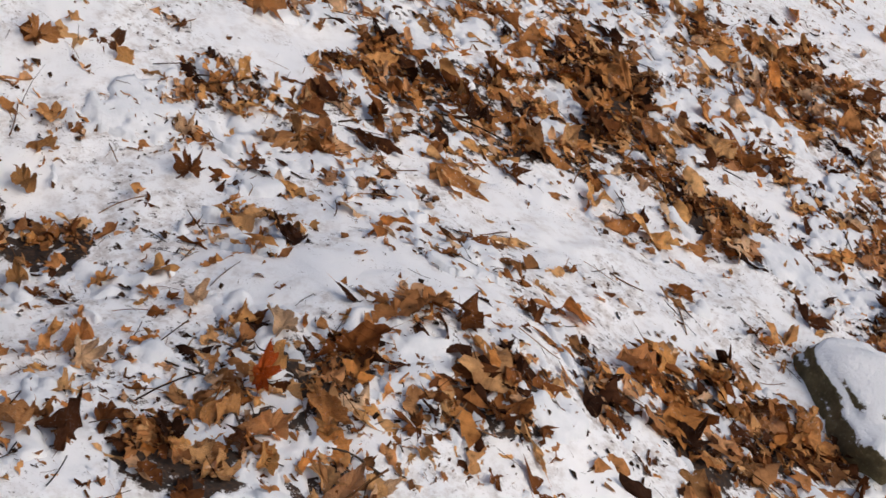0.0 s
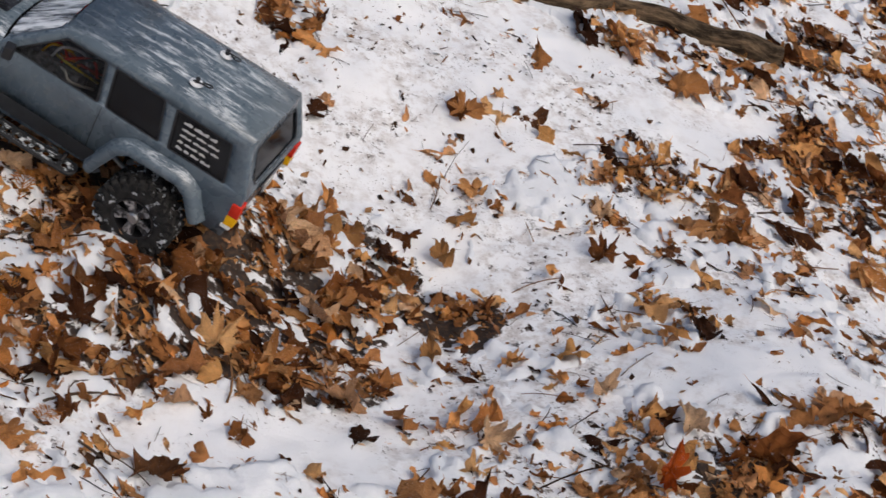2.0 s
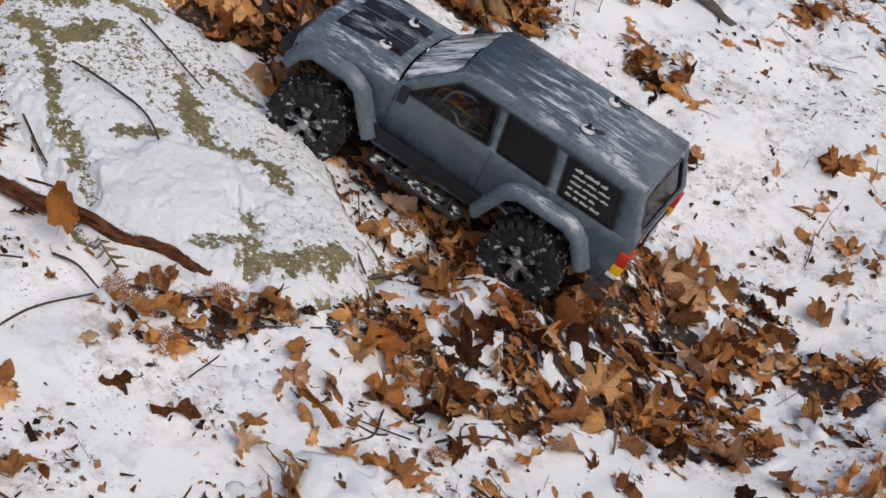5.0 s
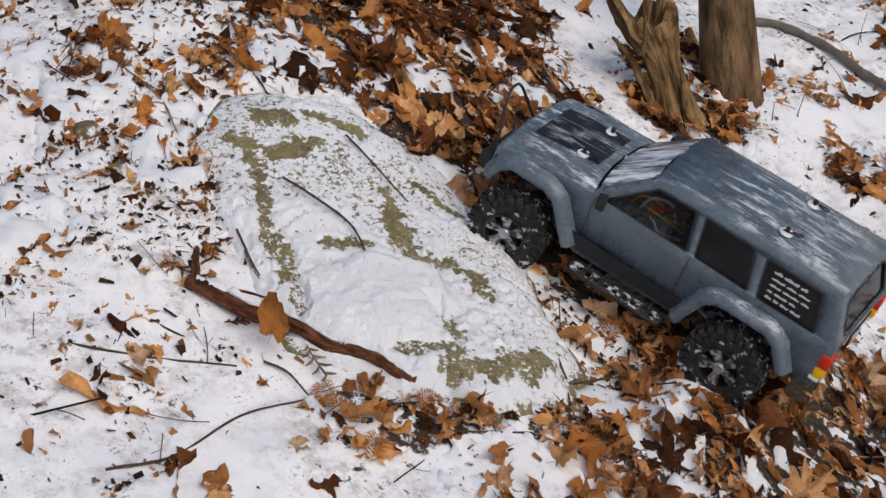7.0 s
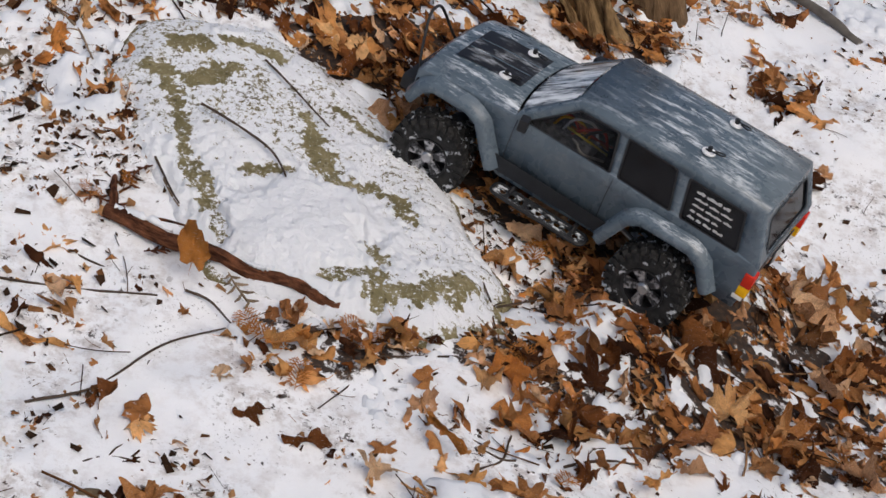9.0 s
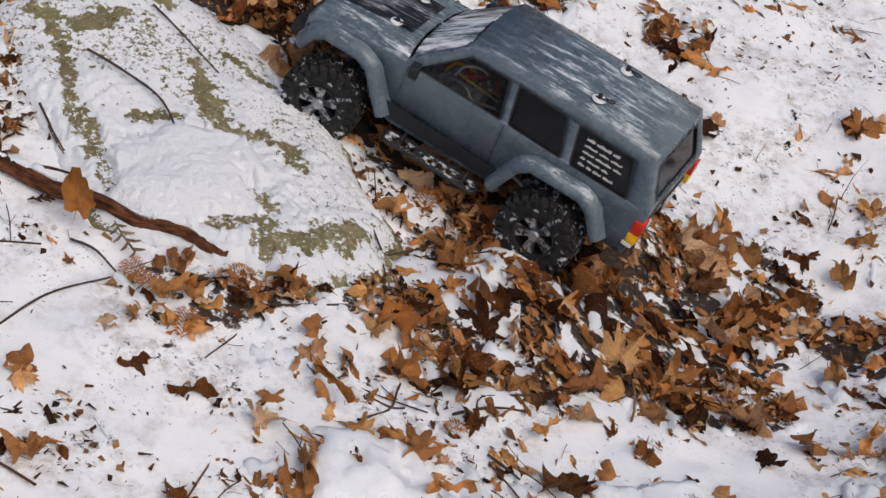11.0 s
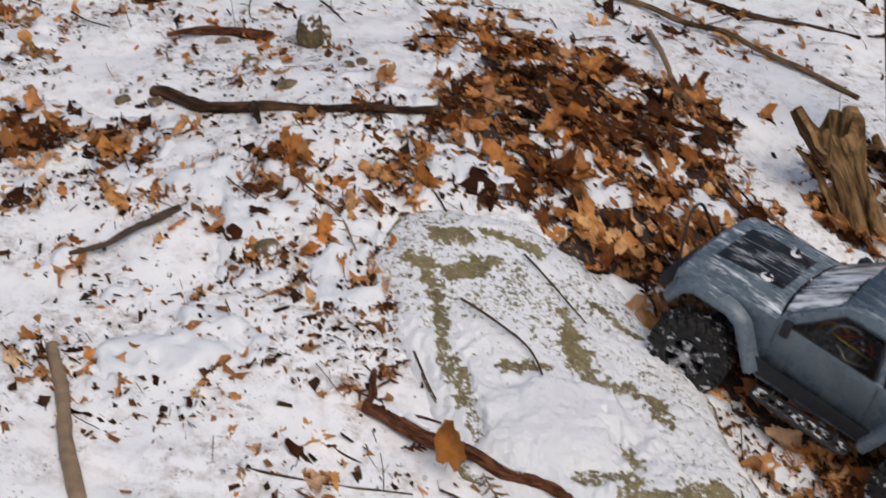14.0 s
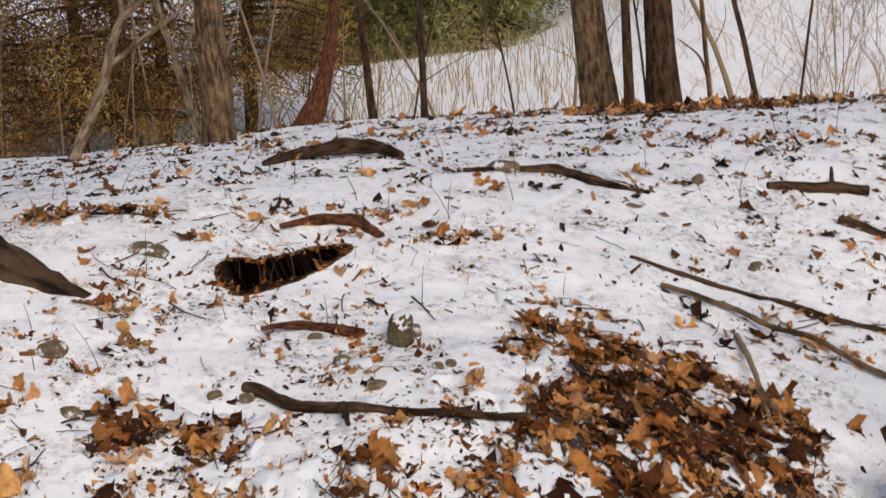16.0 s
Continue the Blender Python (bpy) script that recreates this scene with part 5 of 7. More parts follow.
for i, (x, y, s) in enumerate([(-1.113, 2.575, 0.026), (-1.08, 3.01, 0.03), (-0.568, 2.52, 0.016), (-0.641, 2.62, 0.015), (-0.537, 2.259, 0.013), (-0.707, 2.718, 0.013), (-0.481, 2.595, 0.012), (-0.541, 2.14, 0.018), (-0.767, 2.486, 0.012), (-0.82, 2.491, 0.013), (-1.017, 2.399, 0.022), (-0.061, 3.86, 0.032), (-0.509, 3.86, 0.04), (-1.104, 3.015, 0.03), (-0.559, 2.761, 0.026), (-0.462, 2.612, 0.012), (-0.37, 1.50, 0.016), (-0.385, 1.53, 0.007), (0.05, 3.4, 0.02), (-0.2, 3.62, 0.018)]):
    build_round_rock(x, y, s, 0.5, i + 0.5, False, "small grey-brown stone in the snow", sink=0.42, boxy=0.8)


build_round_rock(-0.565, 2.74, 0.055, 0.62, 4.4, True, "small brown mossy stone speckled with snow", ROCK_BROWN, sink=0.40, boxy=0.95)


def frond(x, y, size, turn, label="rust-coloured fern-like cedar sprig on the litter"):
    """A flat sprig: a stalk with paired, finely cut side sprays."""
    vs, fs = [], []

    def blade_at(p, d, ln, w):
        n_ = np.array([-d[1], d[0]])
        i = len(vs)
        for t, k in ((0, 0.3), (0.5, 1.0), (1.0, 0.1)):
            c = p + d * ln * t
            vs.extend([(*(c - n_ * w * k), 0.03 * math.sin(9 * t + i)), (*(c + n_ * w * k), 0.03 * math.cos(7 * t + i))])
        fs.extend([(i, i + 1, i + 3, i + 2), (i + 2, i + 3, i + 5, i + 4)])

    blade_at(np.array([-0.5, 0.0]), np.array([1.0, 0.0]), 1.0, 0.014)
    for k in range(8):
        t = -0.4 + 0.11 * k
        for s in (1, -1):
            a = radians(48 - 2 * k) * s
            d = np.array([math.cos(a), math.sin(a)])
            ln = 0.50 * math.sin(math.pi * (0.22 + 0.72 * k / 8))
            blade_at(np.array([t, 0.0]), d, ln, 0.018)
            for j in (0.35, 0.65):
                b = a + 0.6 * s
                blade_at(np.array([t, 0.0]) + d * ln * j, np.array([math.cos(b), math.sin(b)]), ln * 0.4, 0.016)
    ob = new("cedar_sprig", arrays_mesh("cedar_sprig", np.array(vs), fs, LEAF_FERN, smooth=False))
    ob.matrix_world = leaf_pose(x, y, size * 0.85, 0.3, 0.008, turn)
    tagged(ob, label, "sprig", group="cedar sprigs")


for x, y, size, turn in [(0.135, 1.985, 0.06, 0.4), (0.16, 1.955, 0.045, 2.6), (0.185, 1.975, 0.05, -0.5), (-0.19, 1.745, 0.07, 2.0), (-0.215, 1.77, 0.05, 1.4), (-0.10, 1.79, 0.05, 0.2), (-0.075, 1.775, 0.05, 2.8), (-0.36, 1.95, 0.04, 0.9), (-0.40, 1.92, 0.04, 2.7), (0.03, 1.87, 0.05, 0.3), (0.13, 1.62, 0.05, 0.1), (-0.16, 1.70, 0.05, 0.8), (0.10, 1.80, 0.05, -0.7)]:
    frond(x, y, size, turn)


def build_snow_on_litter():
    """Snow that lies in lumps and islands over the leaves."""
    step = 0.006
    xs, ys = np.arange(-1.3, 2.6, step), np.arange(1.25, 3.3, step)
    gx, gy = np.meshgrid(xs, ys)
    cover = litter(gx, gy)
    m = 0.5 * vnoise(gx, gy, 16, 81) + 0.4 * vnoise(gx, gy, 42, 82) + 0.3 * vnoise(gx, gy, 100, 83)
    h = (m - (0.58 + 0.16 * cover)) * 0.05
    h = np.minimum(h, 0.0045)
    h = np.where((cover < 0.40) | (cover > 0.93) | (slab_inside(gx, gy) > 0.0), -0.01, h)
    z = ground_z(gx, gy) + 0.0055 + h
    nx, ny = len(xs), len(ys)
    i = (np.arange(ny - 1)[:, None] * nx + np.arange(nx - 1)[None]).ravel()
    hr = h.ravel()
    keep = np.maximum.reduce([hr[i], hr[i + 1], hr[i + nx], hr[i + nx + 1]]) > -0.007
    faces = np.stack([i, i + 1, i + nx + 1, i + nx], 1)[keep]
    used, inv = np.unique(faces.ravel(), return_inverse=True)
    verts = np.stack([gx.ravel(), gy.ravel(), z.ravel()], 1)[used]
    ob = new("snow_crust", arrays_mesh("snow_crust", verts, inv.reshape(-1, 4), SNOW))
    tagged(ob, "broken snow crust lying over the leaves", "snow", kind="stuff")


build_snow_on_litter()

# ---- the radio-controlled model car ----
K = 1.065


def fill(bm, outline, holes, place):
    """A flat panel with openings, triangulated in 2D and bent into place."""
    edges = []
    for loop in (outline, *holes):
        vs = [bm.verts.new((a, b, 0)) for a, b in loop]
        edges += [bm.edges.new((vs[i], vs[(i + 1) % len(vs)])) for i in range(len(vs))]
    out = bmesh.ops.triangle_fill(bm, use_beauty=True, use_dissolve=False, edges=edges, normal=(0, 0, 1))
    vs = {v for e in edges for v in e.verts}
    for v in vs:
        v.co = Vector(place(v.co.x, v.co.y)) * K
    return vs


def strip(bm, left, right):
    """Quads between two lines of points."""
    a = [bm.verts.new(Vector(p) * K) for p in left]
    b = [bm.verts.new(Vector(p) * K) for p in right]
    for i in range(len(a) - 1):
        bm.faces.new((a[i], a[i + 1], b[i + 1], b[i]))


def rounded(poly, r, n=3):
    """Polygon with its corners rounded."""
    out = []
    m = len(poly)
    for i in range(m):
        p, a, b = Vector(poly[i]), Vector(poly[i - 1]), Vector(poly[(i + 1) % m])
        u, v = (a - p), (b - p)
        k = min(r, 0.45 * u.length, 0.45 * v.length)
        s, e = p + u.normalized() * k, p + v.normalized() * k
        for j in range(n + 1):
            t = j / n
            q = s * (1 - t) ** 2 + p * 2 * t * (1 - t) + e * t * t
            out.append((q.x, q.y))
    return out


FRONT_ARCH = [(0.203, 0.048), (0.191, 0.070), (0.178, 0.078), (0.130, 0.078), (0.114, 0.071), (0.084, 0.018)]
REAR_ARCH = [(-0.083, 0.014), (-0.106, 0.062), (-0.120, 0.071), (-0.184, 0.071), (-0.198, 0.063), (-0.216, 0.030)]
WINDOWS = [[(0.060, 0.1015), (0.006, 0.1475), (-0.047, 0.1485), (-0.057, 0.1005)], [(-0.068, 0.1005), (-0.060, 0.1480), (-0.127, 0.1465), (-0.140, 0.0985)], [(-0.154, 0.0980), (-0.144, 0.1450), (-0.219, 0.1435), (-0.231, 0.0975)]]
BACK_GLASS = [(-0.066, 0.100), (0.066, 0.100), (0.060, 0.143), (-0.060, 0.143)]


def side_y(z):
    if z > 0.094:
        return 0.0885 - (z - 0.094) / 0.061 * 0.0135
    return 0.0885 + 0.003 * math.sin(max(0.0, min(1.0, (0.094 - z) / 0.06)) * math.pi) - 0.05 * max(0.0, 0.04 - z)


def back_x(z):
    return -0.262 + max(0.0, z - 0.094) / 0.061 * 0.022 + max(0.0, 0.06 - z) * 0.25


def car_body(root):
    bm = bmesh.new()
    lower = [(0.212, 0.050), *FRONT_ARCH, (0.072, 0.012), *REAR_ARCH, (-0.2535, 0.028), (-0.262, 0.060), (-0.262, 0.094), (0.076, 0.101), (0.150, 0.0965), (0.205, 0.0905), (0.212, 0.086)]
    upper = [(0.076, 0.101), (-0.262, 0.094), (-0.252, 0.122), (-0.240, 0.155), (0.012, 0.155)]
    for s in (1, -1):
        fill(bm, lower, [], lambda x, z: (x, s * side_y(z), z))
        fill(bm, upper, [rounded(w, 0.003) for w in WINDOWS], lambda x, z: (x, s * side_y(z), z))
    ts = [i / 8 for i in range(9)]

    def across(x, y, z, crown, bow=0.0):
        return [(x + bow * (1 - (2 * t - 1) ** 2), y * (1 - 2 * t), z + crown * (1 - (2 * t - 1) ** 4)) for t in ts]

    y0, y1 = side_y(0.155), side_y(0.101)
    roof = [across(0.012, y0, 0.155, 0.006, 0.006), across(-0.110, y0, 0.1555, 0.010), across(-0.240, y0, 0.155, 0.007, -0.004)]
    strip(bm, roof[0], roof[1])
    strip(bm, roof[1], roof[2])
    hood = [across(0.076, y1, 0.101, 0.009, 0.010), across(0.150, side_y(0.0965), 0.0965, 0.011), across(0.205, side_y(0.0905), 0.0905, 0.009, 0.004), across(0.212, side_y(0.086), 0.086, 0.006, 0.004)]
    for a, b in zip(hood, hood[1:]):
        strip(bm, a, b)
    # front mask with headlamp and grille openings
    fill(bm, [(-0.0915, 0.050), (0.0915, 0.050), (side_y(0.086), 0.086), (-side_y(0.086), 0.086)], [rounded([(-0.062, 0.056), (0.062, 0.056), (0.062, 0.082), (-0.062, 0.082)], 0.004), rounded([(0.066, 0.058), (0.086, 0.058), (0.086, 0.080), (0.066, 0.080)], 0.003), rounded([(-0.086, 0.058), (-0.066, 0.058), (-0.066, 0.080), (-0.086, 0.080)], 0.003)], lambda y, z: (0.212, y, z))
    # tailgate
    yb = lambda z: side_y(z)
    fill(bm, [(-yb(0.028), 0.028), (yb(0.028), 0.028), (yb(0.06), 0.06), (yb(0.094), 0.094), (yb(0.122), 0.122), (yb(0.155), 0.155), (-yb(0.155), 0.155), (-yb(0.122), 0.122), (-yb(0.094), 0.094), (-yb(0.06), 0.06)], [rounded(BACK_GLASS, 0.008)], lambda y, z: (back_x(z), y, z))
    # windscreen surround
    fill(bm, [(-1, 0), (1, 0), (1, 1), (-1, 1)], [rounded([(-0.90, 0.10), (0.90, 0.10), (0.88, 0.90), (-0.88, 0.90)], 0.06)], lambda u, v: (0.076 + 0.010 * (1 - u * u) * (1 - v) - 0.064 * v + 0.006 * (1 - u * u) * v, u * (y1 + (y0 - y1) * v), 0.101 + 0.054 * v + 0.009 * (1 - u ** 4) * (1 - v) + 0.006 * (1 - u ** 4) * v))
    bmesh.ops.remove_doubles(bm, verts=bm.verts, dist=0.0012)
    bmesh.ops.recalc_face_normals(bm, faces=bm.faces)
    bm.normal_update()
    if sum(f.normal.z * f.calc_area() for f in bm.faces if f.calc_center_median().z > 0.15 * K) < 0:
        bmesh.ops.reverse_faces(bm, faces=bm.faces)
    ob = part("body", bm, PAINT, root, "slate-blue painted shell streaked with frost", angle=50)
    bev = ob.modifiers.new("round_edges", "BEVEL")
    bev.width, bev.segments, bev.limit_method, bev.angle_limit = 0.005, 3, "ANGLE", radians(28)
    sol = ob.modifiers.new("shell", "SOLIDIFY")
    sol.thickness, sol.offset = 0.0018, -1
    return ob


def pane(bm, outline, place, out=0.0):
    """A thin pane over an opening, a little larger than it."""
    front = [bm.verts.new(Vector(place(a, b, out)) * K) for a, b in outline]
    back = [bm.verts.new(Vector(place(a, b, out - 0.001)) * K) for a, b in outline]
    bm.faces.new(front)
    bm.faces.new(back[::-1])
    for i in range(len(front)):
        j = (i + 1) % len(front)
        bm.faces.new((front[i], back[i], back[j], front[j]))


def grown(poly, k):
    cx, cy = sum(p[0] for p in poly) / len(poly), sum(p[1] for p in poly) / len(poly)
    return [(cx + (a - cx) * k, cy + (b - cy) * k) for a, b in poly]


def frame_ring(bm, outline, k, place, out, depth=0.0012):
    inner, outer = outline, grown(outline, k)
    a = [bm.verts.new(Vector(place(*p, out)) * K) for p in inner]
    b = [bm.verts.new(Vector(place(*p, out)) * K) for p in outer]
    c = [bm.verts.new(Vector(place(*p, out - depth)) * K) for p in outer]
    n = len(a)
    for i in range(n):
        j = (i + 1) % n
        bm.faces.new((a[i], a[j], b[j], b[i]))
        bm.faces.new((b[i], b[j], c[j], c[i]))


def car_glass(root):
    for s in (1, -1):
        place = lambda x, z, o: (x, s * (side_y(z) + o), z)
        for i, w in enumerate(WINDOWS):
            bm = bmesh.new()
            pane(bm, rounded(grown(w, 1.04), 0.003), place, -0.0022)
            win = part("side_window", bm, GLASS if i else GLASS_FRONT, root, "dark tinted window", smooth=False)
            bm = bmesh.new()
            frame_ring(bm, rounded(grown(w, 0.955), 0.003), 1.075, place, 0.0006)
            part("window_seal", bm, BLACK, win, "thin black painted seal", smooth=False)
            if i == 2:
                # lines of writing too small to read
                for z, h, words in ((0.1340, 0.0036, (5, 9, 4)), (0.1265, 0.0024, (8, 6, 7)), (0.1190, 0.0024, (7, 10, 5)), (0.1115, 0.0024, (3, 8, 4)), (0.1040, 0.0028, (4, 3, 5, 6))):
                    x0 = -0.158 - 0.10 * (0.136 - z)
                    for g, letters in enumerate(words):
                        ln = 0.0021 * letters
                        bm = bmesh.new()
                        ramble = [0.0004 * math.sin(9 * k + 50 * z + g) for k in range(letters + 1)]
                        top = [(x0 - ln * k / letters, z + h * (0.75 + 0.25 * math.sin(5 * k + 90 * z)) + ramble[k]) for k in range(letters + 1)]
                        low = [(x0 - ln * k / letters, z + ramble[k]) for k in range(letters, -1, -1)]
                        pane(bm, top + low, place, 0.0002)
                        part("decal_bar", bm, WHITE_INK, win, smooth=False)
                        x0 -= ln + 0.0028
    bm = bmesh.new()
    pane(bm, rounded(grown(BACK_GLASS, 1.03), 0.008), lambda y, z, o: (back_x(z) - o, y, z), -0.0022)
    back = part("rear_window", bm, GLASS, root, "dark tinted rear window", smooth=False)
    bm = bmesh.new()
    frame_ring(bm, rounded(grown(BACK_GLASS, 0.97), 0.008), 1.05, lambda y, z, o: (back_x(z) - o, y, z), 0.0006)
    part("window_seal", bm, BLACK, back, smooth=False)
    y0, y1 = side_y(0.155), side_y(0.101)
    bm = bmesh.new()
    n = 10
    for lift in (-0.0015, -0.0027):
        rows = [[bm.verts.new(Vector((0.076 + 0.010 * (1 - u * u) * (1 - v) - 0.064 * v + 0.006 * (1 - u * u) * v, u * (y1 + (y0 - y1) * v), 0.101 + 0.054 * v + 0.009 * (1 - u ** 4) * (1 - v) + 0.006 * (1 - u ** 4) * v + lift)) * K) for u in [-0.93 + 1.86 * i / n for i in range(n + 1)]] for v in (0.06, 0.35, 0.65, 0.94)]
        for a, b in zip(rows, rows[1:]):
            for i in range(n):
                bm.faces.new((a[i], a[i + 1], b[i + 1], b[i]))
    part("windscreen", bm, WINDSCREEN, root, "pale windscreen with reflection streaks painted on")


def car_flare(root, arch, s):
    """Square-shouldered wheel arch flare, swept along the opening."""
    bm = bmesh.new()
    pts = [Vector((x, z)) for x, z in arch]
    pts = [p.lerp(q, t) for p, q in zip(pts, pts[1:]) for t in (0, 0.5)] + [pts[-1]]
    cen = Vector((sum(p.x for p in pts) / len(pts), 0.02))
    rows = []
    for i, p in enumerate(pts):
        d = (pts[min(i + 1, len(pts) - 1)] - pts[max(i - 1, 0)]).normalized()
        nrm = Vector((-d.y, d.x))
        if nrm.dot(p - cen) < 0:
            nrm = -nrm
        y = side_y(p.y)
        sec = [(0.0, 0.002 - 0.006), (-0.001, 0.013), (0.003, 0.0155), (0.010, 0.0145), (0.0145, 0.006), (0.017, -0.001)]
        rows.append([bm.verts.new(Vector((p.x + nrm.x * a, s * (y + b), p.y + nrm.y * a)) * K) for a, b in sec])
    for a, b in zip(rows, rows[1:]):
        for k in range(len(a) - 1):
            bm.faces.new((a[k], a[k + 1], b[k + 1], b[k]))
    bm.faces.new(rows[0])
    bm.faces.new(rows[-1][::-1])
    bmesh.ops.recalc_face_normals(bm, faces=bm.faces)
    part("wheel_arch_flare", bm, PAINT, root, angle=55)


def lathe(bm, profile, sides):
    """Turns (radius, y) points about the y axis."""
    rings = [[bm.verts.new((r * math.cos(2 * math.pi * k / sides), y, r * math.sin(2 * math.pi * k / sides))) for k in range(sides)] for r, y in profile]
    for a, b in zip(rings, rings[1:]):
        for k in range(sides):
            bm.faces.new((a[k], b[k], b[(k + 1) % sides], a[(k + 1) % sides]))
    return rings


def car_wheel(root, x, y, z, steer, s):
    hub = new("wheel")
    hub.parent = root
    hub.matrix_basis = Matrix.Translation((x, y, z)) @ Matrix.Rotation(radians(steer), 4, "Z") @ Matrix.Diagonal((0.955, 0.97 * s, 0.955, 1)) @ Matrix.Rotation(rng.uniform(0, 6), 4, "Y")
    tagged(hub, "knobbly off-road wheel packed with snow")
    R, W = 0.0535, 0.021
    bm = bmesh.new()
    lathe(bm, [(0.029, -W * 0.9), (0.034, -W * 1.04), (0.044, -W * 1.08), (0.050, -W * 0.95), (R, -W * 0.6), (R + 0.0006, 0), (R, W * 0.6), (0.050, W * 0.95), (0.044, W * 1.08), (0.034, W * 1.04), (0.029, W * 0.9)], 40)
    tyre = part("tyre", bm, RUBBER, hub, "black rubber tyre", angle=35)
    bm = bmesh.new()
    for k in range(26):
        a = 2 * math.pi * k / 26
        for row, (yy, ww, off) in enumerate([(-0.0155, 0.011, 0.0), (-0.0045, 0.008, 0.5), (0.0045, 0.008, 0.0), (0.0155, 0.011, 0.5)]):
            b = a + off * 2 * math.pi / 26
            m = Matrix.Rotation(-b, 4, "Y") @ Matrix.Translation((R + 0.0008, yy, 0)) @ Matrix.Rotation(0.35 * (1 if row % 2 else -1), 4, "X")
            vs = bmesh.ops.create_cube(bm, size=1.0)["verts"]
            bmesh.ops.transform(bm, matrix=m @ Matrix.Diagonal((0.0075, ww, 0.0072, 1)), verts=vs)
        for yy in (-W * 1.0, W * 1.0):
            vs = bmesh.ops.create_cube(bm, size=1.0)["verts"]
            bmesh.ops.transform(bm, matrix=Matrix.Rotation(-a, 4, "Y") @ Matrix.Translation((0.0475, yy, 0)) @ Matrix.Diagonal((0.012, 0.005, 0.006, 1)), verts=vs)
    tagged(part("tread", bm, RUBBER, tyre, "knobbly tread packed with snow", smooth=False), kind="stuff")
    bm = bmesh.new()
    lathe(bm, [(0.0285, -W * 0.85), (0.0285, W * 0.55), (0.0275, W * 0.98), (0.0305, W * 1.04), (0.0305, W * 0.8)], 32)
    lathe(bm, [(0.0001, W * 0.35), (0.010, W * 0.35), (0.0275, W * 0.10)], 24)
    part("rim", bm, BLACK, hub, "dark rim barrel", angle=35)
    for k in range(5):
        bm = bmesh.new()
        m = Matrix.Rotation(2 * math.pi * k / 5, 4, "Y")
        for da in (-0.17, 0.17):
            vs = bmesh.ops.create_cube(bm, size=1.0)["verts"]
            for v in vs:
                outer = v.co.x > 0
                v.co = Vector((0.0275 if outer else 0.007, W * (0.86 if v.co.y > 0 else 0.55) - (0 if outer else 0.002), v.co.z * (0.0072 if outer else 0.0050)))
            bmesh.ops.transform(bm, matrix=m @ Matrix.Rotation(da, 4, "Y"), verts=vs)
        part("spoke", bm, RIM, hub, smooth=False)
    bm = bmesh.new()
    lathe(bm, [(0.0085, W * 0.3), (0.0085, W * 0.9), (0.006, W * 1.0), (0.0001, W * 1.0)], 16)
    part("hub_cap", bm, STEEL, hub)


def rod(name, root, a, b, r, material, label="", sides=10):
    bm = bmesh.new()
    tube(bm, [Vector(a) * K, Vector(b) * K], r * K, sides)
    return part(name, bm, material, root, label)


def block(name, root, c, size, material, bevel=0.002, label="", m=None):
    bm = bmesh.new()
    box(bm, 0, 0, 0, size[0] * K, size[1] * K, size[2] * K, None, bevel)
    ob = part(name, bm, material, root, label)
    ob.matrix_basis = Matrix.Translation(Vector(c) * K) @ (m or Matrix.Identity(4))
    return ob


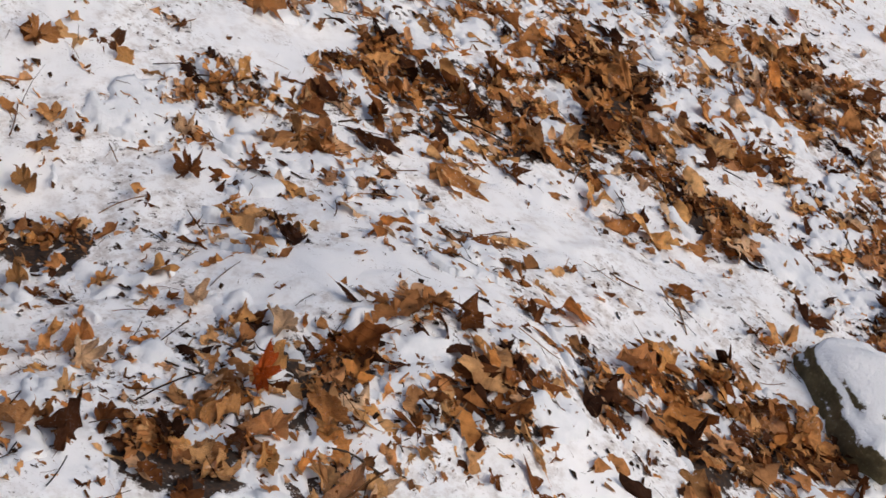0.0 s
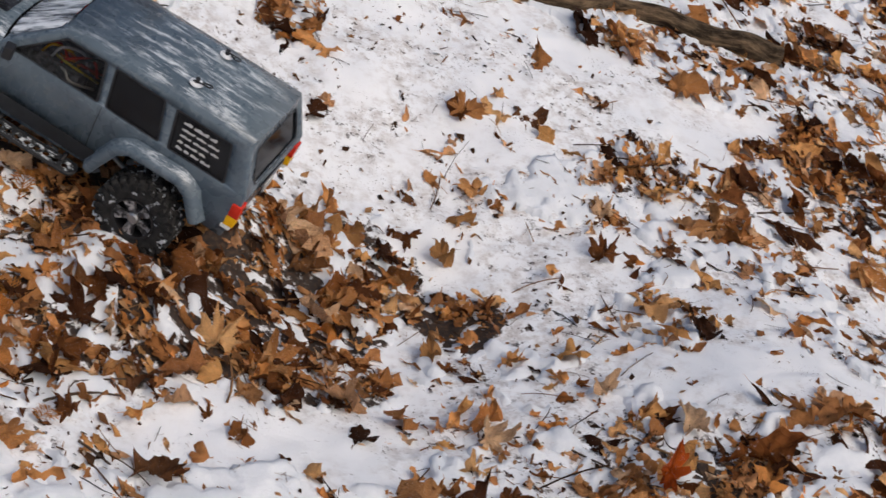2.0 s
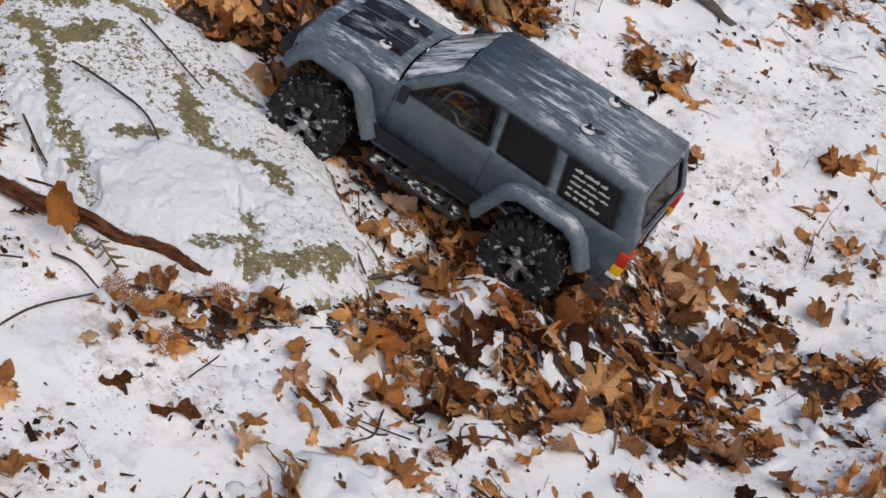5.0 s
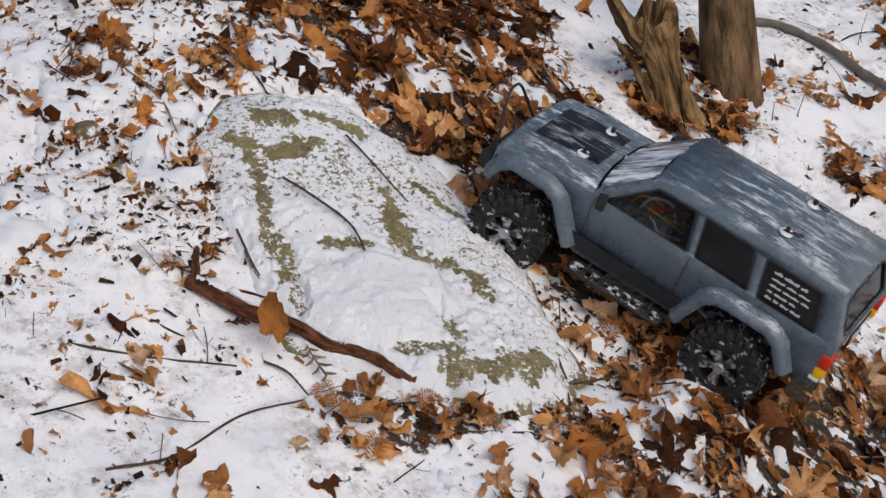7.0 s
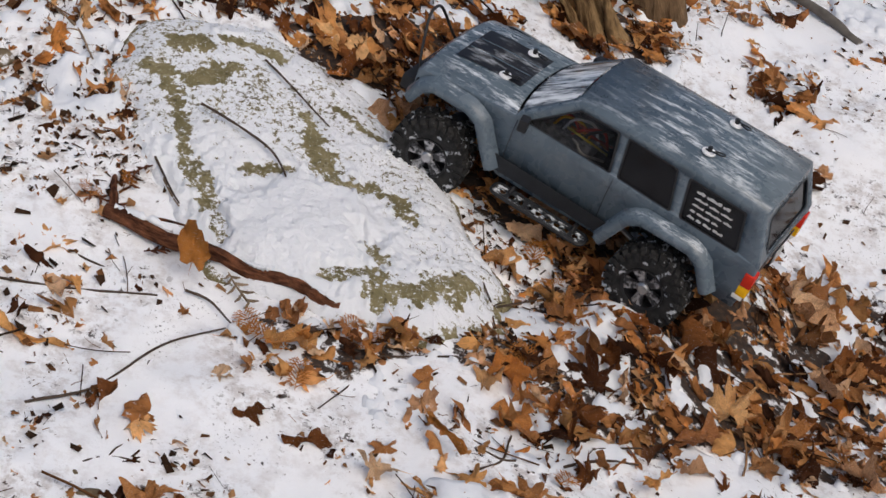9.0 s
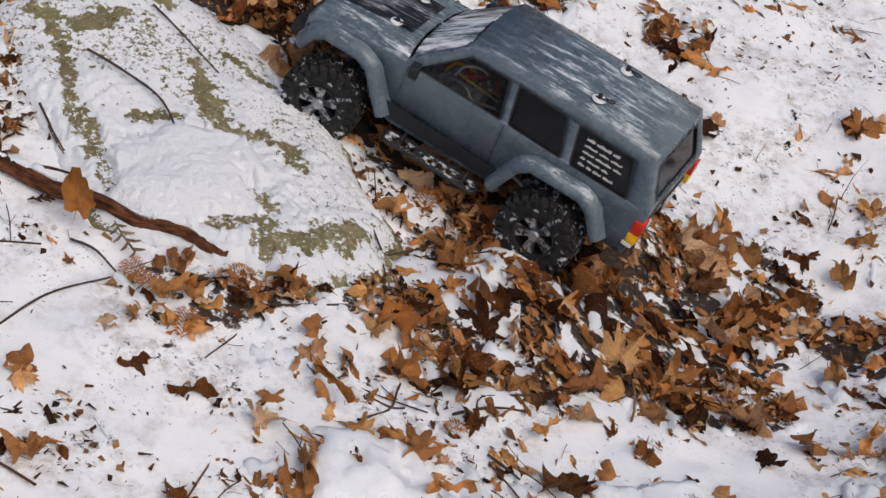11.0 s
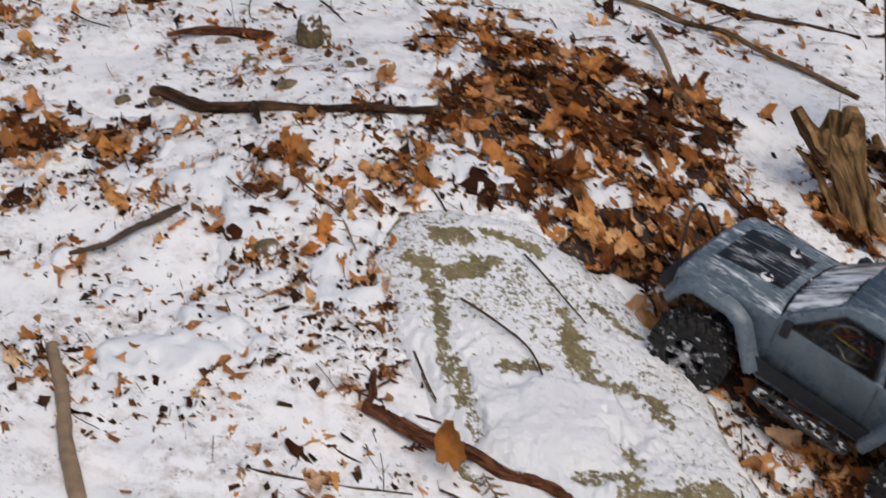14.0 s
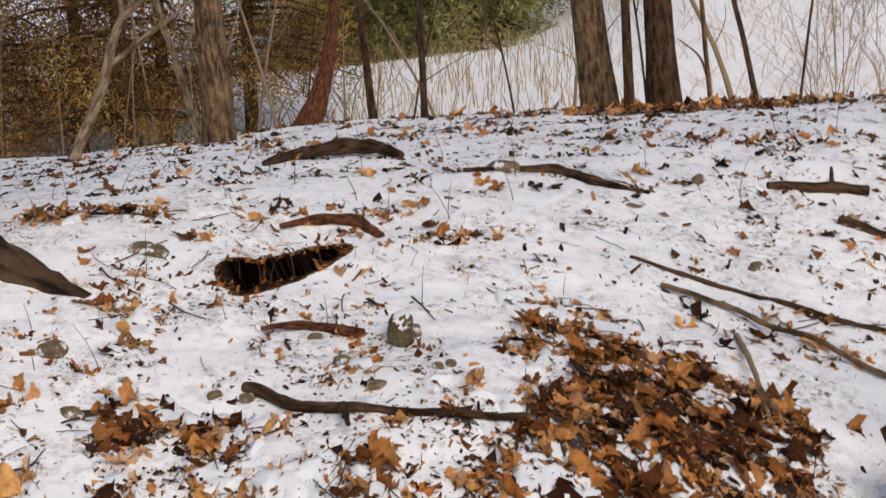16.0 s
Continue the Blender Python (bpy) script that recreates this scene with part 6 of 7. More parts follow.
def car_running_gear(root):
    for x, nm in ((0.156, "front"), (-0.156, "rear")):
        ax = new("axle")
        ax.parent = root
        tagged(ax, "black axle with its round gear case")
        rod("axle_tube", ax, (x, -0.085, 0.0), (x, 0.085, 0.0), 0.0075, BLACK)
        bm = bmesh.new()
        bmesh.ops.create_uvsphere(bm, u_segments=14, v_segments=10, radius=0.019)
        for v in bm.verts:
            v.co = Vector((v.co.x * 1.25, v.co.y * 0.85, v.co.z)) + Vector((x, 0.02, 0.0)) * K
        part("gear_case", bm, BLACK, ax)
        for y in (-0.05, 0.05):
            s = 1 if x > 0 else -1
            rod("suspension_link", root, (x - s * 0.004, y, -0.004), (x - s * 0.125, y * 0.5, 0.012), 0.0034, STEEL if y > 0 else BLACK)
            shock = new("shock_absorber")
            shock.parent = root
            tagged(shock, "coil-over shock with a dull metal spring")
            a, b = Vector((x - s * 0.012, y * 1.15, 0.006)), Vector((x - s * 0.034, y * 0.95, 0.082))
            rod("damper", shock, a, b, 0.0040, BLACK)
            bm = bmesh.new()
            d = b - a
            side = d.orthogonal().normalized()
            up = d.normalized().cross(side)
            coil = [(a.lerp(b, 0.2 + 0.6 * i / 60) + (side * math.cos(i * 0.85) + up * math.sin(i * 0.85)) * 0.0068) * K for i in range(61)]
            tube(bm, coil, 0.0010, 5)
            part("spring", bm, STEEL, shock)
    for y in (-0.034, 0.034):
        block("chassis_rail", root, (-0.01, y, 0.040), (0.40, 0.005, 0.018), BLACK, 0.0015)
    block("gearbox", root, (0.0, 0.0, 0.022), (0.075, 0.055, 0.028), BLACK, 0.004)
    block("skid_plate", root, (0.0, 0.0, 0.003), (0.10, 0.074, 0.005), BLACK, 0.002)
    rod("drive_shaft", root, (0.04, 0.01, 0.018), (0.135, 0.02, 0.004), 0.0042, BLACK)
    rod("drive_shaft", root, (-0.04, 0.0, 0.018), (-0.135, 0.02, 0.004), 0.0042, BLACK)
    block("battery_tray", root, (0.12, 0.0, 0.058), (0.10, 0.05, 0.024), BLACK, 0.003)
    block("electronics_box", root, (-0.06, 0.0, 0.062), (0.09, 0.05, 0.03), BLACK, 0.003)
    for i, (col, y, z) in enumerate([((0.6, 0.22, 0.03), 0.03, 0.098), ((0.65, 0.5, 0.06), 0.045, 0.104), ((0.45, 0.06, 0.04), 0.035, 0.110), ((0.6, 0.58, 0.55), 0.05, 0.096)]):
        bm = bmesh.new()
        tube(bm, [p * K for p in smooth_line([(0.035, y - 0.02, z - 0.02), (0.015 - 0.004 * i, y + 0.012, z), (-0.012, y + 0.006 * i, z - 0.006), (-0.03, y - 0.02, z - 0.026)], 6)], 0.0018, 6)
        part("wire", bm, plain("wire_sheath", col, 0.5, vary=0.1), root)
    for s in (1, -1):
        block("inner_fender", root, (0.155, s * 0.066, 0.070), (0.085, 0.003, 0.026), BLACK, 0.001)
        block("inner_fender", root, (-0.152, s * 0.066, 0.066), (0.085, 0.003, 0.026), BLACK, 0.001)


def car_fittings(root):
    # bonnet panel with two ribs
    hz = lambda x, y: 0.101 + (0.0965 - 0.101) * (x - 0.076) / 0.074 + 0.010 * (1 - abs(y / 0.088) ** 4) if x < 0.15 else 0.0965 + (0.0905 - 0.0965) * (x - 0.15) / 0.055 + 0.0105 * (1 - abs(y / 0.088) ** 4)
    bm = bmesh.new()
    nx, ny = 10, 8
    g = [[bm.verts.new(Vector((0.097 + 0.092 * i / nx, -0.043 + 0.086 * j / ny, hz(0.097 + 0.092 * i / nx, -0.043 + 0.086 * j / ny) + 0.0016)) * K) for j in range(ny + 1)] for i in range(nx + 1)]
    for i in range(nx):
        for j in range(ny):
            bm.faces.new((g[i][j], g[i + 1][j], g[i + 1][j + 1], g[i][j + 1]))
    panel = part("bonnet_panel", bm, PANEL, root, "black bonnet panel smeared with melting frost")
    for y in (-0.0135, 0.0135):
        bm = bmesh.new()
        tube(bm, [Vector((x, y, hz(x, y) + 0.0012)) * K for x in (0.100, 0.125, 0.15, 0.170, 0.186)], 0.0013, 6)
        part("rib", bm, PAINT, panel)
    for x, ys, hgt in ((0.122, 0.037, 0.0), (-0.143, 0.042, 1.0)):
        for s in (1, -1):
            z = hz(x, ys) if x > 0 else 0.1645
            post = new("body_post")
            post.parent = root
            tagged(post, "body post with white washer and wire clip")
            bm = bmesh.new()
            lathe(bm, [(0.0001, 0.0020), (0.0035, 0.0022), (0.0090, 0.0012), (0.0092, 0.0), (0.0088, -0.0006)], 20)
            bmesh.ops.rotate(bm, matrix=Matrix.Rotation(radians(90), 3, "X"), verts=bm.verts)
            bmesh.ops.translate(bm, vec=Vector((x, s * ys, z + 0.0008)) * K, verts=bm.verts)
            bmesh.ops.recalc_face_normals(bm, faces=bm.faces)
            part("washer", bm, DISC, post)
            rod("pin", post, (x, s * ys, z - 0.01), (x, s * ys, z + 0.0085), 0.0028, BLACK)
            bm = bmesh.new()
            c = Vector((x, s * ys, z + 0.0045))
            d = Vector((-1, -0.15 * s, 0.05))
            e = Vector((0.12, 1, 0)) * s
            tube(bm, [p * K for p in smooth_line([c - d * 0.004 + e * 0.002, c + d * 0.008 + e * 0.0022, c + d * 0.016 + e * 0.003, c + d * 0.019, c + d * 0.015 - e * 0.003, c + d * 0.006 - e * 0.001], 5)], 0.0011, 6)
            part("clip", bm, BLACK, post)
    for s in (1, -1):
        # lower door trim
        bm = bmesh.new()
        pane(bm, [(0.080, 0.020), (-0.080, 0.020), (-0.092, 0.040), (0.089, 0.043)], lambda x, z, o: (x, s * (side_y(z) + 0.0015 + o), z), 0.0022)
        part("sill_trim", bm, TRIM_DARK, root, "matt black lower door trim", smooth=False)
        # perforated rock slider
        slider = new("rock_slider")
        slider.parent = root
        tagged(slider, "perforated step bar dusted with snow")
        bm = bmesh.new()
        outline = rounded([(0.066, -0.0105), (-0.066, -0.0105), (-0.066, 0.0105), (0.066, 0.0105)], 0.0095, 5)
        holes = []
        for i in range(9):
            hx = -0.052 + 0.013 * i
            holes.append([(hx + 0.0042 * math.cos(a), 0.0045 * math.sin(a)) for a in [2 * math.pi * k / 8 for k in range(8)]])
        fill(bm, outline, holes, lambda a, b: (a, s * (0.098 + b), 0.0035 - 0.10 * b))
        plate = part("step_plate", bm, FROSTED_BLACK, slider, "black perforated plate with frost", smooth=False)
        sol = plate.modifiers.new("thickness", "SOLIDIFY")
        sol.thickness = 0.002
        bm = bmesh.new()
        tube(bm, [Vector((x, s * (0.098 + b), 0.003 - 0.10 * b)) * K for x, b in outline] + [Vector((outline[0][0], s * (0.098 + outline[0][1]), 0.003 - 0.10 * outline[0][1])) * K], 0.0026, 7)
        part("rim_bar", bm, BLACK, slider)
        for x in (0.045, -0.045):
            rod("bracket", slider, (x, s * 0.095, 0.003), (x, s * 0.034, 0.032), 0.003, BLACK)
        # mirror
        mir = new("door_mirror")
        mir.parent = root
        bm = bmesh.new()
        box(bm, 0, 0, 0, 0.012 * K, 0.016 * K, 0.017 * K, None, 0.003)
        ob = part("mirror_shell", bm, BLACK, mir)
        ob.matrix_basis = Matrix.Translation(Vector((0.058, s * 0.1005, 0.1055)) * K) @ Matrix.Rotation(s * 0.25, 4, "Z")
        rod("mirror_arm", mir, (0.060, s * 0.086, 0.102), (0.059, s * 0.097, 0.104), 0.0028, BLACK)
        tagged(mir, "black door mirror")
        # tail lamp wrapped round the corner
        lamp = new("tail_lamp")
        lamp.parent = root
        tagged(lamp, "tail lamp with red, amber and white lenses")
        for nm, z0, z1, mat in (("red_lens", 0.064, 0.082, RED_LENS), ("amber_lens", 0.050, 0.0635, AMBER_LENS), ("white_lens", 0.044, 0.0495, WHITE_LENS)):
            bm = bmesh.new()
            zc = (z0 + z1) / 2
            box(bm, (back_x(zc) + 0.004) * K, s * 0.0835 * K, zc * K, 0.013 * K, 0.0175 * K, (z1 - z0) * K, None, 0.0014)
            part(nm, bm, mat, lamp)
        # headlamps
        bm = bmesh.new()
        lathe(bm, [(0.0001, 0.004), (0.006, 0.003), (0.0095, 0.0)], 18)
        bmesh.ops.rotate(bm, matrix=Matrix.Rotation(radians(-90), 3, "Z"), verts=bm.verts)
        bmesh.ops.translate(bm, vec=Vector((0.209, s * 0.076, 0.069)) * K, verts=bm.verts)
        part("headlamp", bm, WHITE_LENS, root, "round clear headlamp")
        for z in (0.058, 0.070):
            bm = bmesh.new()
            lathe(bm, [(0.0001, 0.0018), (0.0030, 0.0016), (0.0036, 0.0)], 12)
            bmesh.ops.translate(bm, vec=Vector((0.2065, 0.0905, z + 0.004)) * K, verts=bm.verts)
            if s < 0:
                bmesh.ops.scale(bm, vec=(1, -1, 1), verts=bm.verts)
            part("side_marker", bm, BLACK, root)
    block("grille_backing", root, (0.205, 0.0, 0.069), (0.004, 0.17, 0.030), BLACK, 0.001)
    for i in range(9):
        block("grille_bar", root, (0.2105, -0.052 + 0.013 * i, 0.069), (0.004, 0.004, 0.026), PAINT, 0.001)
    # front bumper and stinger hoop
    bumper = new("front_bumper")
    bumper.parent = root
    tagged(bumper, "black bumper with a bent hoop")
    block("bumper_bar", bumper, (0.226, 0.0, 0.050), (0.020, 0.150, 0.020), BLACK, 0.004)
    bm = bmesh.new()
    tube(bm, [p * K for p in smooth_line([(0.228, 0.048, 0.056), (0.239, 0.034, 0.082), (0.250, 0.016, 0.112), (0.252, 0.0, 0.119), (0.250, -0.016, 0.112), (0.239, -0.034, 0.082), (0.228, -0.048, 0.056)], 5)], 0.0021, 8)
    part("hoop", bm, BLACK, bumper)
    for y in (-0.026, 0.026):
        rod("bumper_mount", bumper, (0.18, y, 0.042), (0.222, y, 0.048), 0.004, BLACK)
    # electronics behind the front windows
    tray = block("electronics_tray", root, (0.025, 0.0, 0.082), (0.085, 0.120, 0.026), GREY, 0.003, "grey electronics tray with wires")
    for k, wire_mat in enumerate((RED_LENS, AMBER_LENS, DISC, RED_LENS, BLACK)):
        for s in (1, -1):
            bm = bmesh.new()
            x0 = 0.052 - 0.013 * k
            tube(bm, [p * K for p in smooth_line([(x0, s * 0.050, 0.094), (x0 - 0.012, s * 0.058, 0.112 + 0.004 * (k % 3)), (x0 - 0.032, s * (0.050 - 0.004 * k), 0.116 - 0.004 * (k % 2)), (x0 - 0.045, s * 0.040, 0.095)], 5)], 0.0019, 6)
            part("wire", bm, wire_mat, root)
    # tailgate fittings
    block("handle_recess", root, (-0.2625, 0.0, 0.0835), (0.002, 0.070, 0.0045), BLACK, 0.0005)
    block("number_plate", root, (-0.2632, 0.0, 0.066), (0.002, 0.026, 0.012), WHITE_INK, 0.0005, "blank white plate")
    block("latch", root, (-0.2605, 0.0, 0.053), (0.003, 0.022, 0.004), BLACK, 0.0006)
    block("badge_bar", root, (-0.2635, 0.055, 0.058), (0.0012, 0.018, 0.0025), GREY, 0.0003)
    block("rear_bumper", root, (-0.246, 0.0, 0.036), (0.012, 0.12, 0.012), BLACK, 0.002)
    rod("tow_post", root, (-0.245, 0.0, 0.035), (-0.247, 0.0, 0.008), 0.002, STEEL)
    # door seams
    for s in (1, -1):
        for x in (0.071, -0.064):
            bm = bmesh.new()
            tube(bm, [Vector((x, s * (side_y(z) + 0.0001), z)) * K for z in (0.016, 0.05, 0.075, 0.097)], 0.0005, 5)
            part("door_seam", bm, BLACK, root)


def build_car():
    root = new("model_car")
    car_body(root)
    car_glass(root)
    for s in (1, -1):
        car_flare(root, FRONT_ARCH, s)
        car_flare(root, REAR_ARCH, s)
    for x, s, steer in ((0.156, 1, 10), (0.156, -1, 10), (-0.156, 1, 0), (-0.156, -1, 0)):
        car_wheel(root, x * K, s * (0.100 if x > 0 else 0.094) * K, 0.0, steer, s)
    car_running_gear(root)
    car_fittings(root)
    root.matrix_world = pose(0.2025, 2.09, -0.7961, -7.006, -25.938, 148.806)
    tagged(root, "slate-blue radio-controlled off-road wagon, frosty, nose up against the rock", "model car")


build_car()

# ---- standing trees and the wood behind the brow ----


def tree(x, y, r, height, lean, material, label, seed, limbs=5, name="tree", bare=2.2, flare=1.5, base=None):
    """Tapered trunk with limbs and a bare winter crown."""
    r_ = random.Random(seed)
    z0 = float(slope(x, y))
    root = new(name)
    root.location = (x, y, z0)
    pts = []
    n = 16
    for i in range(n + 1):
        t = i / n
        h = -0.15 + (height + 0.15) * t ** 1.15
        pts.append(Vector((lean[0] * h + r * 0.8 * math.sin(t * 5 + seed), lean[1] * h + r * 0.6 * math.sin(t * 4 + seed * 2), h)))
    radii = [r * (1 - 0.75 * (i / n)) * (1 + (flare - 1) * math.exp(-max(pts[i].z, 0) / (2.2 * r))) for i in range(n + 1)]
    bm = bmesh.new()
    tube(bm, pts, radii, 18, 0.16, seed)
    part("trunk", bm, material, root, angle=80)
    crown = bmesh.new()
    for k in range(limbs):
        t = 0.45 + 0.5 * k / max(1, limbs)
        i = int(t * n)
        p = pts[i]
        if p.z < bare:
            continue
        a = k * 2.4 + seed
        ln = height * (0.34 - 0.2 * t) * r_.uniform(0.8, 1.3)
        q = [p, p + Vector((math.cos(a) * ln * 0.5, math.sin(a) * ln * 0.5, ln * 0.35)), p + Vector((math.cos(a) * ln, math.sin(a) * ln, ln * 0.9))]
        line = smooth_line(q, 4)
        bm = bmesh.new()
        tube(bm, line, [radii[i] * 0.5 * (1 - 0.09 * j) for j in range(len(line))], 7, 0.2, seed + k)
        part("limb", bm, material, root, angle=80)
        for j in range(7):
            s = line[2 + j % (len(line) - 2)]
            b = a + r_.uniform(-1.3, 1.3)
            l2 = ln * r_.uniform(0.2, 0.5)
            e = s + Vector((math.cos(b) * l2, math.sin(b) * l2, l2 * r_.uniform(0.2, 1.0)))
            tube(crown, [s, (s + e) / 2 + Vector((0, 0, l2 * 0.1)), e], [r * 0.10, r * 0.06, r * 0.025], 4, caps=False)
            for _ in range(3):
                f = e.lerp(s, r_.random() * 0.6)
                g = f + Vector((r_.uniform(-1, 1), r_.uniform(-1, 1), r_.uniform(0, 1))) * l2 * 0.45
                tube(crown, [f, g], [r * 0.03, r * 0.012], 3, caps=False)
    if len(crown.verts):
        part("crown", crown, material, root, "bare winter twigs")
    else:
        crown.free()
    return tagged(root, label, "tree")


tree(0.385, 2.70, 0.042, 5.0, (-0.03, 0.0), BARK_WARM, "straight warm-brown young tree rooted in leaves", 2, flare=1.35)
tree(-1.60, 5.30, 0.050, 7.0, (0.0, 0.0), BARK_GREY, "straight tree with rough grey-brown bark", 3, flare=1.3)
tree(-0.345, 5.72, 0.053, 8.0, (-0.07, 0.0), BARK_GREY, "tree with ridged brown bark on the brow", 4)
tree(-0.262, 5.62, 0.017, 5.0, (-0.02, 0.02), BARK_DARK, "slender dark sapling beside larger trunks", 5)
tree(-0.152, 5.66, 0.048, 8.0, (-0.07, 0.0), BARK_DARK, "dark-barked tree on the brow of the hill", 6)
tree(-1.32, 6.45, 0.016, 5.0, (-0.05, 0.0), BARK_DARK, "slender dark sapling at the wood edge", 8)
tree(-1.09, 6.36, 0.014, 5.0, (0.01, 0.0), BARK_DARK, "thin straight sapling at the wood edge", 9)
tree(-1.62, 2.98, 0.16, 7.0, (-0.06, 0.02), BARK_ROOT, "large old tree with spreading roots", 10, flare=1.7)


def sapling(pts, r0, r1, label, material=BARK_GREY, forks=()):
    root = new("sapling")
    p0 = Vector(pts[0])
    root.location = p0
    line = [p - p0 for p in smooth_line(pts, 6)]
    n = len(line)
    bm = bmesh.new()
    tube(bm, line, [r0 + (r1 - r0) * i / (n - 1) for i in range(n)], 9, 0.25, r0 * 1000)
    part("stem", bm, material, root, angle=80)
    for k, d, r in forks:
        bm = bmesh.new()
        a = line[int(k * (n - 1))]
        b = a + Vector(d)
        l2 = smooth_line([a, (a + b) / 2 + Vector((0.02, 0, 0.05 * (b - a).length)), b], 5)
        tube(bm, l2, [r * (1 - 0.07 * i) for i in range(len(l2))], 7, 0.2, r * 900)
        part("side_shoot", bm, material, root, angle=80)
    return tagged(root, label, "sapling", group="saplings at the wood edge")


def gz(x, y, up=0.0):
    return (x, y, float(slope(x, y)) + up)


sapling([gz(-2.12, 5.25, -0.05), gz(-2.00, 5.3, 0.21), gz(-1.92, 5.3, 0.42), gz(-1.78, 5.3, 0.58), gz(-1.5, 5.3, 1.2)], 0.020, 0.010, "pale leaning sapling with a forked stem", BARK_PALE, forks=[(0.35, (0.30, 0.1, 0.22), 0.012), (0.55, (-0.1, 0.0, 0.5), 0.009)])
sapling([gz(-1.72, 5.5, -0.05), gz(-1.80, 5.5, 0.3), gz(-1.86, 5.5, 0.55), gz(-2.0, 5.5, 1.6)], 0.015, 0.008, "thin pale sapling bending away", BARK_PALE, forks=[(0.3, (0.12, 0, 0.35), 0.006)])
sapling([gz(0.00, 5.80, -0.05), gz(-0.02, 5.8, 0.25), gz(-0.03, 5.8, 0.7), gz(0.0, 5.8, 1.8)], 0.009, 0.006, "thin forked sapling on the brow", forks=[(0.2, (-0.10, 0, 0.14), 0.006), (0.6, (0.1, 0.0, 0.4), 0.004)])
sapling([gz(0.165, 5.95, -0.05), gz(0.12, 5.95, 0.2), gz(0.05, 5.95, 0.6), gz(-0.08, 5.95, 1.8)], 0.011, 0.007, "dark thin sapling leaning over snow", BARK_DARK, forks=[(0.5, (0.08, 0, 0.4), 0.005)])
for i in range(16):
    x = -3.0 + 3.9 * ((i * 0.618) % 1.0)
    y = 6.2 + 2.6 * ((i * 0.377) % 1.0)
    h, dx = 0.7 + 1.2 * ((i * 0.29) % 1.0), 0.45 * math.sin(i * 2.7)
    sapling([gz(x, y, -0.04), gz(x + dx * 0.2, y, 0.3 * h), gz(x + dx * 0.6, y, 0.7 * h), gz(x + dx, y, h)], 0.006 + 0.004 * (i % 3), 0.002, "thin bare stem in the undergrowth", TWIG_PALE if i % 3 else BARK_DARK, forks=[(0.5, (0.25 * math.sin(i), 0, 0.3), 0.003), (0.35, (-0.3 * math.cos(i * 1.3), 0, 0.16), 0.003)])

# broken stump and its rotten shell
def stump(x, y):
    """What is left of a broken trunk: a leaning waist of wood that widens to a torn, hollow head."""
    root = new("tree_stump")
    root.location = gz(x, y, -0.03)
    bm = bmesh.new()
    sides = 22
    grain = bm.verts.layers.float_vector.new("grain")
    profile = [(0.0, 0.048, 0.012), (0.03, 0.034, 0.008), (0.07, 0.025, 0.0), (0.11, 0.026, -0.012), (0.14, 0.036, -0.026), (0.165, 0.046, -0.038), (0.185, 0.046, -0.044), (0.188, 0.036, -0.044), (0.160, 0.024, -0.038), (0.140, 0.010, -0.034)]
    rings = []
    for i, (h, r, dx) in enumerate(profile):
        ring = []
        for k in range(sides):
            a = 2 * math.pi * k / sides
            torn_edge = 0.020 * math.sin(2 * a + 0.7) + 0.011 * math.sin(5 * a + 2) + 0.006 * math.sin(11 * a)
            lump = 1 + 0.20 * math.sin(3 * a + 1 + 0.25 * i) + 0.12 * math.sin(7 * a + 0.5 * i) + 0.10 * noise.noise(Vector((3 * math.cos(a), 3 * math.sin(a), h * 30)))
            v = bm.verts.new((dx + r * lump * math.cos(a), 0.8 * r * lump * math.sin(a), h + (torn_edge if i > 4 else 0)))
            v[grain] = (0.05 * math.cos(a), 0.05 * math.sin(a), h)
            ring.append(v)
        rings.append(ring)
    for a, b in zip(rings, rings[1:]):
        for k in range(sides):
            bm.faces.new((a[k], a[(k + 1) % sides], b[(k + 1) % sides], b[k]))
    bm.faces.new(rings[-1])
    part("stump_wood", bm, WOOD_ROT, root, angle=70)
    for k, (x0, y0, x1, y1, h, r) in enumerate([(-0.02, -0.02, -0.085, -0.01, 0.150, 0.010), (0.03, -0.02, 0.018, -0.028, 0.10, 0.011), (-0.045, -0.01, -0.035, -0.03, 0.185, 0.007), (0.0, 0.01, -0.01, 0.02, 0.205, 0.006)]):
        bm = bmesh.new()
        tube(bm, smooth_line([(x0, y0, 0.02 if k < 2 else 0.13), ((x0 + x1) / 2, y1, h * 0.7), (x1, y1, h)], 5), [r * (1 - 0.08 * i) for i in range(11)], 8, 0.5, k)
        part("splinter", bm, WOOD_ROT, root, angle=60)
    tagged(root, "broken rotten tree stump with a torn hollow head", "stump")


stump(0.290, 2.56)
snag = tree(-1.47, 5.95, 0.042, 0.75, (0.28, 0.0), BARK_RED, "broken leaning reddish-brown snag", 12, limbs=0, name="tree_snag")


def root_flare(x, y, pts, r, label):
    root = new("tree_root")
    root.location = gz(x, y)
    base = Vector(root.location)
    bm = bmesh.new()
    line = [Vector(p) - base for p in smooth_line([gz(*p) for p in pts], 6)]
    tube(bm, line, [r * (1 - 0.85 * i / (len(line) - 1)) for i in range(len(line))], 12, 0.35, 3)
    part("root_wood", bm, BARK_ROOT, root, angle=80)
    tagged(root, label, "tree root")


root_flare(-1.5, 2.95, [(-1.52, 2.95, 0.05), (-1.40, 2.90, 0.02), (-1.27, 2.84, 0.0), (-1.13, 2.79, -0.01)], 0.085, "gnarled brown root running into snow")


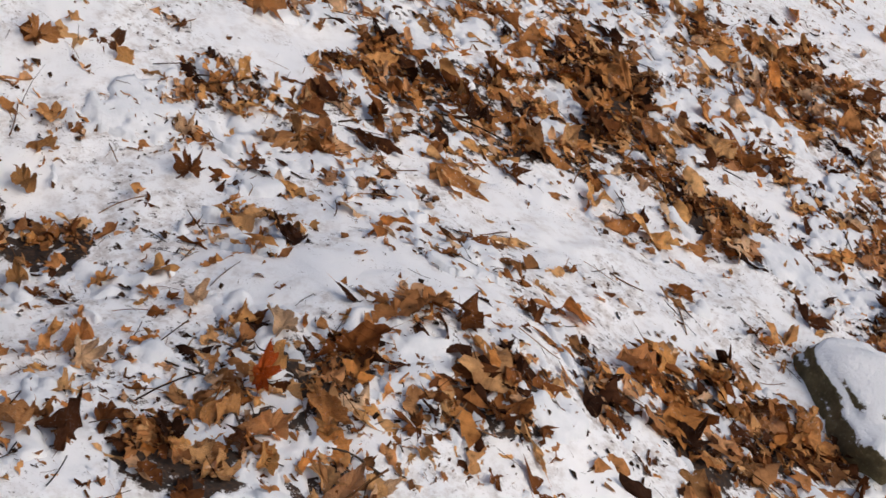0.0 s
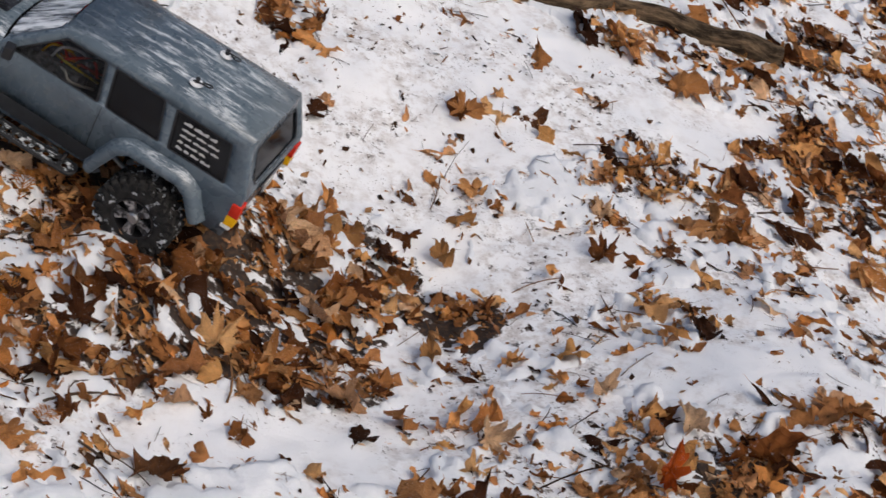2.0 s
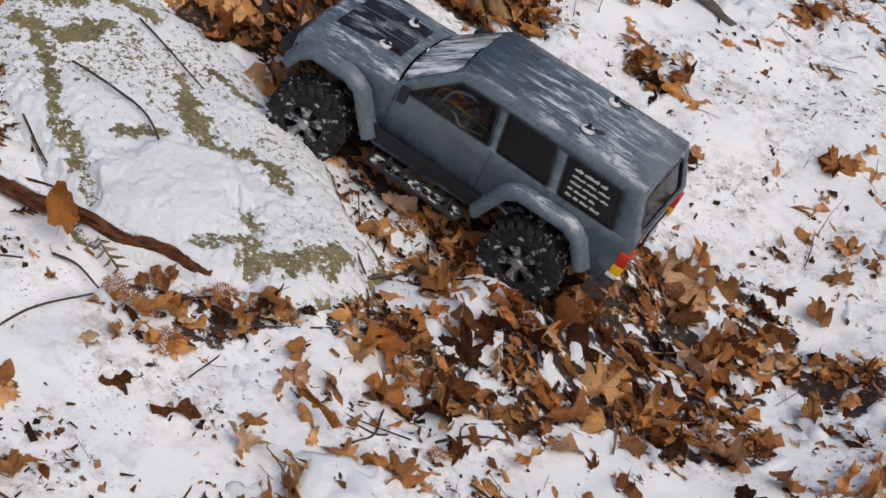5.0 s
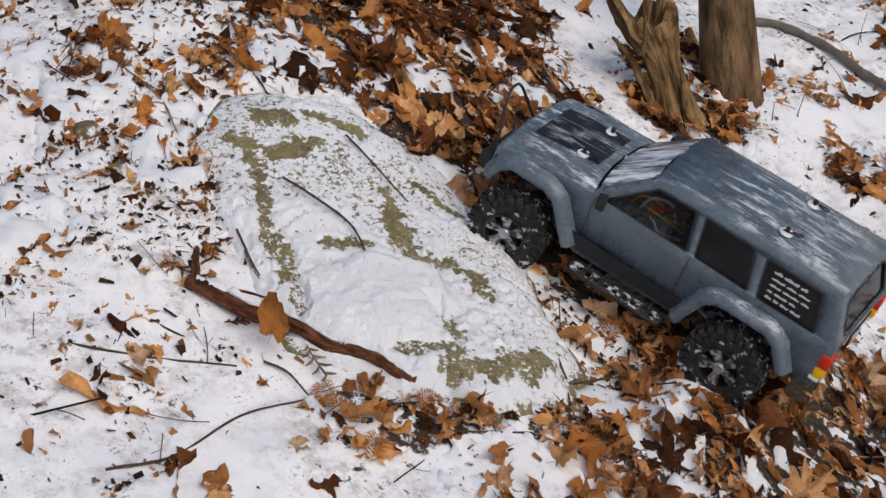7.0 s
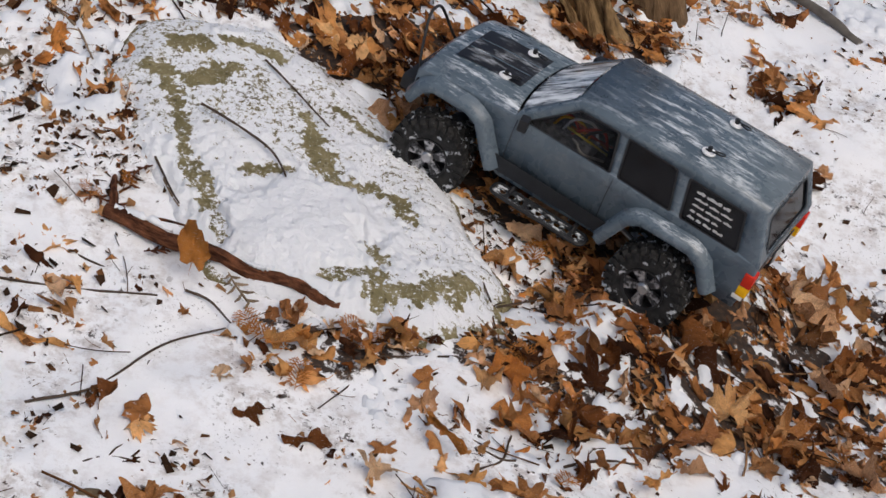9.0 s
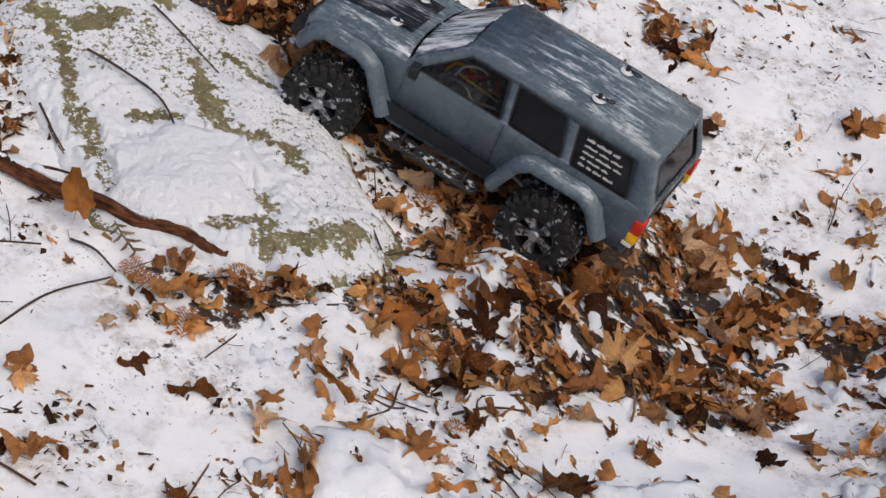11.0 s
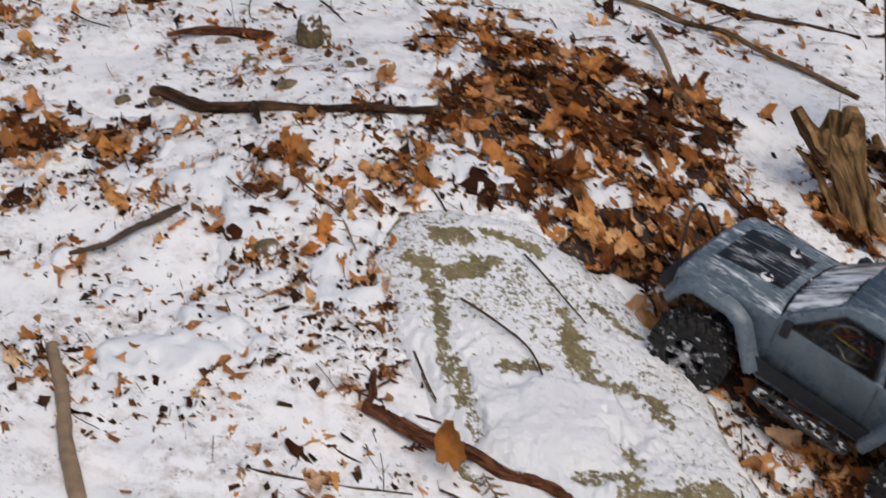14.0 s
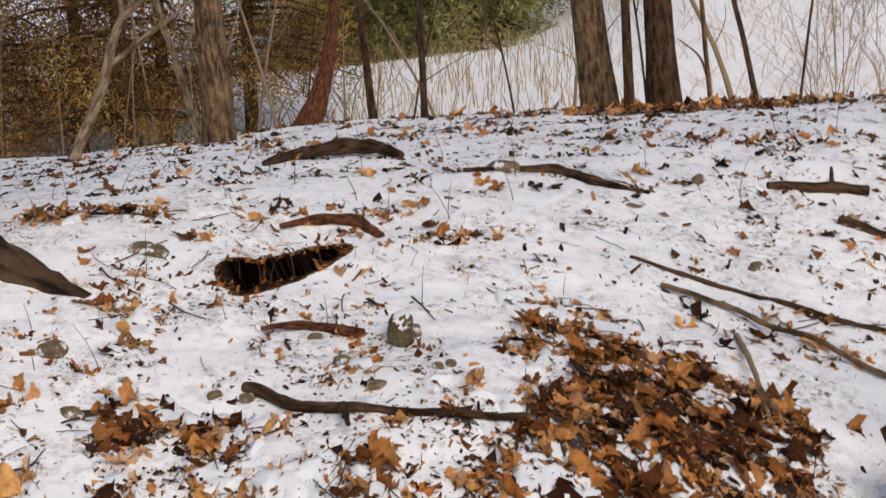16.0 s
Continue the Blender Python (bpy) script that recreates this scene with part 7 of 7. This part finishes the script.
def evergreen(x, y, height, spread, seed, material, label, fine=1.0, foot=0.04):
    """Hemlock: trunk, drooping boughs, and sprays of small needles with gaps between."""
    r_ = np.random.default_rng(seed)
    root = new("evergreen_tree")
    root.location = gz(x, y)
    bm = bmesh.new()
    tube(bm, [(0, 0, -0.1), (0.02, 0, height * 0.5), (0, 0.02, height)], [0.028 + 0.006 * height, 0.03, 0.008], 10, 0.2, seed)
    part("trunk", bm, BARK_DARK, root)
    vs = []
    boughs = bmesh.new()
    for k in range(int(26 * height ** 0.7)):
        t = r_.random() ** 1.5
        h = foot + (height - foot) * t
        a = r_.uniform(0, 6.283)
        ln = spread * (1.05 - 0.8 * t) * r_.uniform(0.6, 1.1)
        d = np.array([math.cos(a), math.sin(a), -0.18])
        s = np.array([0, 0, h])
        tube(boughs, [tuple(s), tuple(s + d * ln * 0.5 + [0, 0, 0.05]), tuple(s + d * ln)], [0.014, 0.009, 0.003], 4, caps=False)
        m = 17 * int(22 * (1.5 if fine < 1.0 else 1.0 if material == NEEDLES_BROWN else 0.62))
        q = np.repeat(np.linspace(0.15, 1.0, 17), m // 17)[:, None]
        p = s + d * ln * q + r_.normal(0, 0.12, (m, 3)) * [1, 1, 0.7]
        u = r_.normal(0, 1, (m, 3))
        u /= np.linalg.norm(u, axis=1, keepdims=True)
        v = np.cross(u, r_.normal(0, 1, (m, 3)))
        v /= np.linalg.norm(v, axis=1, keepdims=True)
        L, W = r_.uniform(0.02, 0.05, (m, 1)) * fine, r_.uniform(0.006, 0.013, (m, 1)) * fine
        vs.append(np.stack([p - u * L + v * W, p + u * L - L * [0, 0, 0.4], p - u * L - v * W], 1).reshape(-1, 3))
    vs = np.concatenate(vs)
    fs = np.arange(len(vs)).reshape(-1, 3)
    tagged(part("branchwork", boughs, BARK_DARK, root), kind="stuff")
    ob = new("crown", arrays_mesh("crown", vs, fs, material, smooth=False))
    ob.parent = root
    tagged(ob, kind="stuff")
    tagged(root, label, "evergreen tree", group="evergreens behind the brow")


for i in (0, 1, 2, 4, 5, 6, 8):
    y = 8.6 + 1.8 * ((i * 0.618) % 1.0)
    evergreen(y * (-0.50 + 0.028 * i), y, 2.6 + 1.0 * ((i * 0.37) % 1.0), 0.95, 60 + i, NEEDLES_BROWN, "dark browned evergreen behind the brow", 0.45, 0.42)
for i in range(9):
    y = 13.4 + 4.0 * ((i * 0.618) % 1.0)
    evergreen(y * (-0.235 + 0.017 * i), y, 2.8 + 0.8 * ((i * 0.37) % 1.0), 1.0, 100 + i, NEEDLES, "olive-green evergreen at the wood edge")


def build_brush(name, count, lo, hi, hmin, hmax, material, label, seed, width=0.003, bend=0.25, shoots=0, widen=False):
    """Thin standing stems with side shoots, too many to count; widen lets the stand fan out with distance."""
    r_ = np.random.default_rng(seed)
    vs, fs = [], []

    def blade(p, d, ln, w):
        for off in (np.array([w, 0, 0]), np.array([0, w, 0])):
            i = len(vs)
            for t in (0, 0.35, 0.7, 1.0):
                c = p + np.array([d[0] * t * t, d[1] * t * t, d[2] * t]) * ln
                vs.extend([c - off * (1 - 0.7 * t), c + off * (1 - 0.7 * t)])
            fs.extend([(i, i + 1, i + 3, i + 2), (i + 2, i + 3, i + 5, i + 4), (i + 4, i + 5, i + 7, i + 6)])

    for _ in range(count):
        x, y = r_.uniform(lo, hi)
        if widen:
            x = x * y
        h = r_.uniform(hmin, hmax)
        p = np.array([x, y, float(slope(x, y)) - 0.02])
        d = np.array([*r_.normal(0, bend, 2), 1.0])
        blade(p, d, h, width)
        for _ in range(shoots):
            t = r_.uniform(0.25, 0.9)
            q = p + np.array([d[0] * t * t, d[1] * t * t, t]) * h
            blade(q, np.array([*r_.normal(0, 0.9, 2), r_.uniform(0.2, 1.0)]), h * r_.uniform(0.2, 0.5), width * 0.5)
    ob = new(name, arrays_mesh(name, np.array(vs), fs, material, smooth=False))
    tagged(ob, label, "undergrowth", kind="stuff")


build_brush("dry_grass", 800, (-2.4, 8.6), (-0.6, 12.4), 0.08, 0.26, STRAW, "pale dry grass standing behind the brow", 70)
build_brush("bare_undergrowth", 150, (-6.0, 8.0), (-2.0, 11.5), 0.3, 0.7, BARK_DARK, "dark tangle under the evergreens", 76, 0.004, 0.7, 5)
build_brush("bare_undergrowth", 34, (-4.2, 6.4), (-1.2, 9.0), 0.4, 1.3, TWIG_PALE, "tangle of thin bare stems at the wood edge", 71, 0.0035, 0.6, 2)
BRUSH_PINK = plain("pinkish_grey_brush", (0.60, 0.47, 0.38), 0.8)
build_brush("bare_undergrowth", 380, (-0.05, 9.0), (0.17, 16.0), 0.12, 0.50, BRUSH_PINK, "thin pale brush on the far snowy slope", 72, 0.003, 1.1, 8, True)
build_brush("bare_undergrowth", 120, (0.06, 9.0), (0.18, 14.0), 0.3, 0.9, TWIG_PALE, "tan brush thickening on the far slope", 75, 0.003, 0.5, 6, True)
build_brush("dry_grass", 260, (-0.9, 11.5), (5.0, 20.0), 0.10, 0.35, STRAW, "tan weeds on the far snowy slope", 74, 0.004, 0.8)
build_brush("dry_stalks", 110, (-1.6, 2.2), (1.0, 5.2), 0.03, 0.11, TWIG, "short dark stalks poking through snow", 73, 0.0011, 0.35)
for i in range(26):
    x, y = -16 + 30 * ((i * 0.618) % 1.0), 19 + 22 * ((i * 0.414) % 1.0)
    tree(x, y, 0.07 + 0.06 * ((i * 0.3) % 1.0), 9, (0.04 * math.sin(i), 0), BARK_GREY if i % 2 else BARK_DARK, "bare tree in the far wood", 20 + i, limbs=4)
